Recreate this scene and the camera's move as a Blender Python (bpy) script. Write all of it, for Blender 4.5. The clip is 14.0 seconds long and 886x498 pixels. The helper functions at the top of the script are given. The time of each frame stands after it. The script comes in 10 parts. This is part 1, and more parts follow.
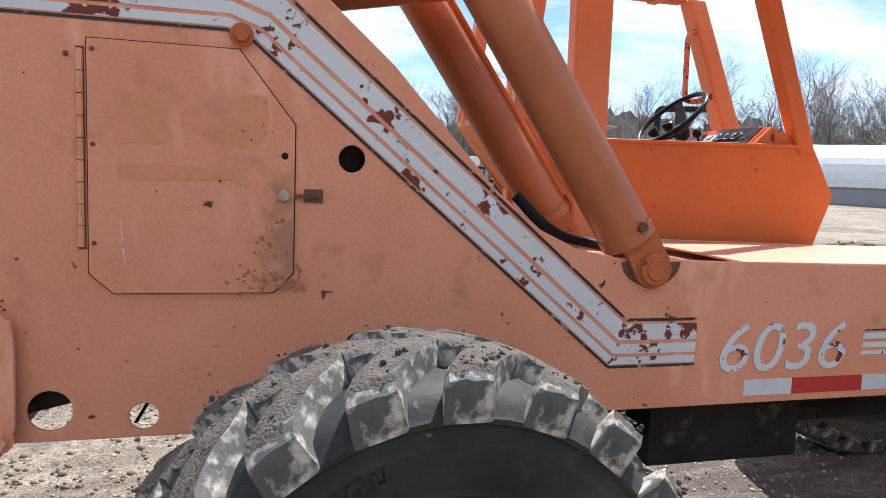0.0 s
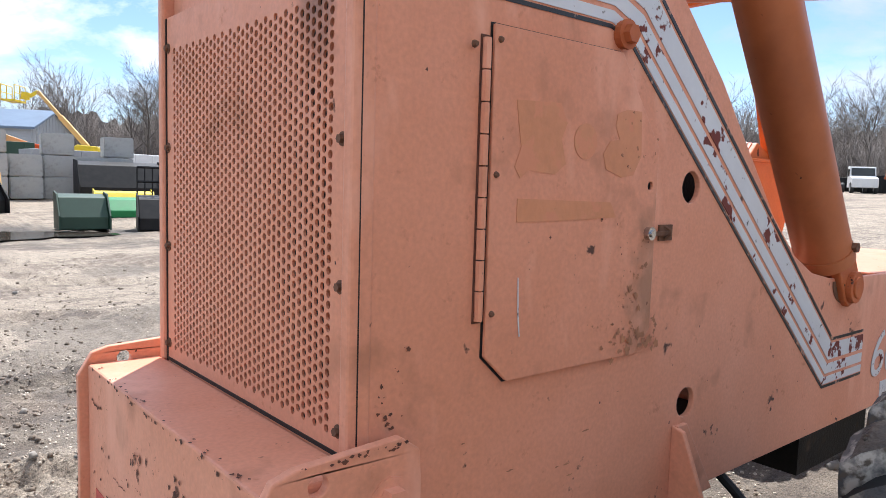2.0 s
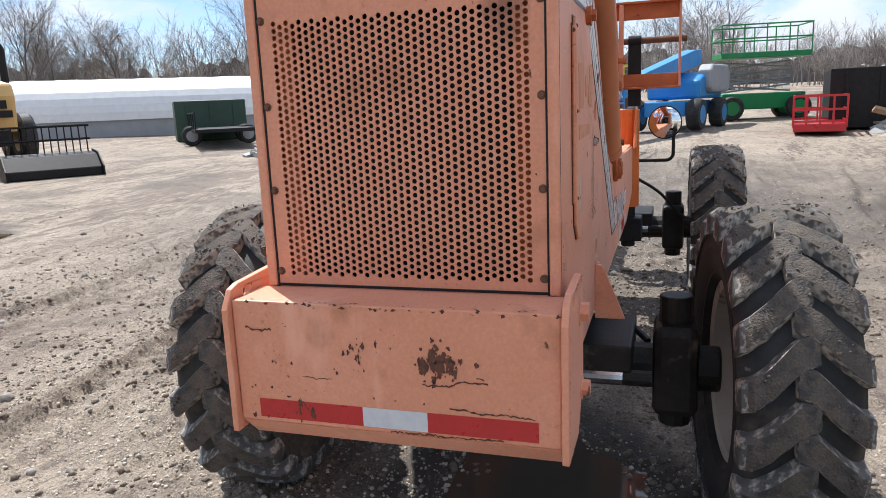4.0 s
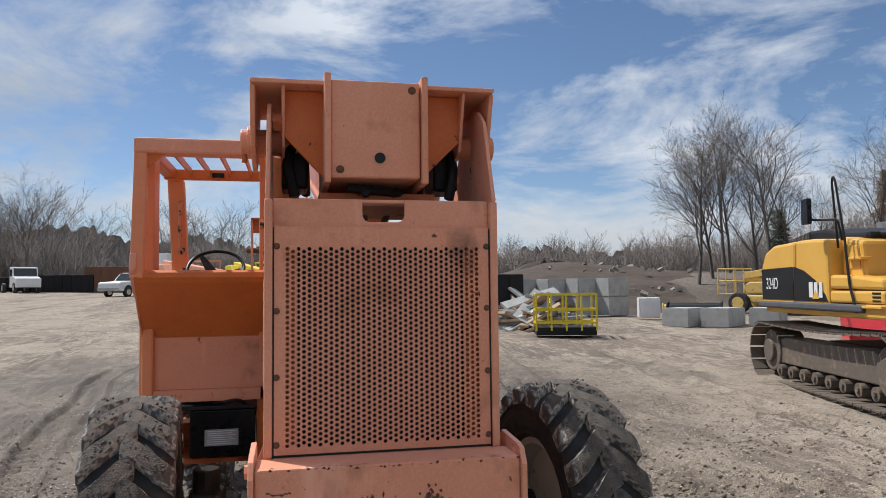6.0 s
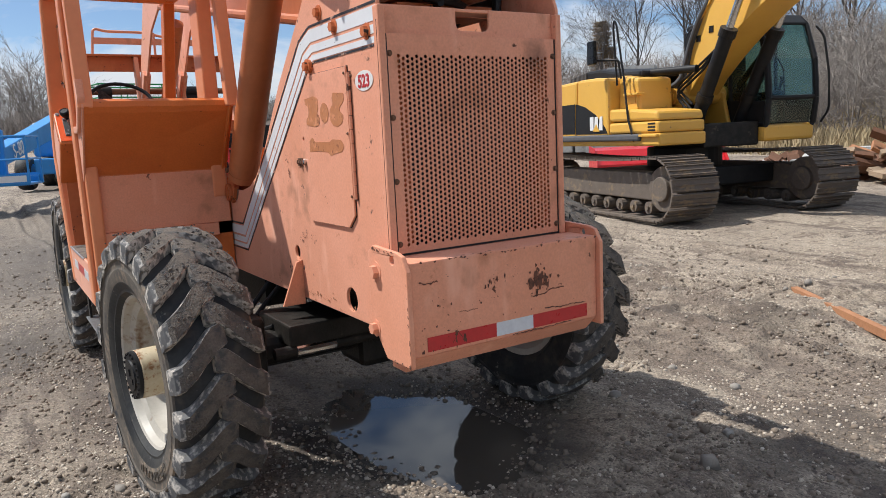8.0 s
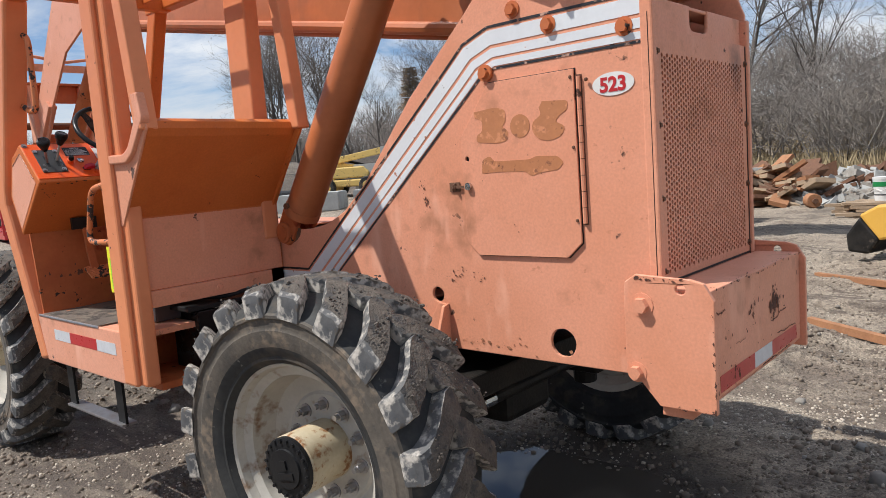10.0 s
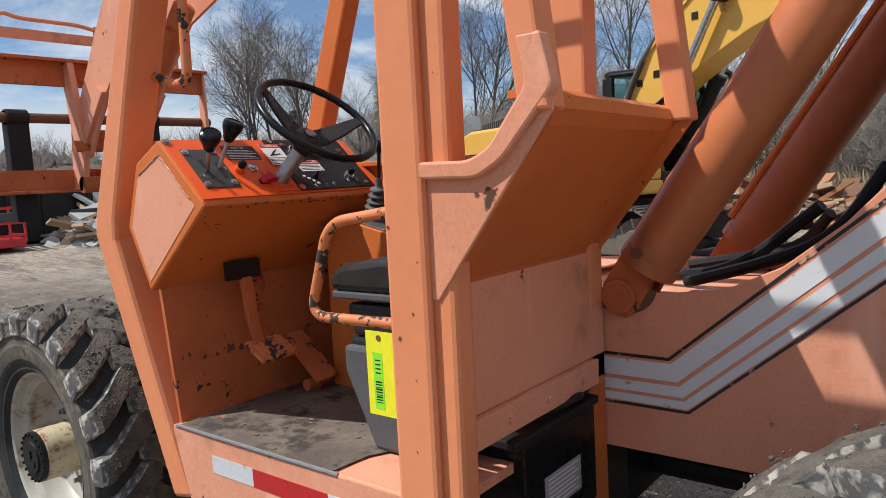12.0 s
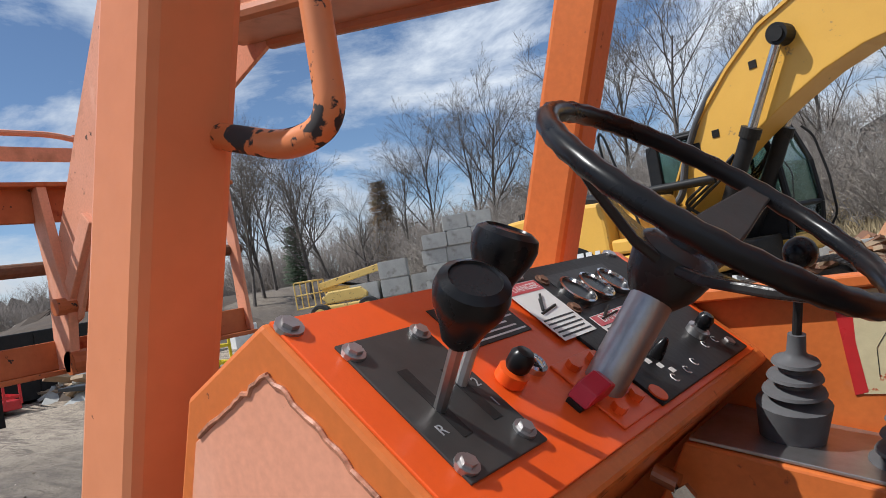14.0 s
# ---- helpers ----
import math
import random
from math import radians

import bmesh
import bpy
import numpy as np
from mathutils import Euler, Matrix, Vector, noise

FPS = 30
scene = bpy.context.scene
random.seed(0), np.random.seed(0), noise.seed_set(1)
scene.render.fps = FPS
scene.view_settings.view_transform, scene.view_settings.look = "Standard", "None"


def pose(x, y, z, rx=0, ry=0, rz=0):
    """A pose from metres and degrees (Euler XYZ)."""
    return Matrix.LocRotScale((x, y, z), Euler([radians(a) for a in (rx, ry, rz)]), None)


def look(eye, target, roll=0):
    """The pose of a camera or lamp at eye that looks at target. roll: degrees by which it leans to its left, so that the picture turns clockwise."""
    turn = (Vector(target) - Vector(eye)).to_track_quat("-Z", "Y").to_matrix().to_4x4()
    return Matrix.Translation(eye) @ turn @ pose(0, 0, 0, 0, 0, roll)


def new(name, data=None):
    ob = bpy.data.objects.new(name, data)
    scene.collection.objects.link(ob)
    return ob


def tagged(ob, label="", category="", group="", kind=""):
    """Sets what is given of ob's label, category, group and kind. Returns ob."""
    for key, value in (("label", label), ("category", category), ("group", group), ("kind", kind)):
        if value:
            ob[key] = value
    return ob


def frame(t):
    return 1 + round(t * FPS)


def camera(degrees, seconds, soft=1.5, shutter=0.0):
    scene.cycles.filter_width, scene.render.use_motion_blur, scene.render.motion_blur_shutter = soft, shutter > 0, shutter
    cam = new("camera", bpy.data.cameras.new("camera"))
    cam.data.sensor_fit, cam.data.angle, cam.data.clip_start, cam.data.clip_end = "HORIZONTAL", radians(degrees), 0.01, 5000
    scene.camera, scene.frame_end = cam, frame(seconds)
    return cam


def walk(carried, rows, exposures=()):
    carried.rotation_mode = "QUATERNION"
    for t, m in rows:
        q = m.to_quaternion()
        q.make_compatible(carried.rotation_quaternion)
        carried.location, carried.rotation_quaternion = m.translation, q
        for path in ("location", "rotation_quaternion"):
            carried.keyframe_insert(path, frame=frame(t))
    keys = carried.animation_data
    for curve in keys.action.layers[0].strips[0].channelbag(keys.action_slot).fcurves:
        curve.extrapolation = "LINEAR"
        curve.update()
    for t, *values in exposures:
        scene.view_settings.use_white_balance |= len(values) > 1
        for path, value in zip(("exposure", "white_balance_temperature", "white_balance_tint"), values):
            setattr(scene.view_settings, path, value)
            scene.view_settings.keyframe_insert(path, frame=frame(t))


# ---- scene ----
cam = camera(63.2, 14.0, soft=0.7)
PATH = [
    (0, (-0.423, -2.331, 1.512), (0.108, -0.414, 1.303), 2.2),
    (0.5, (-0.696, -2.033, 1.527), (0.044, -0.184, 1.352), 1.5),
    (1, (-0.973, -1.721, 1.514), (-0.142, 0.09, 1.34), 2.2),
    (1.5, (-1.342, -1.531, 1.515), (-0.306, 0.17, 1.328), 2.1),
    (2, (-1.637, -1.305, 1.533), (-0.353, 0.218, 1.351), 1.7),
    (2.5, (-1.939, -1.106, 1.533), (-0.409, 0.167, 1.338), 1.3),
    (3, (-2.282, -1.011, 1.543), (-0.543, -0.064, 1.262), 1.5),
    (3.2, (-2.392, -0.964, 1.539), (-0.625, -0.079, 1.226), 1.1),
    (5.3, (-3.322, -0.07, 1.66), (-1.334, -0.275, 1.627), -3.4),
    (5.5, (-3.381, 0.012, 1.66), (-1.405, -0.254, 1.808), -1.8),
    (6, (-3.58, 0.322, 1.663), (-1.627, -0.09, 1.775), -0.6),
    (6.5, (-3.63, 0.66, 1.626), (-1.668, 0.269, 1.608), -2.2),
    (7, (-3.598, 1.01, 1.58), (-1.665, 0.522, 1.417), -1.2),
    (7.5, (-3.52, 1.358, 1.546), (-1.71, 0.545, 1.292), -2.1),
    (7.7, (-3.445, 1.462, 1.528), (-1.696, 0.533, 1.244), -2.6),
    (9.8, (-2.202, 2.413, 1.518), (-0.806, 1.001, 1.274), -3.8),
    (10, (-2.032, 2.474, 1.516), (-0.698, 1.001, 1.292), -4.3),
    (10.5, (-1.576, 2.546, 1.531), (-0.442, 0.918, 1.275), -3.6),
    (11, (-1.067, 2.532, 1.53), (0.128, 0.952, 1.254), -4.4),
    (11.5, (-0.551, 2.491, 1.543), (0.658, 0.921, 1.275), -3.2),
    (12, (-0.05, 2.318, 1.633), (1.192, 0.763, 1.431), -3.2),
    (12.5, (0.369, 2.096, 1.708), (1.724, 0.634, 1.54), -5.3),
    (13, (0.788, 1.9, 1.755), (2.069, 0.369, 1.634), -7.3),
    (13.5, (1.112, 1.66, 1.771), (2.355, 0.095, 1.704), -7.9),
    (14, (1.367, 1.574, 1.795), (2.589, -0.008, 1.859), -10.2),
]
walk(cam, [(t, look(eye, target, roll)) for t, eye, target, roll in PATH],
     exposures=((0, 0.8, 6000, 10), (1.0, 0.84, 5950, 10), (3.2, 0.76, 6000, 10), (5.3, 0.1, 6100, 9), (6.5, -0.08, 6150, 9), (7.7, 0.2, 6150, 9), (9.8, 0.13, 6150, 9), (11.5, 0.17, 6150, 8), (12.5, 0.0, 6100, 8), (14, 0.02, 6000, 8)))

# ---- light ----
SUN_WAY = Vector((-0.45, -0.47, -1.0)).normalized()
sun_el = math.asin(-SUN_WAY.z)
sun_az = math.atan2(-SUN_WAY.x, -SUN_WAY.y)
world = bpy.data.worlds.new("sky")
scene.world = world
world.use_nodes = True
wn, wl = world.node_tree.nodes, world.node_tree.links
wn.clear()
sky = wn.new("ShaderNodeTexSky")
sky.sky_type = "NISHITA"
sky.sun_disc = False
sky.sun_elevation = sun_el
sky.sun_rotation = sun_az
sky.air_density, sky.dust_density, sky.ozone_density = 0.8, 0.25, 2.0
wcoord = wn.new("ShaderNodeTexCoord")
wmap = wn.new("ShaderNodeMapping")
wmap.inputs["Scale"].default_value = (1.0, 1.0, 2.6)
wl.new(wcoord.outputs["Generated"], wmap.inputs["Vector"])
cloud = wn.new("ShaderNodeTexNoise")
cloud.inputs["Scale"].default_value = 3.0
cloud.inputs["Detail"].default_value = 9
cloud.inputs["Roughness"].default_value = 0.62
cloud.inputs["Distortion"].default_value = 0.35
wl.new(wmap.outputs[0], cloud.inputs["Vector"])
cramp = wn.new("ShaderNodeValToRGB")
cramp.color_ramp.elements[0].position, cramp.color_ramp.elements[1].position = 0.43, 0.60
wl.new(cloud.outputs["Fac"], cramp.inputs["Fac"])
shade = wn.new("ShaderNodeTexNoise")
shade.inputs["Scale"].default_value = 1.5
shade.inputs["Detail"].default_value = 5
wl.new(wmap.outputs[0], shade.inputs["Vector"])
sramp = wn.new("ShaderNodeValToRGB")
sramp.color_ramp.elements[0].position, sramp.color_ramp.elements[1].position = 0.35, 0.6
sramp.color_ramp.elements[0].color = (5.0, 5.4, 6.0, 1)
sramp.color_ramp.elements[1].color = (9.2, 9.3, 9.5, 1)
wl.new(shade.outputs["Fac"], sramp.inputs["Fac"])
# Clouds are thin at the horizon and bright overhead.
wsep = wn.new("ShaderNodeSeparateXYZ")
wl.new(wcoord.outputs["Generated"], wsep.inputs[0])
wup = wn.new("ShaderNodeMapRange")
wup.inputs["From Min"].default_value, wup.inputs["From Max"].default_value = 0.02, 0.42
wup.inputs["To Min"].default_value, wup.inputs["To Max"].default_value = 0.62, 1.22
wl.new(wsep.outputs["Z"], wup.inputs["Value"])
wlit = wn.new("ShaderNodeMix")
wlit.data_type, wlit.blend_type = "RGBA", "MULTIPLY"
wlit.inputs["Factor"].default_value = 1
wl.new(sramp.outputs["Color"], wlit.inputs["A"])
wl.new(wup.outputs[0], wlit.inputs["B"])
wmix = wn.new("ShaderNodeMix")
wmix.data_type = "RGBA"
wl.new(cramp.outputs["Color"], wmix.inputs["Factor"])
wl.new(sky.outputs[0], wmix.inputs["A"])
wl.new(wlit.outputs["Result"], wmix.inputs["B"])
wbg = wn.new("ShaderNodeBackground")
wbg.inputs["Strength"].default_value = 0.1
wl.new(wmix.outputs["Result"], wbg.inputs["Color"])
wout = wn.new("ShaderNodeOutputWorld")
wl.new(wbg.outputs[0], wout.inputs["Surface"])

sun = new("sun", bpy.data.lights.new("sun", "SUN"))
sun.data.energy = 5.0
sun.data.angle = radians(0.6)
sun.data.color = (1.0, 0.94, 0.86)
sun.matrix_world = look((0, 0, 30), Vector((0, 0, 30)) + SUN_WAY)

# ---- materials ----
def material(name, col, rough=0.6, metal=0.0, col2=None, scale=8.0, amount=0.5, grain=60.0, grain_amount=0.12, bump=0.15, bump_scale=90.0, coat=0.0, bump_dist=0.004):
    """A surface of two colours in large patches, with fine grain and relief, in object space."""
    m = bpy.data.materials.new(name)
    m.use_nodes = True
    n, l = m.node_tree.nodes, m.node_tree.links
    b = n["Principled BSDF"]
    tc = n.new("ShaderNodeTexCoord")
    a = n.new("ShaderNodeTexNoise")
    a.inputs["Scale"].default_value, a.inputs["Detail"].default_value, a.inputs["Roughness"].default_value = scale, 6, 0.62
    l.new(tc.outputs["Object"], a.inputs["Vector"])
    r = n.new("ShaderNodeMapRange")
    r.inputs["From Min"].default_value, r.inputs["From Max"].default_value = 0.38, 0.68
    r.inputs["To Max"].default_value = amount
    l.new(a.outputs["Fac"], r.inputs["Value"])
    mx = n.new("ShaderNodeMix")
    mx.data_type = "RGBA"
    c2 = col2 or tuple(c * 0.7 for c in col)
    mx.inputs["A"].default_value, mx.inputs["B"].default_value = (*col, 1), (*c2, 1)
    l.new(r.outputs[0], mx.inputs["Factor"])
    g = n.new("ShaderNodeTexNoise")
    g.inputs["Scale"].default_value, g.inputs["Detail"].default_value = grain, 4
    l.new(tc.outputs["Object"], g.inputs["Vector"])
    gr = n.new("ShaderNodeMapRange")
    gr.inputs["To Min"].default_value, gr.inputs["To Max"].default_value = 1 - grain_amount, 1 + grain_amount
    l.new(g.outputs["Fac"], gr.inputs["Value"])
    mul = n.new("ShaderNodeMix")
    mul.data_type, mul.blend_type = "RGBA", "MULTIPLY"
    mul.inputs["Factor"].default_value = 1
    l.new(mx.outputs["Result"], mul.inputs["A"])
    l.new(gr.outputs[0], mul.inputs["B"])
    l.new(mul.outputs["Result"], b.inputs["Base Color"])
    rr = n.new("ShaderNodeMapRange")
    rr.inputs["To Min"].default_value, rr.inputs["To Max"].default_value = max(0.02, rough - 0.1), min(1, rough + 0.1)
    l.new(a.outputs["Fac"], rr.inputs["Value"])
    l.new(rr.outputs[0], b.inputs["Roughness"])
    b.inputs["Metallic"].default_value = metal
    b.inputs["Coat Weight"].default_value = coat
    if bump:
        h = n.new("ShaderNodeTexNoise")
        h.inputs["Scale"].default_value, h.inputs["Detail"].default_value = bump_scale, 5
        l.new(tc.outputs["Object"], h.inputs["Vector"])
        bp = n.new("ShaderNodeBump")
        bp.inputs["Strength"].default_value, bp.inputs["Distance"].default_value = bump, bump_dist
        l.new(h.outputs["Fac"], bp.inputs["Height"])
        l.new(bp.outputs[0], b.inputs["Normal"])
    return m


def stained(m, name, centre, radii, col, scale=16.0, cover=0.92):
    """A copy of a paint with one ragged, soft-edged stain of the given size."""
    m = m.copy()
    m.name = name
    n, l = m.node_tree.nodes, m.node_tree.links
    b = n["Principled BSDF"]
    tc = n.new("ShaderNodeTexCoord")
    mp = n.new("ShaderNodeMapping")
    mp.vector_type = "TEXTURE"
    mp.inputs["Location"].default_value, mp.inputs["Scale"].default_value = centre, radii
    l.new(tc.outputs["Object"], mp.inputs["Vector"])
    ln = n.new("ShaderNodeVectorMath")
    ln.operation = "LENGTH"
    l.new(mp.outputs[0], ln.inputs[0])
    ns = n.new("ShaderNodeTexNoise")
    ns.inputs["Scale"].default_value, ns.inputs["Detail"].default_value = scale, 7
    l.new(tc.outputs["Object"], ns.inputs["Vector"])
    ad = n.new("ShaderNodeMath")
    ad.operation = "MULTIPLY_ADD"
    ad.inputs[1].default_value = 1.5
    l.new(ns.outputs["Fac"], ad.inputs[0])
    l.new(ln.outputs["Value"], ad.inputs[2])
    mr = n.new("ShaderNodeMapRange")
    mr.inputs["From Min"].default_value, mr.inputs["From Max"].default_value = 1.05, 1.75
    mr.inputs["To Min"].default_value, mr.inputs["To Max"].default_value = cover, 0.0
    l.new(ad.outputs[0], mr.inputs["Value"])
    mx = n.new("ShaderNodeMix")
    mx.data_type = "RGBA"
    mx.inputs["B"].default_value = (*col, 1)
    l.new(mr.outputs[0], mx.inputs["Factor"])
    l.new(b.inputs["Base Color"].links[0].from_socket, mx.inputs["A"])
    l.new(mx.outputs["Result"], b.inputs["Base Color"])
    return m


def worn(m, col, scale=5.0, lo=0.62, hi=0.66, rough=0.85, stretch=(1, 1, 1), seed=0.0, thin=22.0):
    """Adds chips or stains of another colour, with a sharp or soft outline of their own, over a material."""
    n, l = m.node_tree.nodes, m.node_tree.links
    b = n["Principled BSDF"]
    tc = n.new("ShaderNodeTexCoord")
    mp = n.new("ShaderNodeMapping")
    mp.inputs["Scale"].default_value, mp.inputs["Location"].default_value = stretch, (seed, seed * 1.7, seed * 0.3)
    l.new(tc.outputs["Object"], mp.inputs["Vector"])
    a = n.new("ShaderNodeTexNoise")
    a.inputs["Scale"].default_value, a.inputs["Detail"].default_value = scale, 2
    c = n.new("ShaderNodeTexNoise")
    c.inputs["Scale"].default_value, c.inputs["Detail"].default_value = scale * thin / 5, 6
    l.new(mp.outputs[0], a.inputs["Vector"])
    l.new(mp.outputs[0], c.inputs["Vector"])
    ad = n.new("ShaderNodeMath")
    ad.operation = "MULTIPLY_ADD"
    ad.inputs[1].default_value = 0.45
    l.new(c.outputs["Fac"], ad.inputs[0])
    sc = n.new("ShaderNodeMath")
    sc.operation = "MULTIPLY"
    sc.inputs[1].default_value = 0.55
    l.new(a.outputs["Fac"], sc.inputs[0])
    l.new(sc.outputs[0], ad.inputs[2])
    r = n.new("ShaderNodeMapRange")
    r.inputs["From Min"].default_value, r.inputs["From Max"].default_value = lo, hi
    l.new(ad.outputs[0], r.inputs["Value"])
    old = b.inputs["Base Color"].links[0].from_socket
    mx = n.new("ShaderNodeMix")
    mx.data_type = "RGBA"
    mx.inputs["B"].default_value = (*col, 1)
    l.new(old, mx.inputs["A"])
    l.new(r.outputs[0], mx.inputs["Factor"])
    l.new(mx.outputs["Result"], b.inputs["Base Color"])
    oldr = b.inputs["Roughness"].links[0].from_socket
    mr = n.new("ShaderNodeMix")
    l.new(r.outputs[0], mr.inputs["Factor"])
    l.new(oldr, mr.inputs["A"])
    mr.inputs["B"].default_value = rough
    l.new(mr.outputs["Result"], b.inputs["Roughness"])
    return m


M = {}
M["orange"] = worn(worn(material("faded_orange_paint", (0.72, 0.312, 0.192), 0.48, col2=(0.64, 0.255, 0.138), scale=2.2, amount=0.8, grain=110, grain_amount=0.16, bump=0.10, bump_scale=45),
                        (0.10, 0.045, 0.03), 9, 0.655, 0.69), (0.40, 0.17, 0.09), 2.5, 0.58, 0.72, 0.6, seed=3)
M["orange_cab"] = worn(material("orange_cab_paint", (0.62, 0.168, 0.038), 0.42, col2=(0.51, 0.125, 0.028), scale=2.5, amount=0.8, grain=110, grain_amount=0.14, bump=0.10, bump_scale=45),
                       (0.09, 0.035, 0.025), 10, 0.655, 0.69)
M["orange_worn"] = worn(worn(material("worn_orange_paint", (0.52, 0.15, 0.05), 0.55, col2=(0.38, 0.095, 0.033), scale=4, amount=0.9, grain=40, grain_amount=0.1, bump=0.12),
                        (0.045, 0.03, 0.025), 14, 0.63, 0.65, seed=1), (0.30, 0.05, 0.02), 4, 0.60, 0.66, seed=5)
chalk = M["orange"].node_tree.nodes["Principled BSDF"]
chalk.inputs["Sheen Weight"].default_value, chalk.inputs["Sheen Roughness"].default_value = 0.12, 0.45
worn(M["orange"], (0.56, 0.225, 0.125), 16, 0.62, 0.70, 0.7, seed=31, thin=30)
worn(M["orange"], (0.07, 0.035, 0.028), 42, 0.70, 0.72, 0.85, seed=14, thin=9)
worn(M["orange"], (0.80, 0.40, 0.27), 3.5, 0.57, 0.70, 0.6, stretch=(1, 1, 0.35), seed=21)
worn(M["orange_cab"], (0.55, 0.16, 0.055), 14, 0.62, 0.72, 0.6, seed=33, thin=30)
worn(M["orange_cab"], (0.07, 0.035, 0.028), 42, 0.695, 0.715, 0.85, seed=15, thin=9)
M["grime"] = material("brown_grime", (0.46, 0.20, 0.10), 0.7, col2=(0.24, 0.11, 0.06), scale=25, amount=1.0, grain=120, grain_amount=0.3)
M["scar"] = material("dark_rust_scar", (0.15, 0.055, 0.03), 0.85, col2=(0.06, 0.03, 0.022), scale=40, amount=1.0, grain=160, grain_amount=0.3, bump=0.4)
M["orange_bar"] = worn(material("chipped_orange_paint", (0.66, 0.22, 0.08), 0.45, col2=(0.55, 0.16, 0.05), scale=4, amount=0.9, grain=40, grain_amount=0.1, bump=0.1), (0.035, 0.03, 0.03), 14, 0.53, 0.55, seed=1)
# Brown-orange of the lift cylinders; on the boom it stands for shade.
M["cylinder_paint"] = worn(worn(material("shade_browned_orange_paint", (0.50, 0.158, 0.058), 0.42, col2=(0.36, 0.108, 0.04), scale=3, amount=0.9, grain=30, grain_amount=0.08, bump=0.05, bump_scale=25), (0.30, 0.11, 0.05), 3, 0.58, 0.74, 0.6, stretch=(1, 1, 0.5), seed=6), (0.06, 0.03, 0.025), 30, 0.69, 0.71, seed=2)
M["orange_post"] = worn(material("orange_post_paint", (0.73, 0.27, 0.125), 0.42, col2=(0.66, 0.225, 0.10), scale=2.2, amount=0.8, grain=30, grain_amount=0.06, bump=0.25, bump_scale=14, bump_dist=0.006), (0.07, 0.035, 0.028), 30, 0.69, 0.72, 0.85, seed=15, thin=9)
M["weld"] = material("weld_bead", (0.62, 0.25, 0.14), 0.5, col2=(0.22, 0.09, 0.05), scale=60, amount=1.0, grain_amount=0.2, bump=0.6)
M["plate_black"] = material("satin_black_plate", (0.030, 0.030, 0.029), 0.42, col2=(0.045, 0.043, 0.040), scale=9, amount=0.8, grain_amount=0.2, bump=0.05)
M["dash"] = material("dash_orange_paint", (0.80, 0.098, 0.008), 0.40, col2=(0.72, 0.082, 0.007), scale=6, grain_amount=0.05, bump=0.08, bump_scale=140)
M["black"] = material("black_paint", (0.012, 0.012, 0.013), 0.5, col2=(0.028, 0.026, 0.024), scale=6, grain_amount=0.2)
M["black_gloss"] = material("black_plastic", (0.007, 0.007, 0.008), 0.28, col2=(0.013, 0.013, 0.014), scale=9, grain_amount=0.1, bump=0.03)
M["vinyl"] = material("black_vinyl", (0.030, 0.028, 0.027), 0.27, scale=8, grain_amount=0.1, bump=0.12, bump_scale=160)
M["grey_plastic"] = material("grey_plastic", (0.10, 0.10, 0.105), 0.6, scale=8)
M["greasy"] = worn(material("greasy_black_steel", (0.011, 0.010, 0.009), 0.5, col2=(0.030, 0.026, 0.022), scale=7, amount=0.8, grain_amount=0.3, bump=0.4), (0.10, 0.078, 0.06), 5, 0.60, 0.70)
M["chrome"] = material("bright_steel", (0.62, 0.62, 0.62), 0.16, 1.0, col2=(0.4, 0.38, 0.36), scale=12, bump=0.04)
M["steel"] = material("dull_steel", (0.42, 0.42, 0.43), 0.38, 0.9, col2=(0.28, 0.22, 0.18), scale=20, bump=0.1)
M["rust"] = material("rusty_steel", (0.16, 0.075, 0.04), 0.85, col2=(0.09, 0.05, 0.035), scale=12, grain_amount=0.3, bump=0.5)
M["rust_bar"] = material("orange_rust", (0.36, 0.17, 0.08), 0.85, col2=(0.22, 0.10, 0.05), scale=9, grain_amount=0.3, bump=0.3)
M["rust_patch"] = material("rust_stain", (0.115, 0.045, 0.03), 0.85, col2=(0.20, 0.09, 0.045), scale=30, grain=120, grain_amount=0.3, bump=0.4)
M["white_stripe"] = worn(worn(material("cracked_white_decal", (0.66, 0.67, 0.69), 0.35, col2=(0.56, 0.57, 0.6), scale=4, grain_amount=0.05, bump=0.05), (0.16, 0.035, 0.025), 7, 0.565, 0.585, seed=2), (0.12, 0.11, 0.1), 16, 0.63, 0.66, seed=9)
M["white_stripe_clean"] = worn(worn(material("white_decal_stripe", (0.70, 0.71, 0.72), 0.35, col2=(0.60, 0.60, 0.61), scale=4, grain_amount=0.05, bump=0.05), (0.45, 0.20, 0.12), 9, 0.63, 0.66, seed=5), (0.25, 0.2, 0.15), 24, 0.665, 0.69, seed=19)
M["black_decal"] = worn(material("black_decal", (0.02, 0.02, 0.022), 0.4, scale=6), (0.5, 0.3, 0.22), 14, 0.57, 0.62)
M["red_decal"] = material("red_reflector", (0.48, 0.022, 0.025), 0.3, col2=(0.4, 0.02, 0.02), scale=20, bump=0.05)
M["white_decal"] = material("white_reflector", (0.62, 0.63, 0.65), 0.3, col2=(0.5, 0.51, 0.54), scale=20, bump=0.05)
M["ghost"] = worn(material("unfaded_orange_paint", (0.63, 0.26, 0.125), 0.5, col2=(0.55, 0.22, 0.10), scale=9), (0.66, 0.27, 0.15), 10, 0.52, 0.56)
M["ghost_dark"] = worn(worn(material("browned_ghost_paint", (0.47, 0.185, 0.075), 0.55, col2=(0.40, 0.15, 0.06), scale=9), (0.60, 0.25, 0.12), 12, 0.55, 0.60), (0.26, 0.10, 0.05), 20, 0.60, 0.66, seed=4)
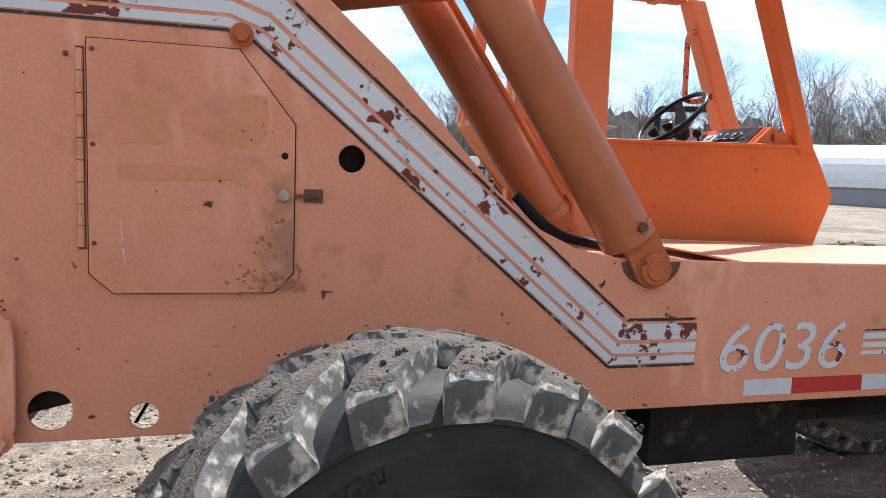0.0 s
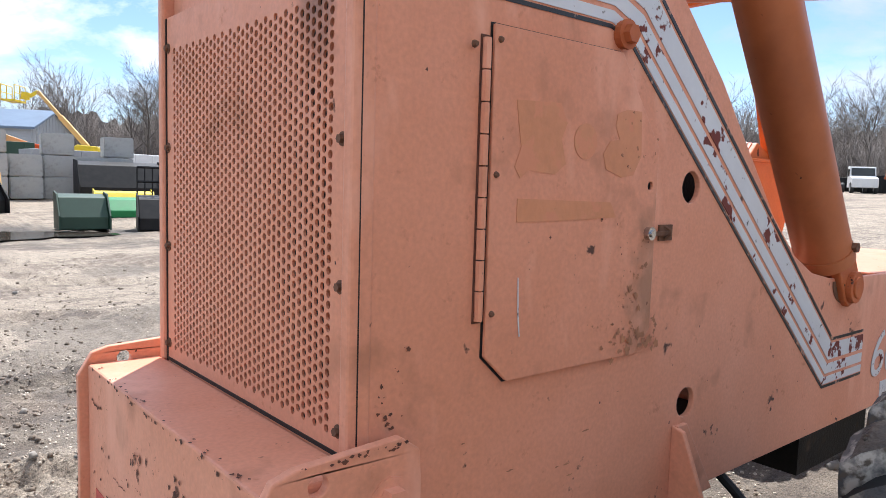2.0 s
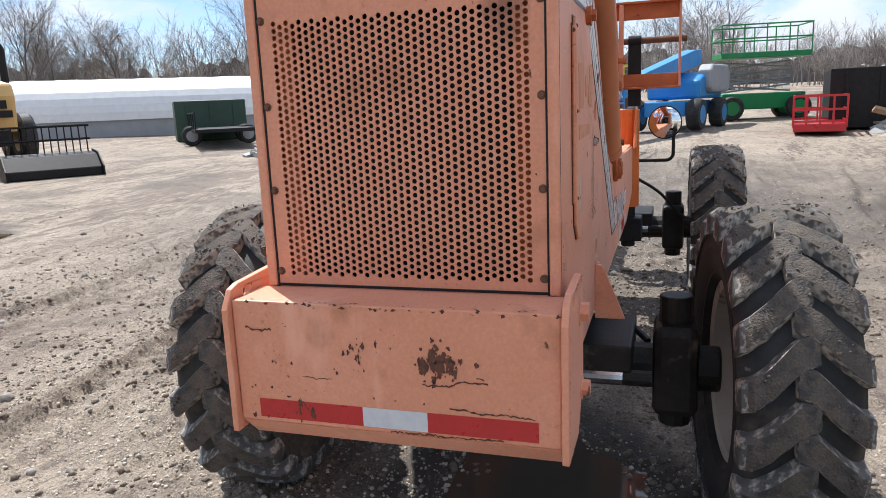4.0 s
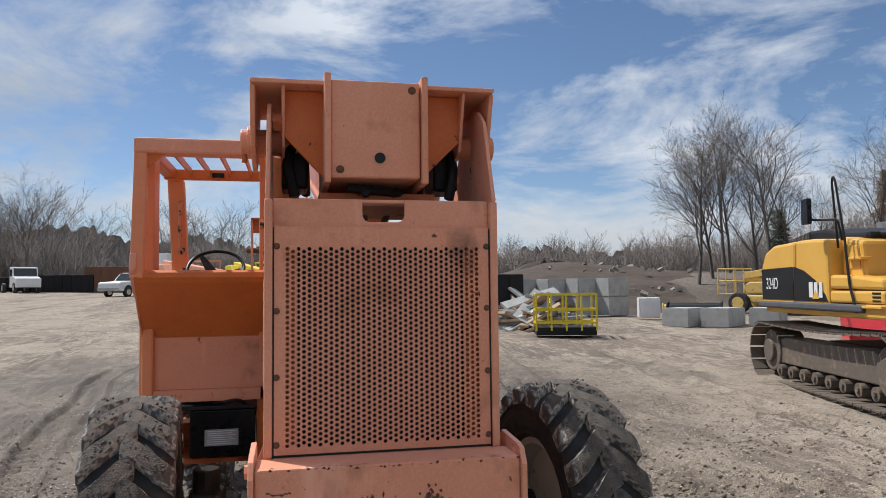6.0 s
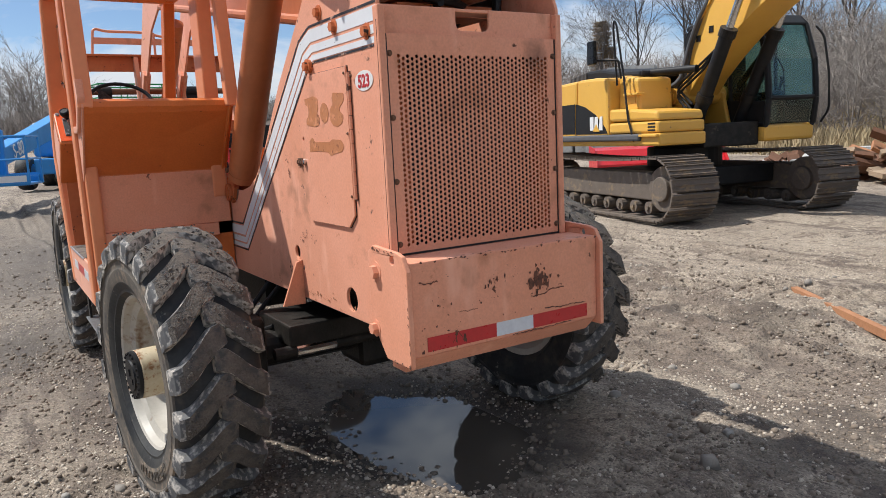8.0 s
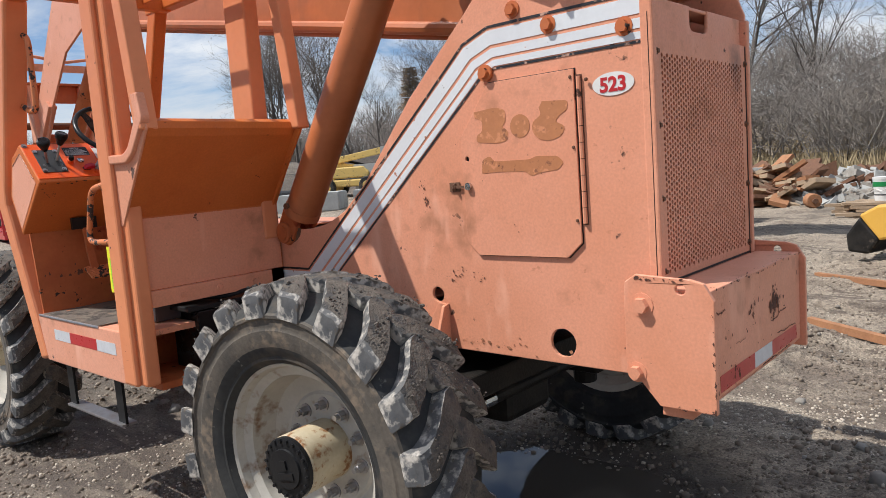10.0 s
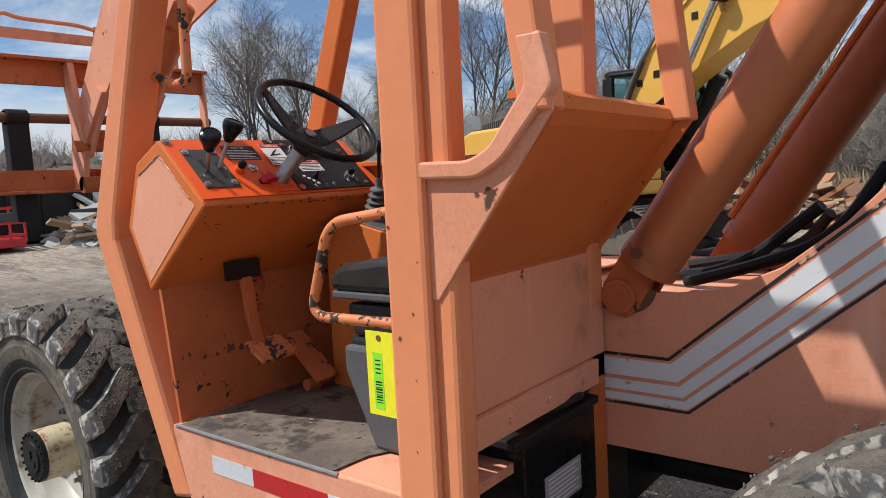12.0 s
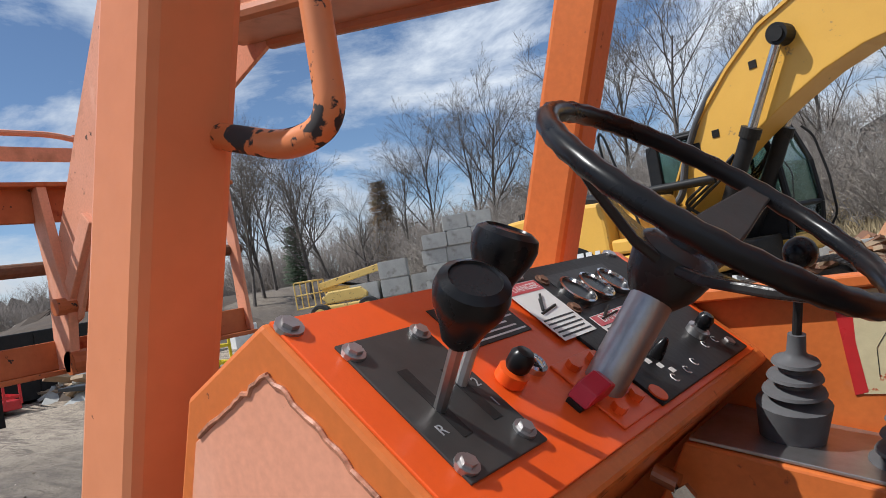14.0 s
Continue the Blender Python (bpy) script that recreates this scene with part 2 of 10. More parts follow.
M["tyre"] = worn(worn(material("tyre_rubber", (0.022, 0.023, 0.025), 0.62, col2=(0.055, 0.054, 0.050), scale=5, amount=0.8, grain=50, grain_amount=0.25, bump=0.3, bump_scale=70),
                      (0.10, 0.083, 0.066), 3.5, 0.53, 0.66, 0.95, seed=4), (0.25, 0.23, 0.20), 9, 0.63, 0.70, 0.95, seed=8)
M["sunlit_sidewall_dust"] = worn(worn(material("sunlit_dusty_sidewall", (0.070, 0.061, 0.051), 0.85, col2=(0.14, 0.115, 0.088), scale=6, amount=0.9, grain=70, grain_amount=0.3, bump=0.35, bump_scale=80),
                      (0.21, 0.16, 0.115), 4, 0.52, 0.62, 0.95, seed=4, thin=40), (0.030, 0.030, 0.031), 7, 0.58, 0.66, 0.7, seed=8)
M["bare_floor"] = worn(worn(material("bare_floor_steel", (0.115, 0.095, 0.080), 0.6, 0.2, col2=(0.23, 0.185, 0.14), scale=5, amount=0.9, grain=60, grain_amount=0.35, bump=0.4, bump_scale=90),
                      (0.05, 0.04, 0.034), 7, 0.50, 0.60, 0.8, seed=3), (0.45, 0.17, 0.08), 9, 0.60, 0.66, 0.6, seed=12)
M["shoulder"] = worn(worn(material("dusty_rubber", (0.075, 0.077, 0.082), 0.75, col2=(0.135, 0.13, 0.125), scale=6, amount=0.9, grain=60, grain_amount=0.25, bump=0.4, bump_scale=80),
                      (0.48, 0.44, 0.385), 8, 0.445, 0.52, 0.95, seed=4), (0.12, 0.10, 0.08), 12, 0.56, 0.62, 0.95, seed=8)
M["mud_tread"] = worn(material("muddy_rubber", (0.085, 0.072, 0.060), 1.0, col2=(0.16, 0.135, 0.11), scale=9, amount=0.9, grain=140, grain_amount=0.5, bump=1.0, bump_scale=130, bump_dist=0.008), (0.055, 0.052, 0.05), 6, 0.54, 0.6, 0.8)
M["rim"] = worn(material("cream_wheel_paint", (0.50, 0.47, 0.41), 0.45, col2=(0.36, 0.33, 0.28), scale=3, amount=0.9, grain_amount=0.1), (0.20, 0.12, 0.07), 6, 0.58, 0.68)
M["hub_paint"] = worn(material("ochre_hub_paint", (0.52, 0.44, 0.30), 0.5, col2=(0.40, 0.30, 0.17), scale=8, amount=0.9, grain_amount=0.15), (0.26, 0.12, 0.045), 11, 0.52, 0.60)
M["gravel"] = material("pale_gravel", (0.56, 0.49, 0.40), 0.9, col2=(0.36, 0.30, 0.24), scale=14, amount=1.0, grain=30, grain_amount=0.3, bump=0.3)
M["clod"] = material("dark_clods", (0.15, 0.118, 0.09), 1.0, col2=(0.25, 0.2, 0.155), scale=1.5, amount=1.0, grain=50, grain_amount=0.4, bump=0.6)
M["white"] = material("white_paint", (0.72, 0.72, 0.71), 0.4, scale=4, col2=(0.6, 0.6, 0.59))
M["label_black"] = material("black_label", (0.02, 0.02, 0.02), 0.4, scale=10)
M["label_white"] = material("white_label", (0.72, 0.71, 0.68), 0.45, col2=(0.62, 0.6, 0.56), scale=30)
M["label_old"] = worn(material("yellowed_label", (0.58, 0.51, 0.31), 0.5, col2=(0.46, 0.39, 0.22), scale=12), (0.42, 0.10, 0.04), 14, 0.60, 0.62)
M["red"] = material("red_paint", (0.55, 0.016, 0.022), 0.3, scale=5, coat=0.3, bump=0.02)
M["red_plastic"] = material("red_plastic", (0.55, 0.01, 0.03), 0.35, scale=5)
M["tag"] = material("yellow_tag", (0.83, 0.80, 0.02), 0.5, scale=12, col2=(0.78, 0.74, 0.02))
M["tag_green"] = material("green_sticker", (0.30, 0.85, 0.03), 0.5, scale=12)
M["cat"] = worn(material("yellow_machine_paint", (0.70, 0.395, 0.068), 0.38, col2=(0.61, 0.325, 0.05), scale=1.5, grain_amount=0.05, bump=0.03), (0.2, 0.15, 0.09), 5, 0.64, 0.72)
M["track"] = worn(material("track_steel", (0.16, 0.13, 0.105), 0.7, 0.3, col2=(0.10, 0.08, 0.065), scale=6, grain_amount=0.3, bump=0.5), (0.24, 0.18, 0.12), 4, 0.55, 0.6)
M["blue"] = worn(material("blue_machine_paint", (0.03, 0.24, 0.58), 0.4, scale=2, col2=(0.025, 0.19, 0.48)), (0.2, 0.2, 0.2), 5, 0.64, 0.68)
M["green"] = material("green_machine_paint", (0.02, 0.24, 0.07), 0.4, scale=2)
M["dkgreen"] = material("dark_green_paint", (0.025, 0.06, 0.035), 0.5, scale=2)
M["yellow"] = material("bright_yellow_paint", (0.72, 0.55, 0.02), 0.4, scale=3)
M["pale_yellow"] = worn(material("weathered_yellow_paint", (0.66, 0.46, 0.14), 0.5, col2=(0.56, 0.37, 0.10), scale=2), (0.10, 0.08, 0.06), 6, 0.58, 0.64)
M["champ"] = material("tan_yellow_paint", (0.66, 0.42, 0.15), 0.5, scale=2)
M["grey"] = material("grey_paint", (0.33, 0.34, 0.35), 0.55, scale=2)
M["concrete"] = worn(material("concrete", (0.42, 0.42, 0.40), 0.9, col2=(0.33, 0.33, 0.32), scale=3, amount=0.9, grain=60, grain_amount=0.2, bump=0.6, bump_scale=50), (0.25, 0.24, 0.22), 2, 0.55, 0.7)
M["wood"] = material("weathered_wood", (0.36, 0.26, 0.17), 0.85, col2=(0.22, 0.16, 0.11), scale=6, grain_amount=0.25, bump=0.4)
M["bark"] = material("bark", (0.085, 0.071, 0.060), 0.95, col2=(0.15, 0.13, 0.115), scale=4, amount=0.9, grain=30, grain_amount=0.3, bump=0.0)
M["far_wood"] = material("hazy_far_woods", (0.118, 0.104, 0.098), 1.0, col2=(0.17, 0.15, 0.14), scale=0.25, amount=0.9, grain=1.6, grain_amount=0.35, bump=0.0)
M["twig"] = material("far_twigs", (0.165, 0.142, 0.128), 0.95, col2=(0.235, 0.208, 0.188), scale=0.2, amount=0.9, grain=2, grain_amount=0.2, bump=0.0)
M["brush_twig"] = material("brush_twigs", (0.185, 0.162, 0.145), 0.95, col2=(0.31, 0.275, 0.24), scale=0.3, amount=0.9, grain=2, grain_amount=0.25, bump=0.0)
M["needle"] = material("conifer_needles", (0.045, 0.075, 0.035), 0.8, scale=2, bump=0)
M["needle_brown"] = material("browned_needles", (0.22, 0.12, 0.05), 0.85, col2=(0.10, 0.09, 0.04), scale=0.8, amount=0.9, bump=0)
M["straw"] = material("dry_grass", (0.42, 0.33, 0.19), 0.9, col2=(0.30, 0.23, 0.13), scale=0.7, amount=0.9, bump=0)
M["metal_siding"] = material("grey_siding", (0.42, 0.44, 0.46), 0.5, scale=0.3)
M["metal_roof"] = material("blue_grey_roof", (0.16, 0.21, 0.28), 0.4, scale=0.3)
M["tan"] = material("tan_siding", (0.45, 0.34, 0.22), 0.8, scale=1)
M["soil"] = material("dark_soil", (0.052, 0.037, 0.027), 1.0, col2=(0.088, 0.064, 0.047), scale=0.8, amount=0.9, grain=9, grain_amount=0.4, bump=1.0, bump_scale=8)
M["dirt_heap"] = material("dry_dirt", (0.30, 0.235, 0.175), 0.95, col2=(0.2, 0.15, 0.11), scale=1.2, amount=0.9, grain=12, grain_amount=0.3, bump=1.0, bump_scale=14)
M["rubble"] = material("rubble", (0.30, 0.28, 0.25), 0.95, col2=(0.18, 0.15, 0.12), scale=3, amount=1, grain=20, grain_amount=0.3, bump=0.8)

for key in ("orange", "orange_cab", "orange_worn", "orange_post", "black", "black_gloss", "vinyl", "label_black", "greasy", "tyre", "grey_plastic", "shoulder"):
    M[key].node_tree.nodes["Principled BSDF"].inputs["Specular IOR Level"].default_value = 0.30 if key.startswith("orange") else 0.22

tinted = bpy.data.materials.new("green_tinted_glass")
tinted.use_nodes = True
tb_ = tinted.node_tree.nodes["Principled BSDF"]
tb_.inputs["Base Color"].default_value = (0.50, 0.72, 0.68, 1)
tb_.inputs["Roughness"].default_value, tb_.inputs["Transmission Weight"].default_value, tb_.inputs["IOR"].default_value = 0.03, 1.0, 1.45
M["tinted"] = tinted
M["dark_glass"] = material("dark_window_glass", (0.015, 0.02, 0.022), 0.05, bump=0)
mirror_m = bpy.data.materials.new("mirror")
mirror_m.use_nodes = True
mb = mirror_m.node_tree.nodes["Principled BSDF"]
mb.inputs["Base Color"].default_value, mb.inputs["Metallic"].default_value, mb.inputs["Roughness"].default_value = (0.85, 0.85, 0.85, 1), 1.0, 0.02
M["mirror"] = mirror_m
M["lamp_glass"] = material("clear_lamp_glass", (0.62, 0.64, 0.65), 0.08, 0.4, col2=(0.45, 0.47, 0.48), scale=20, bump=0.0)
M["amber"] = material("amber_lens", (0.80, 0.25, 0.01), 0.15, scale=10, bump=0.0)
water = bpy.data.materials.new("puddle_water")
water.use_nodes = True
wb = water.node_tree.nodes["Principled BSDF"]
wb.inputs["Base Color"].default_value, wb.inputs["Roughness"].default_value, wb.inputs["IOR"].default_value = (0.07, 0.06, 0.05, 1), 0.03, 1.33
wb.inputs["Specular IOR Level"].default_value = 0.9
M["water"] = water


# ---- building helpers ----
def box(bm, x0, x1, y0, y1, z0, z1, m=None):
    v = [bm.verts.new(Vector(p)) for p in ((x0, y0, z0), (x1, y0, z0), (x1, y1, z0), (x0, y1, z0), (x0, y0, z1), (x1, y0, z1), (x1, y1, z1), (x0, y1, z1))]
    if m:
        for q in v:
            q.co = m @ q.co
    for f in ((3, 2, 1, 0), (4, 5, 6, 7), (0, 1, 5, 4), (1, 2, 6, 5), (2, 3, 7, 6), (3, 0, 4, 7)):
        bm.faces.new([v[i] for i in f])
    return v


def prism(bm, poly, axis, a, b, m=None):
    """A flat outline, drawn in the two other axes in order, made solid from a to b along an axis."""
    def at(p, d):
        q = {"x": (d, p[0], p[1]), "y": (p[0], d, p[1]), "z": (p[0], p[1], d)}[axis]
        return (m @ Vector(q)) if m else Vector(q)
    lo, hi = [bm.verts.new(at(p, a)) for p in poly], [bm.verts.new(at(p, b)) for p in poly]
    bm.faces.new(lo)
    bm.faces.new(hi[::-1])
    n = len(poly)
    for i in range(n):
        bm.faces.new((lo[i], hi[i], hi[(i + 1) % n], lo[(i + 1) % n]))


def rod(bm, p0, p1, r0, r1=None, n=12, caps=True):
    p0, p1 = Vector(p0), Vector(p1)
    r1 = r0 if r1 is None else r1
    q = (p1 - p0).to_track_quat("Z", "Y")
    ring = lambda p, r: [bm.verts.new(p + q @ Vector((r * math.cos(2 * math.pi * i / n), r * math.sin(2 * math.pi * i / n), 0))) for i in range(n)]
    a, b = ring(p0, r0), ring(p1, r1)
    for i in range(n):
        bm.faces.new((a[i], a[(i + 1) % n], b[(i + 1) % n], b[i]))
    if caps:
        bm.faces.new(a[::-1])
        bm.faces.new(b)


def tube(bm, pts, r, n=8):
    """A bent pipe through points."""
    pts = [Vector(p) for p in pts]
    rings, side = [], None
    for i, p in enumerate(pts):
        d = (pts[min(i + 1, len(pts) - 1)] - pts[max(i - 1, 0)]).normalized()
        if side is None:
            side = d.orthogonal().normalized()
        side = (side - d * side.dot(d)).normalized()
        up = d.cross(side)
        rr = r[i] if isinstance(r, (list, tuple)) else r
        rings.append([bm.verts.new(p + rr * (side * math.cos(2 * math.pi * k / n) + up * math.sin(2 * math.pi * k / n))) for k in range(n)])
    for a, b in zip(rings, rings[1:]):
        for k in range(n):
            bm.faces.new((a[k], a[(k + 1) % n], b[(k + 1) % n], b[k]))
    bm.faces.new(rings[0][::-1])
    bm.faces.new(rings[-1])


def rounded(pts, radius, n=5):
    """A path or outline whose inner corners are rounded."""
    out = [Vector(pts[0])]
    for a, b, c in zip(pts, pts[1:], pts[2:]):
        a, b, c = Vector(a), Vector(b), Vector(c)
        r = min(radius, (a - b).length * 0.49, (c - b).length * 0.49)
        s, e = b + (a - b).normalized() * r, b + (c - b).normalized() * r
        out += [s.lerp(b, i / n).lerp(b.lerp(e, i / n), i / n) for i in range(n + 1)]
    return out + [Vector(pts[-1])]


def lathe(bm, prof, axis_m, n=32, closed=False):
    """Turns a profile of (radius, along) about the z axis of a pose."""
    rings = [[bm.verts.new(axis_m @ Vector((r * math.cos(2 * math.pi * i / n), r * math.sin(2 * math.pi * i / n), h))) for i in range(n)] for r, h in prof]
    pairs = list(zip(rings, rings[1:])) + ([(rings[-1], rings[0])] if closed else [])
    for a, b in pairs:
        for i in range(n):
            bm.faces.new((a[i], a[(i + 1) % n], b[(i + 1) % n], b[i]))
    if not closed:
        bm.faces.new(rings[0][::-1])
        bm.faces.new(rings[-1])


def hexbolt(bm, p, d, r=0.012, h=0.009, washer=True):
    p, d = Vector(p), Vector(d).normalized()
    if washer:
        rod(bm, p - d * 0.003, p + d * 0.002, r * 1.5, n=12)
    rod(bm, p - d * 0.003, p + d * h, r, r * 0.94, n=6)


def bm_new():
    return bmesh.new()


def part(name, bm, mat, parent=None, label="", bevel=0.0, smooth=False):
    me = bpy.data.meshes.new(name)
    bmesh.ops.recalc_face_normals(bm, faces=bm.faces)
    bm.to_mesh(me)
    bm.free()
    me.materials.append(M[mat] if isinstance(mat, str) else mat)
    ob = new(name, me)
    ob.parent = parent
    if bevel:
        b = ob.modifiers.new("bevel", "BEVEL")
        b.width, b.segments, b.limit_method, b.angle_limit = bevel, 2, "ANGLE", radians(40)
        b.harden_normals = False
    if smooth:
        me.shade_smooth()
        me.set_sharp_from_angle(angle=radians(40))
    if label:
        tagged(ob, label)
    return ob


def thing(name, label, category, group="", kind="", m=None):
    ob = new(name)
    ob.empty_display_size = 0.3
    if m is not None:
        ob.matrix_world = m
    return tagged(ob, label, category, group, kind)


def words(text, size, m, mat, parent, name="lettering", depth=0.001, label="", shear=0.0, bold=0.0):
    cu = bpy.data.curves.new(name, "FONT")
    cu.body, cu.size, cu.extrude, cu.shear, cu.offset = text, size, depth, shear, bold
    cu.align_x = "CENTER"
    tmp = bpy.data.objects.new(name, cu)
    me = bpy.data.meshes.new_from_object(tmp)
    bpy.data.objects.remove(tmp)
    me.transform(m)
    me.materials.clear()
    me.materials.append(M[mat])
    ob = new(name, me)
    ob.parent = parent
    if label:
        tagged(ob, label)
    return ob

# ---- ground ----
def lattice(nx, ny, seed):
    return np.random.RandomState(seed).rand(nx, ny)


def value_noise(x, y, cell, seed):
    """Smooth noise from -1 to 1, with features of that size."""
    t = lattice(257, 257, seed)
    u, v = x / cell, y / cell
    i, j = np.floor(u).astype(int), np.floor(v).astype(int)
    a, b = u - i, v - j
    a, b = a * a * (3 - 2 * a), b * b * (3 - 2 * b)
    g = lambda p, q: t[p % 257, q % 257]
    return 2 * ((g(i, j) * (1 - a) + g(i + 1, j) * a) * (1 - b) + (g(i, j + 1) * (1 - a) + g(i + 1, j + 1) * a) * b) - 1


def smooth(e0, e1, x):
    t = np.clip((x - e0) / (e1 - e0), 0, 1)
    return t * t * (3 - 2 * t)


def land(x, y):
    """The lie of the land: flat round the machine, a slow rise ahead and to the side, a bank behind the rubble."""
    r = np.hypot(x, y)
    az = np.degrees(np.arctan2(y, x))
    slope = 0.026 * (1 + 0.28 * smooth(35, 70, az)) * smooth(-178, -120, -np.abs(az))
    z = slope * np.clip(r - 6, 0, 110)
    bank = smooth(-23, -36, y) * smooth(-50, -8, x) * smooth(34, 10, x)
    z = z + bank * 3.0
    z = z + 1.6 * smooth(30, 42, r) * smooth(60, 46, r) * smooth(-62, -40, az) * smooth(-8, -24, az)
    return z


def ruts(x, y):
    """Wheel ruts with the print of the lugs."""
    z = 0.0 * x
    for ax, ay, bx, by, w, deep in ((-3.2, 2.6, 12, 3.4, 0.34, 0.035), (-3.6, 4.3, 14, 5.6, 0.34, 0.03), (-6, -2.3, 16, -4.4, 0.5, 0.03), (-6, -4.6, 15, -7.2, 0.5, 0.03),
                                  (1.2, 6.5, -12, 9.5, 0.34, 0.03), (2, 8.4, -12, 11.4, 0.34, 0.03), (-7, 1.5, -2.5, 14, 0.3, 0.025), (-9, 0.8, -4.5, 14, 0.3, 0.025), (4, -3.2, -5, -6.0, 0.4, 0.03),
                                  (3, -0.95, 30, -2.4, 0.34, 0.03), (3.3, 1.0, 30, 0.6, 0.34, 0.03), (8, 14, -10, 18, 0.34, 0.03), (9, 16, -10, 20, 0.34, 0.03)):
        L = math.hypot(bx - ax, by - ay)
        ux, uy = (bx - ax) / L, (by - ay) / L
        s = (x - ax) * ux + (y - ay) * uy
        d = (x - ax) * -uy + (y - ay) * ux + 0.25 * np.sin(s * 0.35) + 0.06 * np.sin(s * 1.3)
        on = smooth(-0.5, 1.5, s) * smooth(L + 0.5, L - 1.5, s)
        print_ = 0.5 + 0.5 * np.sin((s + np.abs(d) * 0.9) * 2 * math.pi / 0.19)
        z = z - on * deep * smooth(w * 0.55, w * 0.38, np.abs(d)) * (0.55 + 0.6 * print_)
        z = z + on * deep * 0.8 * np.exp(-((np.abs(d) - w * 0.68) / (w * 0.16)) ** 2)
    return z


PUDDLES = ((-0.08, -0.20, 0.50, 0.30), (2.55, 1.95, 0.30, 0.16), (-1.0, 15.2, 2.0, 0.9), (1.8, 15.0, 1.0, 0.45), (5.2, 12.2, 1.1, 0.5), (4.0, 8.5, 0.8, 0.3))


def ground_height(x, y):
    near = smooth(40, 8, np.hypot(x, y))
    z = land(x, y)
    rough = 0.032 * value_noise(x, y, 1.1, 1) + 0.017 * value_noise(x, y, 0.45, 2) + 0.010 * value_noise(x, y, 0.17, 3)
    patch = smooth(0.0, 0.5, value_noise(x, y, 1.5, 5) + 0.4 * value_noise(x, y, 0.5, 25))
    clod = np.maximum(0, value_noise(x, y, 0.10, 4)) * 0.045 * patch + np.maximum(0, value_noise(x, y, 0.055, 9) - 0.1) * 0.03 * (0.15 + 0.85 * patch)
    # Smeared ridges of mud where tyres have turned.
    a, c = x * 0.94 + y * 0.34, y * 0.94 - x * 0.34
    smear = np.maximum(0, 1 - 2.6 * np.abs(value_noise(a * 0.22, c + 0.05 * value_noise(x, y, 0.3, 27), 0.075, 26))) * 0.016
    clod = clod + smear * smooth(0.05, 0.45, value_noise(x, y, 1.3, 28))
    z = z + near * (rough + clod + 1.5 * ruts(x, y)) + (1 - near) * 0.12 * value_noise(x, y, 6, 6)
    for px, py, ax, ay in PUDDLES:
        q = ((x - px) / ax) ** 2 + ((y - py) / ay) ** 2
        z = z - (0.062 + 0.02 * near) * np.exp(-q * 0.75)
    return z


def spread(lo, hi, a, b, step, grow):
    """Coordinates with an even fine stretch from a to b and wider steps outside."""
    mid = list(np.arange(a, b, step))
    out, s, v = [], step, b
    while v < hi:
        out.append(v)
        s *= grow
        v += s
    low, s, v = [], step, a - step
    while v > lo:
        low.append(v)
        s *= grow
        v -= s
    return np.array([lo] + low[::-1] + mid + out + [hi])


def grid_mesh(name, xs, ys, zf):
    X, Y = np.meshgrid(xs, ys, indexing="ij")
    Z = zf(X, Y)
    nx, ny = len(xs), len(ys)
    idx = np.arange(nx * ny).reshape(nx, ny)
    quads = np.stack([idx[:-1, :-1], idx[1:, :-1], idx[1:, 1:], idx[:-1, 1:]], -1).reshape(-1, 4)
    me = bpy.data.meshes.new(name)
    me.vertices.add(nx * ny)
    me.vertices.foreach_set("co", np.stack([X, Y, Z], -1).ravel())
    me.loops.add(len(quads) * 4)
    me.loops.foreach_set("vertex_index", quads.ravel())
    me.polygons.add(len(quads))
    me.polygons.foreach_set("loop_start", np.arange(len(quads)) * 4)
    me.update(calc_edges=True)
    me.shade_smooth()
    return me


dirt = material("packed_muddy_dirt", (0.345, 0.288, 0.222), 0.95, col2=(0.255, 0.206, 0.157), scale=0.9, amount=0.95, grain=22, grain_amount=0.28, bump=1.0, bump_scale=34, bump_dist=0.022)
for nd in dirt.node_tree.nodes:
    if nd.bl_idname == "ShaderNodeTexNoise":
        nd.inputs["Detail"].default_value, nd.inputs["Roughness"].default_value = 9, 0.7
worn(dirt, (0.185, 0.146, 0.112), 1.5, 0.545, 0.63, 0.9, seed=7, thin=40)
worn(dirt, (0.175, 0.137, 0.106), 0.45, 0.50, 0.60, 0.9, stretch=(0.35, 1.0, 1), seed=23, thin=60)
worn(dirt, (0.135, 0.104, 0.082), 1.3, 0.555, 0.62, 0.85, stretch=(0.14, 1.0, 1), seed=41, thin=50)
worn(dirt, (0.125, 0.096, 0.075), 9, 0.575, 0.61, 0.85, seed=17, thin=30)


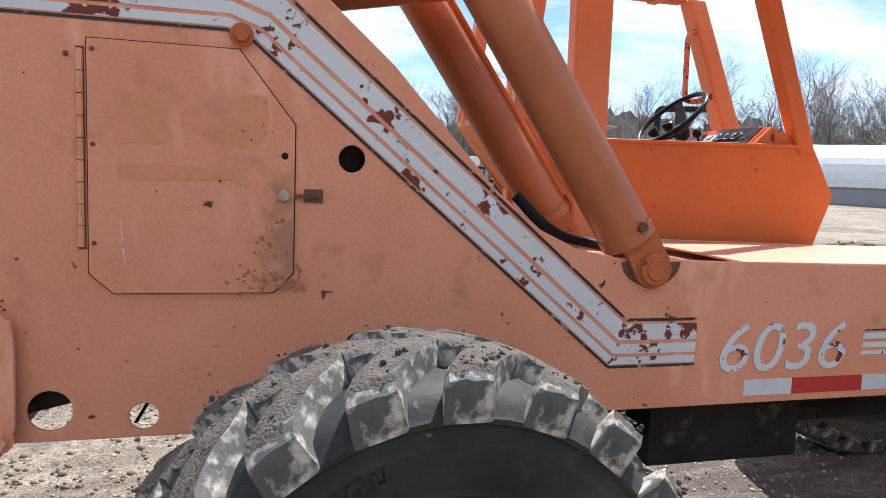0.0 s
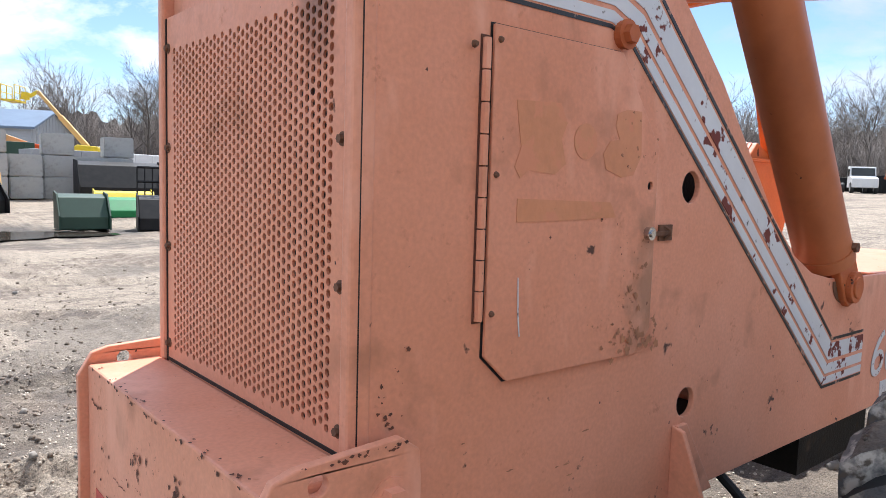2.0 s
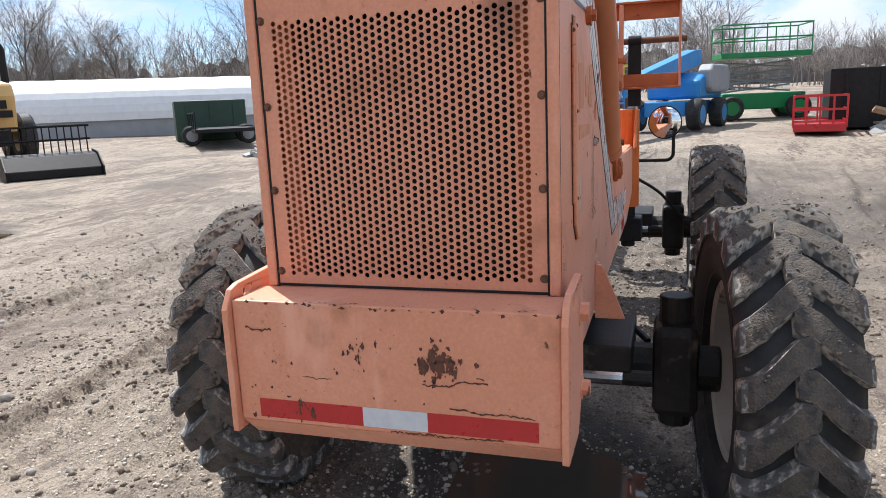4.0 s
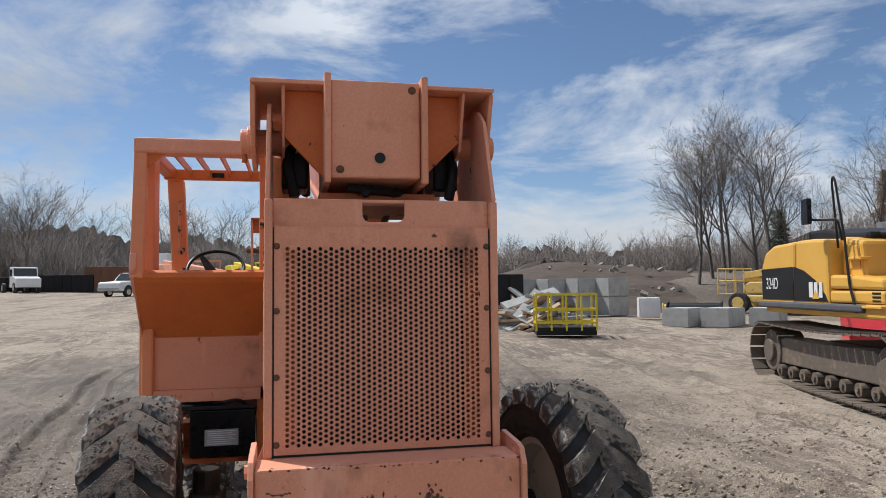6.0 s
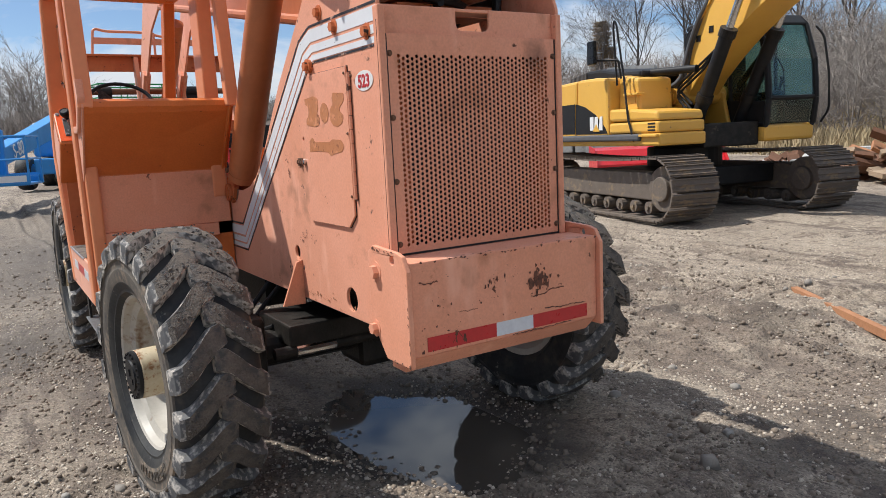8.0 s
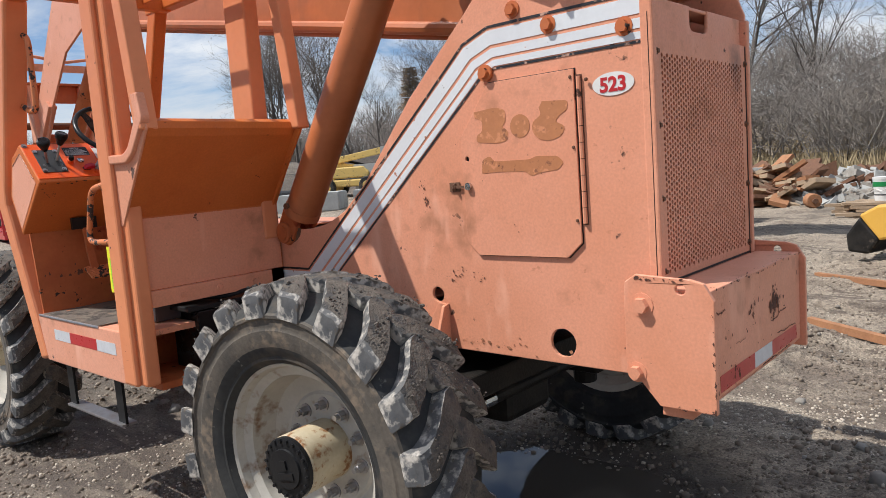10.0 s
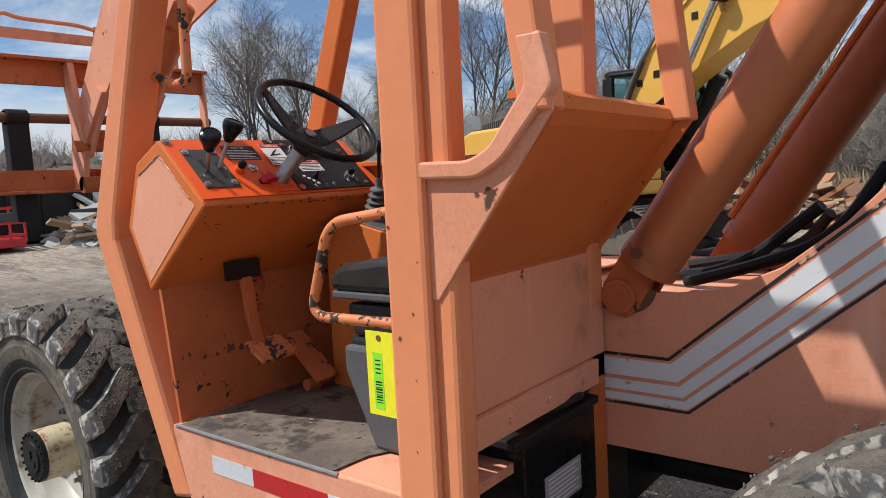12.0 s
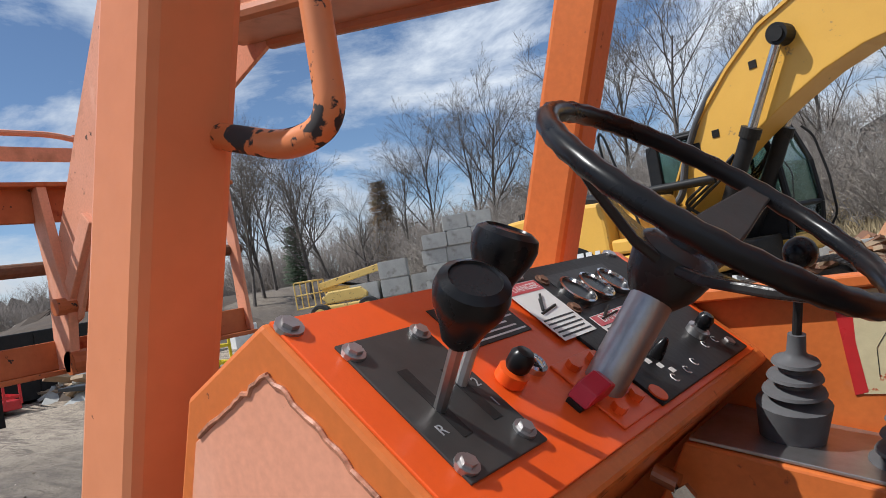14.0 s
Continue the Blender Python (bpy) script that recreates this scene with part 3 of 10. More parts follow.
def grit(m, size, lo, hi, keep, relief):
    """Small stones of about that size set in a surface: each its own shade, proud of the rest."""
    n, l = m.node_tree.nodes, m.node_tree.links
    b = n["Principled BSDF"]
    tc = n.new("ShaderNodeTexCoord")
    v = n.new("ShaderNodeTexVoronoi")
    v.inputs["Scale"].default_value = 1 / size
    l.new(tc.outputs["Object"], v.inputs["Vector"])
    sep = n.new("ShaderNodeSeparateColor")
    l.new(v.outputs["Color"], sep.inputs[0])
    tone = n.new("ShaderNodeMapRange")
    tone.inputs["To Min"].default_value, tone.inputs["To Max"].default_value = lo, hi
    l.new(sep.outputs["Red"], tone.inputs["Value"])
    on = n.new("ShaderNodeMath")
    on.operation = "LESS_THAN"
    on.inputs[1].default_value = keep
    l.new(sep.outputs["Green"], on.inputs[0])
    mul = n.new("ShaderNodeMix")
    mul.data_type, mul.blend_type = "RGBA", "MULTIPLY"
    l.new(on.outputs[0], mul.inputs["Factor"])
    l.new(b.inputs["Base Color"].links[0].from_socket, mul.inputs["A"])
    l.new(tone.outputs[0], mul.inputs["B"])
    l.new(mul.outputs["Result"], b.inputs["Base Color"])
    dome = n.new("ShaderNodeMapRange")
    dome.inputs["From Max"].default_value = 0.55
    dome.inputs["To Min"].default_value, dome.inputs["To Max"].default_value = 1, 0
    l.new(v.outputs["Distance"], dome.inputs["Value"])
    lift = n.new("ShaderNodeMath")
    lift.operation = "MULTIPLY"
    l.new(dome.outputs[0], lift.inputs[0])
    l.new(on.outputs[0], lift.inputs[1])
    bp = n.new("ShaderNodeBump")
    bp.inputs["Strength"].default_value, bp.inputs["Distance"].default_value = 1.0, relief
    l.new(lift.outputs[0], bp.inputs["Height"])
    if b.inputs["Normal"].links:
        l.new(b.inputs["Normal"].links[0].from_socket, bp.inputs["Normal"])
    l.new(bp.outputs[0], b.inputs["Normal"])


grit(dirt, 0.009, 0.55, 1.45, 0.75, 0.003)
grit(dirt, 0.024, 0.65, 1.35, 0.12, 0.005)
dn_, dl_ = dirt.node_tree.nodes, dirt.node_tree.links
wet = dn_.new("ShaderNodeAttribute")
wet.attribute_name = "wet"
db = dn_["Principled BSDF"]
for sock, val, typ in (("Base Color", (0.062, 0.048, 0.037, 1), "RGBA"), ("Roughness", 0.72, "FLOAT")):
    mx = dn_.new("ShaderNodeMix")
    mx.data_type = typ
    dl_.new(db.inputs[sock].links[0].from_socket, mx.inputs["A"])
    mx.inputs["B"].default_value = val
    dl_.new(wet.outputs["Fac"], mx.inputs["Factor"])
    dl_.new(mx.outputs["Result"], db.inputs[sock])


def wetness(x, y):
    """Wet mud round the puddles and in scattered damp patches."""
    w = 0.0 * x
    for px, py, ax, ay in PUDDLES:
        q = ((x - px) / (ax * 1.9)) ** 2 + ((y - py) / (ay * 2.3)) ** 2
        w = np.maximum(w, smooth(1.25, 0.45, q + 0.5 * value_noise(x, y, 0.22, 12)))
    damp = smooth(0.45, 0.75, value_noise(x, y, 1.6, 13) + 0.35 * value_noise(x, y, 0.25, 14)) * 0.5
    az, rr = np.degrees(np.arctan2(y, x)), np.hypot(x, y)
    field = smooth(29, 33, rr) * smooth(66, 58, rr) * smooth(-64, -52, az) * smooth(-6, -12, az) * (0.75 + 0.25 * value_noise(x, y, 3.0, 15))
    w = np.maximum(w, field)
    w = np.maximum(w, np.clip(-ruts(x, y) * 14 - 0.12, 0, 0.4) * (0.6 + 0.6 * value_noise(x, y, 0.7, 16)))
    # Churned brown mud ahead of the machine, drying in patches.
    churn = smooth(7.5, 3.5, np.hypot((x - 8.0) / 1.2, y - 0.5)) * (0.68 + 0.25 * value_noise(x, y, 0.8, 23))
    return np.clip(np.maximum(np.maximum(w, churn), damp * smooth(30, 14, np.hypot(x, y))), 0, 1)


gme = grid_mesh("ground", spread(-900, 1200, -4.2, 5.0, 0.028, 1.045), spread(-900, 1200, -5.0, 4.4, 0.028, 1.045), ground_height)
gme.materials.append(dirt)
co = np.empty(len(gme.vertices) * 3, dtype=np.float32)
gme.vertices.foreach_get("co", co)
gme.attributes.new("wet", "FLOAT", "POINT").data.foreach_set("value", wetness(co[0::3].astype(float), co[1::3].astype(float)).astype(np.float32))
ground = tagged(new("ground", gme), "rutted tan and brown dirt yard with tyre prints", "ground", kind="structure")


def gz(x, y):
    return float(land(np.array([float(x)]), np.array([float(y)]))[0])


for px, py, ax, ay in PUDDLES:
    bm = bm_new()
    ring = [bm.verts.new((px + 1.7 * ax * math.cos(a) * (1 + 0.18 * math.sin(3 * a + px)), py + 1.7 * ay * math.sin(a) * (1 + 0.2 * math.cos(2 * a + py)), gz(px, py) - (0.024 if ax > 0.4 else 0.05))) for a in np.linspace(0, 2 * math.pi, 48, endpoint=False)]
    bm.faces.new(ring)
    tagged(part("puddle", bm, "water"), "shallow muddy puddle in the dirt yard", "puddle", kind="structure")

# ---- the telehandler ----
tele = thing("telehandler", "faded orange telescopic handler with open cab and muddy tyres", "telehandler")
SIDE = [(-1.05, 0.81), (-1.05, 2.0), (-0.94, 2.30), (-0.86, 2.36), (-0.72, 2.36), (-0.60, 2.29), (-0.35, 2.06), (-0.04, 1.79), (0.26, 1.47), (0.40, 1.36), (0.52, 1.305), (0.66, 1.28), (0.85, 1.275), (2.62, 1.24), (2.72, 1.05), (2.60, 0.92), (1.9, 0.81)]


def holed_plate(bm, outline, holes, y0, y1):
    """A side plate with round holes through it."""
    from mathutils import geometry
    loops = [[Vector((p[0], p[1])) for p in outline]]
    for cx, cz, r in holes:
        loops.append([Vector((cx + r * math.cos(a), cz + r * math.sin(a))) for a in np.linspace(0, -2 * math.pi, 20, endpoint=False)])
    flat = [v for lp in loops for v in lp]
    tris = geometry.tessellate_polygon([[Vector((v.x, v.y, 0)) for v in lp] for lp in loops])
    a = [bm.verts.new((v.x, y0, v.y)) for v in flat]
    b = [bm.verts.new((v.x, y1, v.y)) for v in flat]
    for t in tris:
        bm.faces.new([a[i] for i in t])
        bm.faces.new([b[i] for i in t[::-1]])
    k = 0
    for lp in loops:
        n = len(lp)
        for i in range(n):
            bm.faces.new((a[k + i], a[k + (i + 1) % n], b[k + (i + 1) % n], b[k + i]))
        k += n


RHOLES = [(-0.15, 1.54, 0.036), (-0.12, 1.035, 0.036), (-0.885, 0.888, 0.052), (-0.668, 0.864, 0.036)]
LHOLES = [(-0.12, 1.02, 0.03), (-0.69, 0.885, 0.05)]
for side, holes in ((-1, RHOLES), (1, LHOLES)):
    bm = bm_new()
    holed_plate(bm, SIDE, holes, side * 0.395, side * 0.41)
    part("side_plate", bm, "orange", tele, "faded orange steel side plate", bevel=0.003)

# Rear posts, rear panel and roof of the engine bay.
for side in (-1, 1):
    bm = bm_new()
    box(bm, -1.062, -1.02, side * 0.385, side * 0.413, 1.10, 1.98)
    part("corner_post", bm, "orange", tele, bevel=0.006)
bm = bm_new()
slot = rounded([(-0.075, 1.985), (-0.075, 1.905), (0.075, 1.905), (0.075, 1.985)], 0.03)
prism(bm, [(-0.385, 1.868), (0.385, 1.868), (0.385, 1.985)] + [(p.x, p.y) for p in [Vector((s[0], s[1])) for s in slot][::-1]] + [(-0.385, 1.985)], "x", -1.035, -1.022)
box(bm, -1.03, -0.94, -0.385, 0.385, 1.972, 1.985)
part("rear_panel", bm, "orange", tele, "orange rear panel with a hand slot", bevel=0.004)
bm = bm_new()
box(bm, -0.3, 0.9, -0.394, 0.394, 0.82, 0.835)
part("bay_floor", bm, "black", tele)
bm = bm_new()
box(bm, -1.03, -0.98, -0.384, -0.30, 1.10, 1.86)
part("radiator_frame", bm, "orange_worn", tele)
bm = bm_new()
box(bm, -1.03, -0.98, 0.30, 0.384, 1.10, 1.86)
part("radiator_frame", bm, "orange_worn", tele)
# An added dark box blocks the light seen through the rear side hole.
bm = bm_new()
box(bm, -1.03, -0.975, -0.34, 0.34, 0.83, 1.0)
part("hole_blocker", bm, "greasy", tele, "dark box added behind a side hole to block light")
# A dark sheet added behind that hole, so that it looks black.
bm = bm_new()
prism(bm, [(-0.975, 0.86), (-0.80, 0.90), (-0.80, 1.02), (-0.975, 1.02)], "y", -0.35, -0.335)
part("hole_backing", bm, "greasy", tele)
bm = bm_new()
prism(bm, [(-0.70, 0.83), (-0.69, 0.83), (-0.65, 0.90), (-0.66, 0.90)], "y", -0.36, -0.35)
part("frame_brace", bm, "greasy", tele)
bm = bm_new()
box(bm, -0.80, 0.15, -0.33, 0.33, 1.02, 1.62)
part("engine", bm, "greasy", tele, "dark engine behind the grille", bevel=0.02)


def punched_grille():
    """A steel sheet with staggered round holes, each a real opening."""
    w, p, r, k = 0.0186, 0.0181, 0.0069, 12
    cols, rows = 37, 38
    verts, faces = [], []
    X0, X1 = -1.052, -1.047

    ys = [(c - (cols - 1) / 2) * w for c in range(cols)]
    z0 = 1.138
    for c, y in enumerate(ys):
        off = p / 2 if c % 2 else 0
        for q in range(rows - (c % 2)):
            cy, cz = y, z0 + q * p + off
            base = len(verts)
            outer = []
            for i in range(k):
                a = 2 * math.pi * i / k + math.pi / k * 0
                verts.append((X0, cy + r * math.cos(a), cz + r * math.sin(a)))
            for i in range(k):
                a = 2 * math.pi * i / k
                verts.append((X1, cy + r * math.cos(a), cz + r * math.sin(a)))
            edge = [(w / 2, 0), (w / 2, p / 4), (w / 2, p / 2), (0, p / 2), (-w / 2, p / 2), (-w / 2, p / 4), (-w / 2, 0), (-w / 2, -p / 4), (-w / 2, -p / 2), (0, -p / 2), (w / 2, -p / 2), (w / 2, -p / 4)]
            for ey, ez in edge:
                verts.append((X0, cy + ey, cz + ez))
            for i in range(k):
                j = (i + 1) % k
                faces.append((base + i, base + j, base + k + j, base + k + i))
                faces.append((base + 2 * k + i, base + 2 * k + j, base + j, base + i))
        if c % 2:
            for za, zb in ((z0 - p / 2, z0), (z0 + (rows - 1) * p, z0 + (rows - 0.5) * p)):
                b = len(verts)
                verts.extend([(X0, y - w / 2, za), (X0, y + w / 2, za), (X0, y + w / 2, zb), (X0, y - w / 2, zb)])
                faces.append((b, b + 1, b + 2, b + 3))
    ya, yb, za, zb = ys[0] - w / 2, ys[-1] + w / 2, z0 - p / 2, z0 + (rows - 0.5) * p
    for y0, y1, q0, q1 in ((-0.383, ya, 1.095, 1.885), (yb, 0.383, 1.095, 1.885), (ya, yb, 1.095, za), (ya, yb, zb, 1.885)):
        b = len(verts)
        verts.extend([(X0, y0, q0), (X0, y1, q0), (X0, y1, q1), (X0, y0, q1)])
        faces.append((b, b + 1, b + 2, b + 3))
    b = len(verts)
    ring = [(-0.383, 1.095), (0.383, 1.095), (0.383, 1.885), (-0.383, 1.885)]
    for x in (X0, X1 + 0.012):
        verts.extend([(x, y, z) for y, z in ring])
    for i in range(4):
        faces.append((b + i, b + (i + 1) % 4, b + 4 + (i + 1) % 4, b + 4 + i))
    me = bpy.data.meshes.new("grille")
    me.from_pydata(verts, [], faces)
    me.materials.append(stained(M["orange"], "sooty_orange_paint", (-1.05, -0.285, 1.80), (0.3, 0.06, 0.13), (0.02, 0.016, 0.013), cover=0.6))
    return me


grille = new("grille", punched_grille())
grille.parent = tele
tagged(grille, "orange perforated radiator grille with round holes")
for sy in (-1, 1):
    for z in (1.817, 1.595, 1.37, 1.143):
        bm = bm_new()
        hexbolt(bm, (-1.052, sy * 0.371, z), (-1, 0, 0), 0.0075, 0.009)
        part("grille_bolt", bm, "rust", grille)

for sy in (-1, 1):
    bm = bm_new()
    box(bm, -1.0545, -1.049, sy * 0.3795, sy * 0.3842, 1.098, 1.883)
    part("panel_gap", bm, "label_black", tele, "dark gap beside the grille")
bm = bm_new()
box(bm, -0.98, -0.9, -0.36, 0.36, 1.12, 1.86)
part("radiator", bm, "label_black", tele, "black radiator core behind the grille")

# Counterweight across the tail.
cw = bm_new()
box(cw, -1.215, -1.055, -0.435, 0.435, 0.765, 1.10)
prism(cw, [(-1.215, 0.765), (-1.055, 0.765), (-1.055, 0.70), (-1.15, 0.70)], "y", -0.435, 0.435)
counter = part("counterweight", cw, "orange", tele, "chipped orange steel counterweight box", bevel=0.005)
for side in (-1, 1):
    bm = bm_new()
    out = [(-1.235, 0.735), (-1.235, 1.075), (-1.205, 1.125), (-1.17, 1.135), (-0.99, 1.145), (-0.955, 1.12), (-0.95, 1.07), (-0.95, 0.86), (-1.06, 0.735)]
    holed_plate(bm, out, [(-1.135, 1.105, 0.016)], side * 0.437, side * 0.455)
    part("end_plate", bm, "orange", counter, "orange end plate with worn black edges", bevel=0.004)
    for x, z, r in ((-1.01, 1.05, 0.026), (-0.985, 0.835, 0.022)):
        bm = bm_new()
        hexbolt(bm, (x, side * 0.455, z), (0, side, 0), r, 0.022)
        part("counterweight_bolt", bm, "orange", counter)
for y0, y1, mat in ((0.375, 0.075, "red_decal"), (0.075, -0.1, "white_decal"), (-0.1, -0.38, "red_decal")):
    bm = bm_new()
    box(bm, -1.2165, -1.2155, y1, y0, 0.778, 0.83)
    part("reflector_tape", bm, mat, counter)

# Engine bay doors, hinged at the rear.
M["orange_grimy"] = stained(M["orange"], "grimy_orange_paint", (-0.30, -0.41, 1.31), (0.09, 0.3, 0.22), (0.20, 0.115, 0.06), 22.0, 0.6)
for side in (-1, 1):
    bm = bm_new()
    out = [(-0.79, 1.80), (-0.79, 1.235), (-0.735, 1.185), (-0.35, 1.185), (-0.30, 1.235), (-0.30, 1.62), (-0.44, 1.80)]
    holed_plate(bm, out, [(-0.325, 1.54, 0.009)], side * 0.412, side * 0.42)
    door = part("engine_door", bm, "orange" if side > 0 else "orange_grimy", tele, "faded orange engine bay door with ghost lettering", bevel=0.002)
    # A black rim, slightly larger than the door, paints the shade at its edge.
    bm = bm_new()
    prism(bm, [(-0.5475 + (x + 0.5475) * 1.013, 1.48 + (z - 1.48) * 1.009) for x, z in out], "y", min(side * 0.4105, side * 0.4117), max(side * 0.4105, side * 0.4117))
    part("door_edge_shade", bm, "label_black", door, "thin black rim standing in for shade round the door")
    for i in range(9):
        bm = bm_new()
        rod(bm, (-0.806, side * 0.417, 1.30 + i * 0.053), (-0.806, side * 0.417, 1.30 + i * 0.053 + 0.0505), 0.0078, n=8)
        part("hinge_knuckle", bm, "orange", door)
    bm = bm_new()
    box(bm, -0.815, -0.797, side * 0.4105, side * 0.413, 1.295, 1.78)
    part("hinge_leaf", bm, "scar", door, "rust-edged hinge leaf")
    bm = bm_new()
    rod(bm, (-0.327, side * 0.42, 1.44), (-0.327, side * 0.432, 1.44), 0.014, n=16)
    rod(bm, (-0.327, side * 0.42, 1.44), (-0.327, side * 0.436, 1.44), 0.008, n=12)
    part("lock", bm, "chrome", door, "chrome round key lock")
    bm = bm_new()
    box(bm, -0.275, -0.225, side * 0.411, side * 0.415, 1.422, 1.457)
    box(bm, -0.30, -0.235, side * 0.415, side * 0.421, 1.434, 1.443)
    tube(bm, [(-0.255, side * 0.415, 1.426), (-0.255, side * 0.43, 1.436), (-0.255, side * 0.43, 1.446), (-0.255, side * 0.415, 1.453)], 0.003, 6)
    part("latch", bm, "rust", door, "small rusty hasp latch")
    for x, z in ((-0.778, 1.775), (-0.778, 1.55), (-0.778, 1.31), (-0.835, 1.76)):
        bm = bm_new()
        rod(bm, (x, side * 0.418, z), (x, side * 0.425, z), 0.007, 0.004, n=8)
        part("rivet", bm, "rust", door)
    # Marks where stickers used to be.
    y0, y1 = (side * 0.4205, side * 0.4213)
    if side < 0:
        bm = bm_new()
        prism(bm, [(-0.735, 1.68), (-0.62, 1.685), (-0.60, 1.65), (-0.615, 1.62), (-0.60, 1.575), (-0.63, 1.555), (-0.70, 1.56), (-0.72, 1.545), (-0.735, 1.565), (-0.72, 1.60), (-0.728, 1.64)], "y", min(y0, y1), max(y0, y1))
        rod(bm, (-0.545, y0, 1.62), (-0.545, y1, 1.62), 0.034, n=20)
        prism(bm, [(-0.45, 1.68), (-0.42, 1.69), (-0.37, 1.69), (-0.365, 1.60), (-0.39, 1.56), (-0.43, 1.555), (-0.48, 1.57), (-0.49, 1.60), (-0.47, 1.625), (-0.44, 1.63), (-0.455, 1.655)], "y", min(y0, y1), max(y0, y1))
        prism(bm, [(-0.725, 1.51), (-0.46, 1.505), (-0.44, 1.475), (-0.60, 1.47), (-0.725, 1.468)], "y", min(y0, y1), max(y0, y1))
        part("ghost_mark", bm, "ghost", door, "darker orange patch where a decal was")
        continue
    marks = (rounded([(-0.371, 1.705, 0), (-0.47, 1.712, 0), (-0.512, 1.70, 0), (-0.510, 1.655, 0), (-0.493, 1.644, 0), (-0.52, 1.625, 0), (-0.515, 1.594, 0), (-0.47, 1.586, 0), (-0.376, 1.597, 0), (-0.378, 1.622, 0), (-0.404, 1.632, 0), (-0.408, 1.672, 0), (-0.375, 1.682, 0)], 0.014),
             [(-0.57 + 0.041 * math.cos(a), 1.638 + 0.040 * math.sin(a)) for a in np.linspace(0, 2 * math.pi, 24, endpoint=False)],
             rounded([(-0.665, 1.711, 0), (-0.765, 1.704, 0), (-0.762, 1.672, 0), (-0.735, 1.662, 0), (-0.712, 1.640, 0), (-0.75, 1.622, 0), (-0.738, 1.592, 0), (-0.69, 1.578, 0), (-0.648, 1.585, 0), (-0.620, 1.612, 0), (-0.622, 1.645, 0), (-0.660, 1.668, 0), (-0.652, 1.690, 0)], 0.014),
             rounded([(-0.392, 1.484, 0), (-0.396, 1.531, 0), (-0.43, 1.545, 0), (-0.45, 1.524, 0), (-0.603, 1.522, 0), (-0.631, 1.532, 0), (-0.715, 1.527, 0), (-0.738, 1.505, 0), (-0.718, 1.482, 0), (-0.637, 1.474, 0), (-0.609, 1.464, 0), (-0.58, 1.482, 0), (-0.48, 1.486, 0)], 0.01))
    for k, pts in enumerate(marks):
        bm = bm_new()
        prism(bm, [(p[0], p[1]) for p in pts], "y", y0, y1)
        part("ghost_mark", bm, "ghost_dark", door, "brown ghost of a removed letter")
bm = bm_new()
prism(bm, [(-0.717, 1.37), (-0.7155, 1.37), (-0.711, 1.30), (-0.7065, 1.262), (-0.7085, 1.262), (-0.714, 1.30)], "y", -0.4222, -0.4212)
part("scratch", bm, "white_stripe", tele, "pale scratch in the paint")


# Cracked white decal bands that run along the sides and down the slope.
def stripe(path, w0, w1, side, mat, lift=0.0):
    """A flat band along a path in the side's plane, from w0 to w1 across it."""
    pts = [Vector(p) for p in path]
    bm = bm_new()
    a, b = [], []
    for i, p in enumerate(pts):
        d0 = (pts[i] - pts[i - 1]).normalized() if i else (pts[1] - pts[0]).normalized()
        d1 = (pts[i + 1] - pts[i]).normalized() if i + 1 < len(pts) else d0
        n0, n1 = Vector((-d0.y, d0.x)), Vector((-d1.y, d1.x))
        n = (n0 + n1).normalized()
        n /= max(0.4, n.dot(n0))
        a.append(p + n * w0)
        b.append(p + n * w1)
    y0, y1 = side * 0.4105, side * (0.4118 + lift)
    va, vb = [bm.verts.new((q.x, y1, q.y)) for q in a], [bm.verts.new((q.x, y1, q.y)) for q in b]
    for i in range(len(pts) - 1):
        bm.faces.new((va[i], va[i + 1], vb[i + 1], vb[i]))
    ga, gb = [bm.verts.new((q.x, y0, q.y)) for q in a], [bm.verts.new((q.x, y0, q.y)) for q in b]
    for i in range(len(pts) - 1):
        bm.faces.new((va[i], va[i + 1], ga[i + 1], ga[i]))
        bm.faces.new((vb[i], vb[i + 1], gb[i + 1], gb[i]))
    return part("decal_band", bm, mat, tele)


LINE = [(-1.045, 1.855), (-0.47, 1.855), (-0.40, 1.83), (-0.33, 1.77), (0.645, 0.955), (0.94, 0.955)]
for side in (-1, 1):
    stripe(LINE, -0.012, -0.004, side, "black_decal")
    stripe(LINE, 0.0, 0.022, side, "white_stripe" if side < 0 else "white_stripe_clean")
    stripe(LINE, 0.032, 0.062, side, "white_stripe" if side < 0 else "white_stripe_clean")
    stripe(LINE, 0.074, 0.124, side, "white_stripe" if side < 0 else "white_stripe_clean")
    stripe(LINE, 0.132, 0.141, side, "black_decal")
    bm = bm_new()
    hexbolt(bm, (-0.435, side * 0.425, 1.835), (0, side, 0), 0.02, 0.016)
    rod(bm, (-0.435, side * 0.405, 1.835), (-0.435, side * 0.425, 1.835), 0.028, n=16)
    part("hood_bolt", bm, "orange_worn", tele)
    for x, z in ((-0.97, 1.90), (-0.70, 1.955), (-0.56, 2.03)):
        bm = bm_new()
        hexbolt(bm, (x, side * 0.412, z), (0, side, 0), 0.02, 0.018)
        part("hood_bolt", bm, "orange_worn", tele)
turn_r = Matrix(((1, 0, 0, 0), (0, 0, -1, -0.4125), (0, 1, 0, 0), (0, 0, 0, 1)))
words("6036", 0.225, Matrix.Translation((1.262, 0, 0.918)) @ turn_r @ Matrix.Diagonal((1.12, 1, 1, 1)), "white_stripe", tele, "model_number", shear=0.2, bold=0.0, label="weathered white model number on the side")
turn_l = Matrix(((-1, 0, 0, 0), (0, 0, 1, 0.4125), (0, 1, 0, 0), (0, 0, 0, 1)))
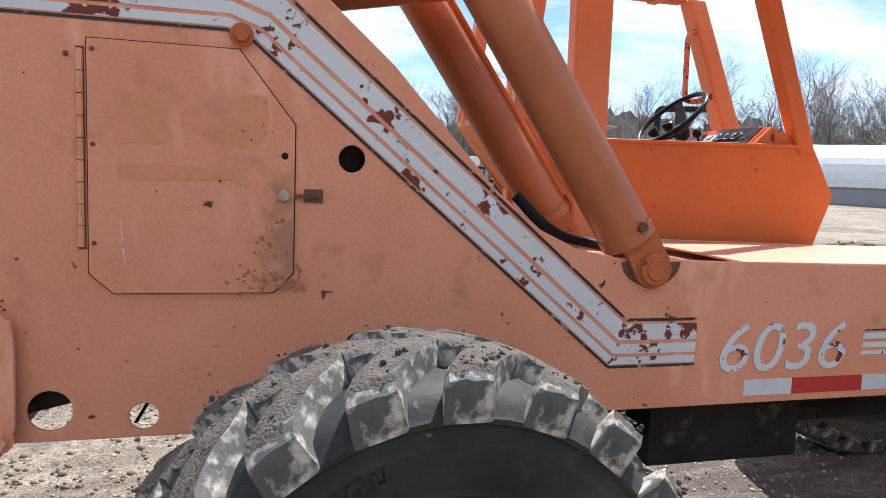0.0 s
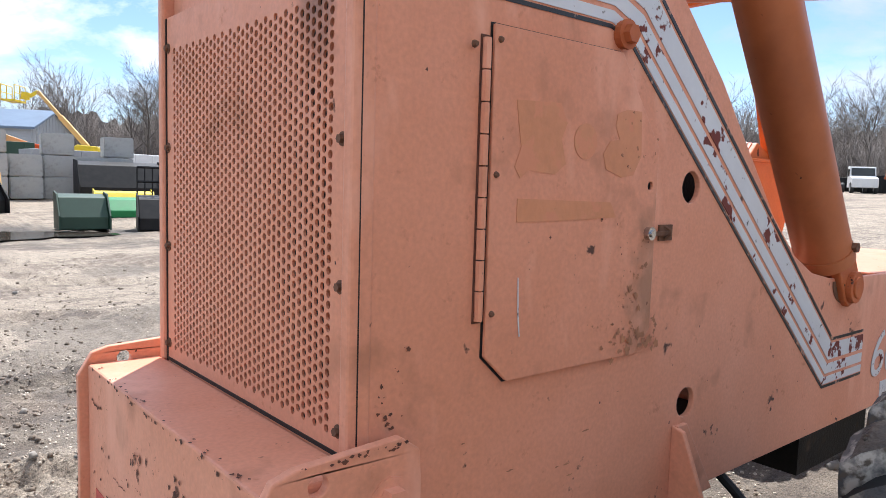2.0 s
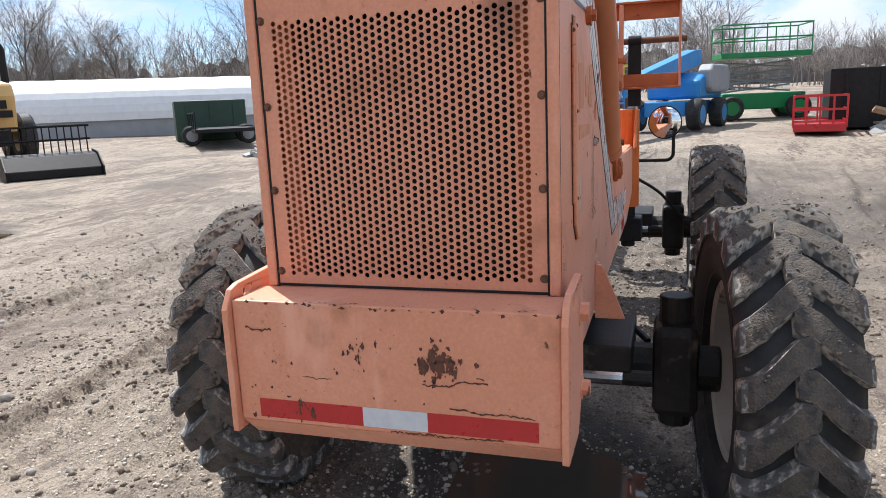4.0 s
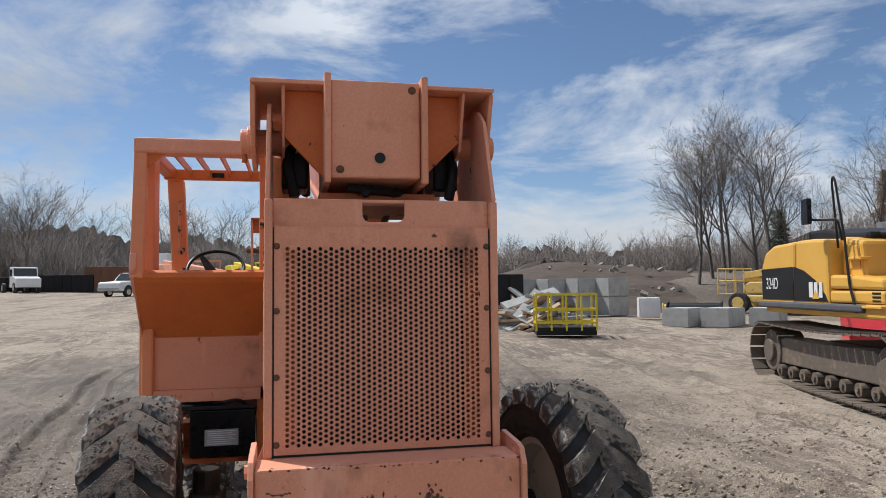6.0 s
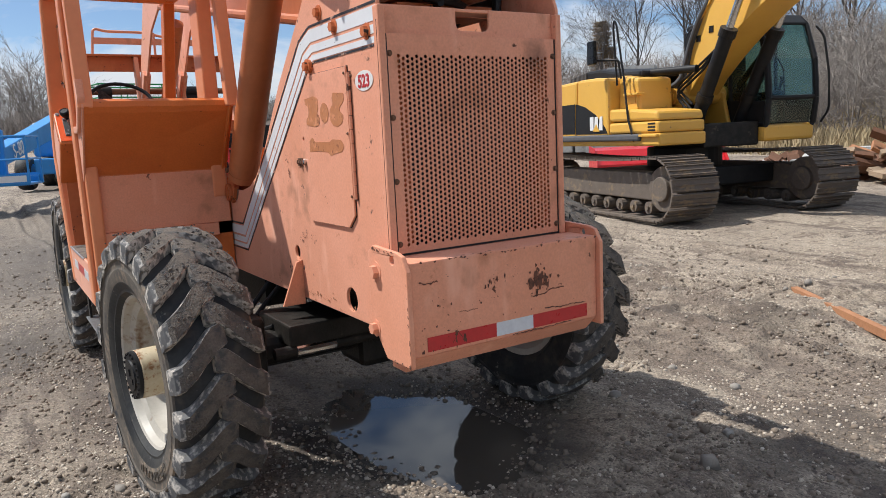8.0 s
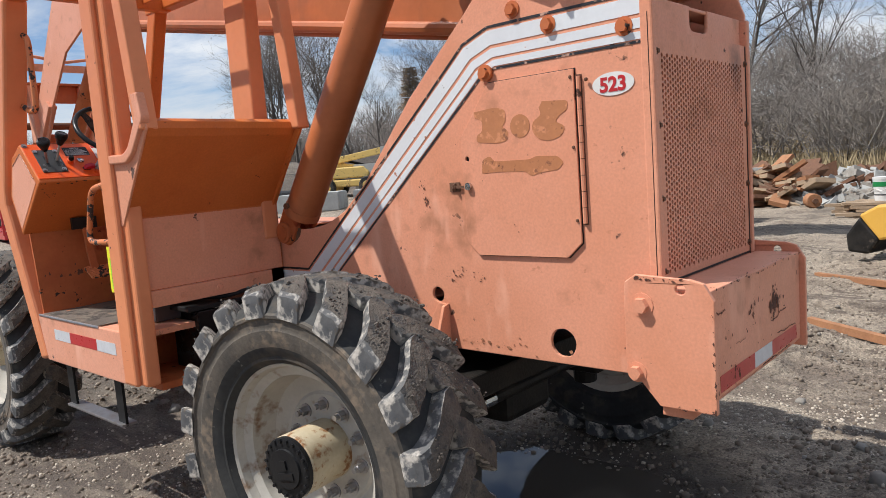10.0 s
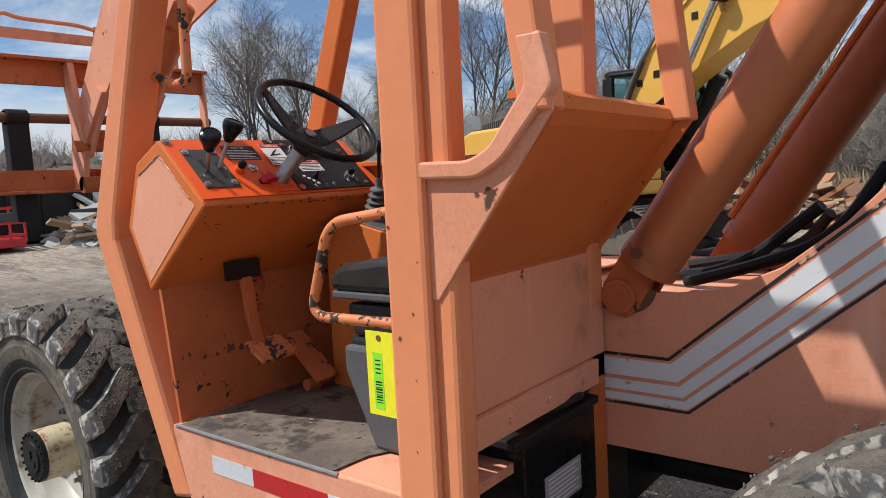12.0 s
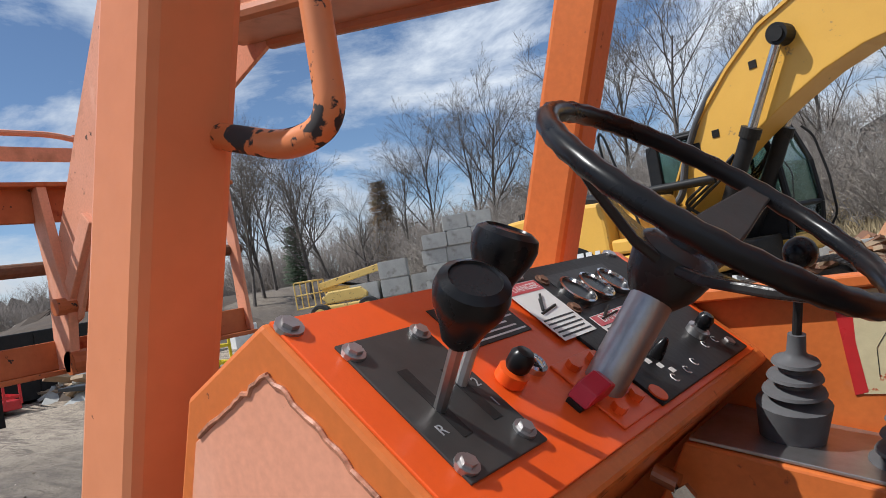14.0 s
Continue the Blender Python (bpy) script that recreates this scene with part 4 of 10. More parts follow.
words("6036", 0.205, Matrix.Translation((1.28, 0, 0.925)) @ turn_l @ Matrix.Diagonal((1.12, 1, 1, 1)), "white_stripe", tele, "model_number", shear=0.2, bold=0.0, label="weathered white model number on the side")
bm = bm_new()
prism(bm, [(-0.925 + 0.072 * math.cos(a), 1.735 + 0.036 * math.sin(a)) for a in np.linspace(0, 2 * math.pi, 32, endpoint=False)], "y", 0.4112, 0.4124)
sticker = part("lot_sticker", bm, "label_white", tele, "white oval sticker with a red number")
words("523", 0.062, Matrix.Translation((-0.925, 0.0006, 1.713)) @ turn_l, "red_decal", sticker, "sticker_number", bold=0.002, depth=0.0006)
for x0, x1, mat in ((1.13, 1.315, "white_decal"), (1.315, 1.60, "red_decal"), (1.60, 1.78, "white_decal")):
    bm = bm_new()
    box(bm, x0, x1, -0.4122, -0.4105, 0.835, 0.888)
    part("reflector_tape", bm, mat, tele)
for side in (-1, 1):
    bm = bm_new()
    prism(bm, [(-0.17, 0.99), (-0.13, 0.99), (0.0, 0.80), (-0.17, 0.80)], "y", side * 0.412, side * 0.425)
    prism(bm, [(side * 0.41, 0.99), (side * 0.44, 0.98), (side * 0.52, 0.78), (side * 0.41, 0.78)], "x", -0.175, -0.16)
    part("gusset", bm, "orange", tele, bevel=0.003)

# Main frame ahead of the slope: deck, floor and nose.
bm = bm_new()
box(bm, 0.45, 2.60, -0.394, 0.394, 1.205, 1.232)
box(bm, 2.58, 2.60, -0.394, 0.394, 0.86, 1.21)
box(bm, 0.5, 2.6, -0.394, 0.394, 0.84, 0.855)
part("deck", bm, "orange", tele, "orange deck plate of the frame", bevel=0.004)
bm = bm_new()
box(bm, 1.15, 1.75, -0.40, 0.30, 1.255, 1.263)
box(bm, 1.75, 2.5, -0.40, 0.30, 1.25, 1.258)
part("deck_cover", bm, "orange", tele, bevel=0.002)

# Axles and dark running gear.
for ax in (-0.09, 3.02):
    bm = bm_new()
    rod(bm, (ax, -0.86, 0.58), (ax, 0.86, 0.58), 0.085, n=16)
    axle = part("axle", bm, "greasy", tele, "greasy black steering axle", bevel=0.01)
    bm = bm_new()
    box(bm, ax - 0.15, ax + 0.15, -0.17, 0.17, 0.42, 0.80)
    part("differential", bm, "greasy", axle, bevel=0.04)
    bm = bm_new()
    box(bm, ax - 0.22, ax + 0.2, -0.55, 0.55, 0.62, 0.72)
    part("axle_beam", bm, "greasy", axle, bevel=0.01)
    bm = bm_new()
    rod(bm, (ax - 0.2, -0.62, 0.60), (ax - 0.2, 0.62, 0.60), 0.028, n=12)
    part("tie_rod", bm, "greasy", axle)
    for s in (-1, 1):
        bm = bm_new()
        box(bm, ax - 0.12, ax + 0.12, s * 0.62, s * 0.78, 0.42, 0.76)
        part("knuckle", bm, "greasy", axle, bevel=0.03)
        bm = bm_new()
        rod(bm, (ax, s * 0.70, 0.36), (ax, s * 0.70, 0.86), 0.06, n=12)
        part("king_pin", bm, "greasy", axle, bevel=0.005)
    for s in (-1, 1):
        bm = bm_new()
        rod(bm, (ax - 0.2, s * 0.33, 0.60), (ax - 0.2, s * 0.52, 0.60), 0.03, n=12)
        part("steering_rod", bm, "chrome", tele)
bm = bm_new()
rod(bm, (0.1, 0.0, 0.62), (2.9, 0.0, 0.62), 0.05, n=12)
box(bm, 0.9, 1.5, -0.25, 0.25, 0.55, 0.83)
part("drive_shaft", bm, "greasy", tele)
for k, (pts) in enumerate(([(0.25, 0.36, 0.82), (0.3, 0.5, 0.66), (0.12, 0.62, 0.60), (-0.1, 0.55, 0.68)], [(0.4, 0.36, 0.83), (0.42, 0.55, 0.60), (0.2, 0.66, 0.55), (-0.02, 0.58, 0.66)], [(0.1, -0.36, 0.82), (0.12, -0.48, 0.72), (-0.05, -0.6, 0.66)])):
    bm = bm_new()
    tube(bm, rounded(pts, 0.12), 0.013, 8)
    part("hose", bm, "black", tele)


# Wheels: ribbed muddy tyres on cream rims.
def tyre_mesh(sunlit_dusty):
    R, W = 0.545, 0.175
    bm = bm_new()
    prof = []
    for r, w in ((0.325, 0.115), (0.34, 0.14), (0.352, 0.150), (0.355, 0.155), (0.362, 0.155), (0.366, 0.155), (0.40, 0.172), (0.455, 0.176), (0.462, 0.173), (0.468, 0.173), (0.49, 0.174), (0.496, 0.180), (0.506, 0.180), (0.512, 0.172), (0.528, 0.160), (0.548, 0.132), (0.557, 0.09), (0.559, 0.0)):
        prof.append((r, w))
    prof = prof + [(r, -w) for r, w in prof[-2::-1]]
    lathe(bm, prof, Matrix(), 64, closed=True)
    me = bpy.data.meshes.new("tyre")
    bmesh.ops.recalc_face_normals(bm, faces=bm.faces)
    bm.to_mesh(me)
    bm.free()
    me.materials.append(M["tyre"])
    me.materials.append(M["sunlit_sidewall_dust"])
    # Sun and shade are partly coloured in: tan dust only on the sunlit side.
    for f in me.polygons:
        d = math.hypot(f.center.x, f.center.y)
        f.material_index = 1 if sunlit_dusty and 0.40 < d < 0.512 else 0
    me.shade_smooth()
    me.set_sharp_from_angle(angle=radians(25))
    return me


def lug_mesh(seed):
    """One angled tread bar from the shoulder to past the middle, with a knee, its top rough with caked mud."""
    rr = random.Random(seed)
    bm = bm_new()
    key = [(0.184, -0.004, 0.038, 0.548, 0.500), (0.180, 0.0, 0.041, 0.574, 0.503), (0.15, 0.012, 0.042, 0.595, 0.525), (0.10, 0.052, 0.043, 0.602, 0.55), (0.055, 0.098, 0.043, 0.606, 0.55), (0.02, 0.130, 0.042, 0.607, 0.55), (-0.012, 0.142, 0.040, 0.606, 0.55), (-0.030, 0.140, 0.030, 0.600, 0.55)]
    rows = []
    for k in range(len(key) - 1):
        for f in (0.0, 0.5):
            rows.append([a * (1 - f) + b * f for a, b in zip(key[k], key[k + 1])])
    rows.append(list(key[-1]))
    rings = []
    for w, t, h, rt, rb in rows:
        row = []
        for u in (-1.22, -1.04, -0.94, -0.55, -0.18, 0.18, 0.55, 0.94, 1.04, 1.22):
            top = abs(u) < 1.0
            r = rb if abs(u) > 1.1 else (rt - 0.012 if abs(u) > 1.0 else rt)
            if top:
                r += rr.uniform(-0.003, 0.003)
            a = (t + 1.12 * h * u + rr.uniform(-0.002, 0.002)) / 0.585
            ww = w + (rr.uniform(-0.0015, 0.0015) if top else 0)
            row.append(bm.verts.new((r * math.cos(a), r * math.sin(a), ww)))
        rings.append(row)
    for a, b in zip(rings, rings[1:]):
        for i in range(9):
            bm.faces.new((a[i], a[i + 1], b[i + 1], b[i]))
    bm.faces.new(rings[0])
    bm.faces.new(rings[-1][::-1])
    me = bpy.data.meshes.new("tread_bar")
    bmesh.ops.recalc_face_normals(bm, faces=bm.faces)
    for f in bm.faces:
        c = f.calc_center_median()
        f.material_index = 1 if math.hypot(c.x, c.y) > 0.588 and f.normal.dot(Vector((c.x, c.y, 0)).normalized()) > 0.55 else 0
        f.smooth = f.material_index == 1
    bm.to_mesh(me)
    bm.free()
    me.materials.append(M["shoulder"])
    me.materials.append(M["mud_tread"])
    me.set_sharp_from_angle(angle=radians(30))
    return me


def rim_meshes():
    bm = bm_new()
    prof = [(0.345, 0.125), (0.335, 0.135), (0.325, 0.128), (0.315, 0.10), (0.285, 0.085), (0.278, 0.02), (0.265, -0.005), (0.20, -0.02), (0.19, -0.012), (0.10, -0.012), (0.0, -0.012)]
    lathe(bm, prof[:-1] + [(0.02, -0.012), (0.02, -0.03), (0.27, -0.04), (0.30, -0.12), (0.34, -0.13)], Matrix(), 56, closed=True)
    a = bpy.data.meshes.new("rim")
    bmesh.ops.recalc_face_normals(bm, faces=bm.faces)
    bm.to_mesh(a)
    bm.free()
    bm = bm_new()
    lathe(bm, [(0.105, -0.02), (0.105, 0.16), (0.098, 0.168)], Matrix(), 36)
    h = bpy.data.meshes.new("hub")
    bm.to_mesh(h)
    bm.free()
    bm = bm_new()
    lathe(bm, [(0.103, 0.166), (0.103, 0.182), (0.09, 0.186), (0.068, 0.186), (0.066, 0.193), (0.0, 0.193)], Matrix(), 36)
    box(bm, -0.012, 0.012, -0.03, 0.0, 0.19, 0.199)
    box(bm, -0.035, 0.035, 0.012, 0.034, 0.19, 0.197)
    for i in range(20):
        t = 2 * math.pi * i / 20
        hexbolt(bm, (0.094 * math.cos(t), 0.094 * math.sin(t), 0.184), (0, 0, 1), 0.0065, 0.008, False)
    c = bpy.data.meshes.new("hub_cap")
    bm.to_mesh(c)
    bm.free()
    bm = bm_new()
    hexbolt(bm, (0, 0, -0.01), (0, 0, 1), 0.017, 0.028)
    rod(bm, (0, 0, -0.012), (0, 0, 0.034), 0.010, n=8)
    n = bpy.data.meshes.new("wheel_nut")
    bm.to_mesh(n)
    bm.free()
    for me, mat in ((a, "rim"), (h, "hub_paint"), (c, "black"), (n, "steel")):
        me.materials.append(M[mat])
        if me is not n:
            me.shade_smooth()
            me.set_sharp_from_angle(angle=radians(30))
    return a, h, c, n


def caked_mud_mesh(n, seed, way):
    """Crumbs of dried mud stuck on the tops of the tread bars."""
    r = random.Random(seed)
    bm = bm_new()
    for i in range(n):
        for half in (0, 1):
            for k in range(r.choice((14, 30, 46))):
                f = r.random()
                w = 0.165 - 0.185 * f
                t = 0.005 + 0.135 * min(1, f * 1.1) + r.uniform(-0.032, 0.032)
                a = (t / 0.585 + 2 * math.pi * (i + 0.5 * half) / n * (1 if way > 0 else -1)) * 1.0
                rad = 0.603 + r.uniform(-0.004, 0.004)
                c = Vector((rad * math.cos(a), rad * math.sin(a) * way, w * (1 if half == 0 else -1)))
                if way < 0:
                    a2 = -(t / 0.585) + 2 * math.pi * (i + 0.5 * half) / n
                    c = Vector((rad * math.cos(a2), rad * math.sin(a2), c.z))
                s = r.choice((0.002, 0.003, 0.004, 0.006)) * r.uniform(0.7, 1.3)
                bmesh.ops.create_icosphere(bm, subdivisions=1, radius=s, matrix=Matrix.Translation(c) @ Euler((r.uniform(0, 6), r.uniform(0, 6), 0)).to_matrix().to_4x4() @ Matrix.Diagonal((1, r.uniform(0.6, 1.4), r.uniform(0.5, 1.0), 1)))
    me = bpy.data.meshes.new("caked_mud")
    bm.to_mesh(me)
    bm.free()
    me.materials.append(M["mud_tread"])
    return me


mud_me = {1: caked_mud_mesh(20, 5, 1), -1: caked_mud_mesh(20, 6, -1)}
tyre_me, lug_me = {1: tyre_mesh(True), -1: tyre_mesh(False)}, [lug_mesh(40 + k) for k in range(5)]
rim_me, hub_me, cap_me, nut_me = rim_meshes()


def child(name, me, parent, m=None):
    ob = new(name, me)
    ob.parent = parent
    if m is not None:
        ob.matrix_basis = m
    return ob


def wheel(x, y, z, steer, spin):
    """A wheel whose hub looks away from the machine."""
    out = 1 if y > 0 else -1
    m = Matrix.Translation((x, y, z)) @ Matrix.Rotation(radians(steer), 4, "Z") @ Matrix.Rotation(radians(-90 * out), 4, "X") @ Matrix.Rotation(radians(spin), 4, "Z")
    w = child("wheel", rim_me, tele, m)
    tagged(w, "cream steel wheel with a muddy lugged tyre")
    t = child("tyre", tyre_me[out], w)
    tagged(t, "worn black tyre caked with dry mud")
    n = 20
    way = Matrix() if out > 0 else Matrix.Diagonal((1, -1, 1, 1))
    flip = Matrix.Diagonal((1, 1, -1, 1))
    for i in range(n):
        a = 2 * math.pi * i / n
        child("tread_bar", lug_me[(i * 3) % 5], w, Matrix.Rotation(a, 4, "Z") @ way)
        child("tread_bar", lug_me[(i * 3 + 2) % 5], w, Matrix.Rotation(a + math.pi / n, 4, "Z") @ way @ flip)
    bm = bm_new()
    for i in range(9):
        a = 1.3 + 0.105 * i
        for da, r0, r1 in ((-0.028, 0.415, 0.448), (0.02, 0.415, 0.448), (-0.004, 0.437 if i % 2 else 0.415, 0.448 if i % 2 else 0.424)):
            wd = 0.007 if abs(da) > 0.01 else 0.022
            q = [(r0, a + da - wd), (r1, a + da - wd), (r1, a + da + wd), (r0, a + da + wd)]
            v0 = [bm.verts.new((r * math.cos(t_), r * math.sin(t_), 0.1745 if r < 0.43 else 0.1765)) for r, t_ in q]
            v1 = [bm.verts.new((r * math.cos(t_), r * math.sin(t_), 0.1785 if r < 0.43 else 0.181)) for r, t_ in q]
            bm.faces.new(v1)
            for k in range(4):
                bm.faces.new((v0[k], v0[(k + 1) % 4], v1[(k + 1) % 4], v1[k]))
    part("sidewall_mark", bm, "sunlit_sidewall_dust" if out > 0 else "tyre", t, "raised marks on the sidewall")["kind"] = "stuff"
    tagged(child("caked_mud", mud_me[out], w), "crumbs of dried mud on the tread", kind="stuff")
    child("hub", hub_me, w)
    tagged(child("hub_cap", cap_me, w), "greasy black hub cap with a ring of bolts")
    for i in range(10):
        a = 2 * math.pi * i / 10 + 0.2
        child("wheel_nut", nut_me, w, Matrix.Translation((0.155 * math.cos(a), 0.155 * math.sin(a), 0)))
    return w


STEER = 6.0
wheel(-0.09, 1.0, 0.585, STEER, 10)
wheel(-0.09, -1.0, 0.585, STEER, 33)
wheel(3.02, 1.0, 0.60, 0.0, 5)
wheel(3.02, -1.0, 0.60, 0.0, 21)


# Scars and grime on the paint.
def scars(name, label, o, u, v, n, count, su, sv, mat, parent, seed, size, long=1.0, cluster=True):
    """Small ragged patches strewn over a flat face: centre, two directions and the way out of it."""
    r = random.Random(seed)
    o, u, v, n = Vector(o), Vector(u), Vector(v), Vector(n)
    bm = bm_new()
    for i in range(count):
        a, b = (r.gauss(0, su), r.gauss(0, sv)) if cluster else (r.uniform(-su, su), r.uniform(-sv, sv))
        w = size * r.uniform(0.25, 1.0) ** 2
        h = w * r.uniform(0.6, 1.3) * long
        c = o + u * a + v * b + n * (0.0010 + 0.00002 * i)
        bm.faces.new([bm.verts.new(c + u * (w * math.cos(t) * r.uniform(0.3, 1.35)) + v * (h * math.sin(t) * r.uniform(0.3, 1.35))) for t in np.linspace(0, 2 * math.pi, 11, endpoint=False)])
    ob = part(name, bm, mat, parent, label)
    ob["kind"] = "stuff"
    return ob


Y, Z, X = (0, 1, 0), (0, 0, 1), (1, 0, 0)
scars("rust_scar", "dark rust scars", (-1.2155, -0.135, 0.965), Y, Z, (-1, 0, 0), 60, 0.034, 0.022, "scar", counter, 1, 0.0085, 1.5)
scars("rust_scar", "", (-1.2155, 0.15, 0.93), Y, Z, (-1, 0, 0), 12, 0.03, 0.012, "scar", counter, 2, 0.004, 1.2)
scars("rust_scar", "", (-1.2155, 0.28, 0.98), Y, Z, (-1, 0, 0), 7, 0.06, 0.05, "scar", counter, 3, 0.006)
scars("rust_scar", "", (-1.2155, 0.0, 1.094), Y, Z, (-1, 0, 0), 46, 0.43, 0.006, "scar", counter, 4, 0.008, 0.6, False)
scars("rust_scar", "", (-1.205, 0.0, 1.1005), Y, (-1, 0, 0), Z, 34, 0.43, 0.008, "scar", counter, 5, 0.008, 0.6, False)
scars("rust_scar", "", (-1.2155, 0.0, 0.85), Y, Z, (-1, 0, 0), 14, 0.40, 0.02, "scar", counter, 6, 0.006, 1.0, False)
scars("rust_scar", "", (-1.2155, 0.30, 0.80), Y, Z, (-1, 0, 0), 16, 0.10, 0.03, "scar", counter, 16, 0.008, 2.0, False)
for side in (-1, 1):
    scars("rust_scar", "", (-1.08, side * 0.4555, 1.133), X, Z, (0, side, 0), 26, 0.10, 0.006, "scar", counter, 7 + side, 0.007, 0.7, False)
    scars("rust_scar", "", (-1.231, side * 0.4555, 0.9), X, Z, (0, side, 0), 22, 0.004, 0.16, "scar", counter, 10 + side, 0.004, 2.5, False)
    scars("rust_scar", "", (-1.16, side * 0.4555, 0.742), X, Z, (0, side, 0), 14, 0.08, 0.006, "scar", counter, 13 + side, 0.007, 0.6, False)
    scars("paint_speck", "", (-0.5, side * 0.4205, 1.45), X, Z, (0, side, 0), 18, 0.22, 0.2, "scar", tele, 50 + side, 0.0035, 1.2, False)
scars("grime_patch", "brown grime", (-0.355, -0.4205, 1.225), X, Z, (0, -1, 0), 60, 0.045, 0.018, "grime", tele, 20, 0.012)
scars("grime_patch", "", (-0.37, -0.4205, 1.36), X, Z, (0, -1, 0), 44, 0.035, 0.05, "grime", tele, 21, 0.008)
scars("grime_patch", "", (-0.36, -0.4205, 1.62), X, Z, (0, -1, 0), 18, 0.035, 0.04, "grime", tele, 22, 0.006)
scars("grime_patch", "", (-0.50, -0.4205, 1.27), X, Z, (0, -1, 0), 9, 0.03, 0.012, "grime", tele, 23, 0.007)
scars("rust_scar", "", (-0.25, 0.411, 1.10), X, Z, (0, 1, 0), 44, 0.07, 0.014, "scar", tele, 30, 0.0055)
scars("rust_scar", "", (-0.09, 0.411, 1.42), X, Z, (0, 1, 0), 22, 0.012, 0.05, "scar", tele, 31, 0.005, 1.8)
scars("grime_patch", "", (-0.3, 0.411, 0.845), X, Z, (0, 1, 0), 60, 0.22, 0.012, "grime", tele, 32, 0.009, 0.8)
def gouge(pts, width, seed):
    """A dark wandering scratch with a ragged edge along a line on the counterweight's rear face."""
    r = random.Random(seed)
    line = []
    for (ya, za), (yb, zb) in zip(pts, pts[1:]):
        k = max(3, int(math.hypot(yb - ya, zb - za) / 0.006))
        line += [(ya + (yb - ya) * q / k, za + (zb - za) * q / k + r.uniform(-0.0025, 0.0025)) for q in range(k)]
    bm = bm_new()
    lo = [bm.verts.new((-1.2166, y, z - width * r.uniform(0.15, 1.0))) for y, z in line]
    hi = [bm.verts.new((-1.2166, y, z + width * r.uniform(0.15, 1.0))) for y, z in line]
    for q in range(len(line) - 1):
        bm.faces.new((lo[q], lo[q + 1], hi[q + 1], hi[q]))
    part("scratch", bm, "scar", counter, "dark rusty scratch")


gouge([(0.399, 1.030), (0.37, 1.021), (0.316, 1.025)], 0.0045, 1)
gouge([(-0.091, 0.902), (-0.16, 0.905), (-0.20, 0.92), (-0.265, 0.917)], 0.003, 2)
gouge([(-0.23, 0.932), (-0.255, 0.926)], 0.003, 3)
gouge([(-0.159, 0.849), (-0.25, 0.838), (-0.30, 0.842), (-0.378, 0.836)], 0.0032, 4)
gouge([(0.24, 0.90), (0.19, 0.897), (0.15, 0.902)], 0.0015, 5)
gouge([(0.27, 0.79), (0.245, 0.83), (0.225, 0.80)], 0.004, 6)
gouge([(0.0, 0.772), (-0.15, 0.771), (-0.30, 0.774)], 0.0035, 7)
scars("rust_scar", "", (-1.2155, -0.135, 0.962), Y, Z, (-1, 0, 0), 60, 0.03, 0.018, "rust_patch", counter, 8, 0.011, 1.6)
scars("rust_scar", "", (-1.2155, 0.085, 0.985), Y, Z, (-1, 0, 0), 22, 0.014, 0.028, "scar", counter, 9, 0.006, 2.4)
scars("rust_scar", "", (-1.2155, 0.0, 1.0), Y, Z, (-1, 0, 0), 8, 0.02, 0.014, "scar", counter, 40, 0.005, 2.6)
scars("scratch", "", (-0.55, -0.411, 1.02), X, Z, (0, -1, 0), 14, 0.5, 0.12, "grime", tele, 62, 0.012, 0.2, False)
# Dark gaps between the sheets.
for side in (-1, 1):
    bm = bm_new()
    prism(bm, [(-1.0475, 1.13), (-1.045, 1.13), (-1.046, 1.55), (-1.0455, 1.93), (-1.048, 1.93)], "y", min(side * 0.4125, side * 0.4137), max(side * 0.4125, side * 0.4137))
    part("panel_seam", bm, "label_black", tele)
bm = bm_new()
box(bm, -1.0535, -1.0, -0.382, 0.382, 1.101, 1.1085)
part("grille_gap", bm, "label_black", tele)
scars("rust_scar", "", (-0.975, -0.411, 1.15), X, Z, (0, -1, 0), 20, 0.02, 0.05, "scar", tele, 63, 0.006)
# Short stripe stubs ahead of the model number.
for side in (-1, 1):
    for z0, z1, mat in ((1.040, 1.045, "black_decal"), (1.012, 1.032, "white_stripe"), (0.982, 1.000, "white_stripe"), (0.958, 0.970, "white_stripe")):
        bm = bm_new()
        prism(bm, [(1.585 + 0.03 * (z0 - 0.95), z0), (1.76, z0), (1.765, z1), (1.59 + 0.03 * (z1 - 0.95), z1)], "y", side * 0.4105, side * 0.4118)
        part("stripe_stub", bm, mat, tele)

# ---- boom, lift cylinders and carriage ----
def under(x):
    """The height of the boom's underside, which rises to the front."""
    return 2.10 + 0.19 * (x - 0.05)


# The boom and its rails take the browner paint: underside shade put into colour.
bm = bm_new()
prism(bm, [(-0.55, under(-0.55)), (3.45, under(3.45)), (3.45, under(3.45) + 0.36), (-0.55, under(-0.55) + 0.36)], "y", -0.155, 0.165)
boom = part("boom", bm, "cylinder_paint", tele, "orange telescopic boom, coloured browner for its shade", bevel=0.02)
bm = bm_new()
for y in (-0.155, 0.165):
    rod(bm, (-0.2, y, under(-0.2)), (3.3, y, under(3.3)), 0.028, n=10)
part("boom_rail", bm, "cylinder_paint", boom)
bm = bm_new()
box(bm, -0.98, -0.5, -0.145, 0.185, 2.07, 2.43)
part("boom_end_plate", bm, "orange", boom, "orange boom end plate with a round hole", bevel=0.008)
bm = bm_new()
rod(bm, (-0.983, 0.005, 2.145), (-0.978, 0.005, 2.145), 0.02, n=20)
part("boom_end_hole", bm, "label_black", boom)
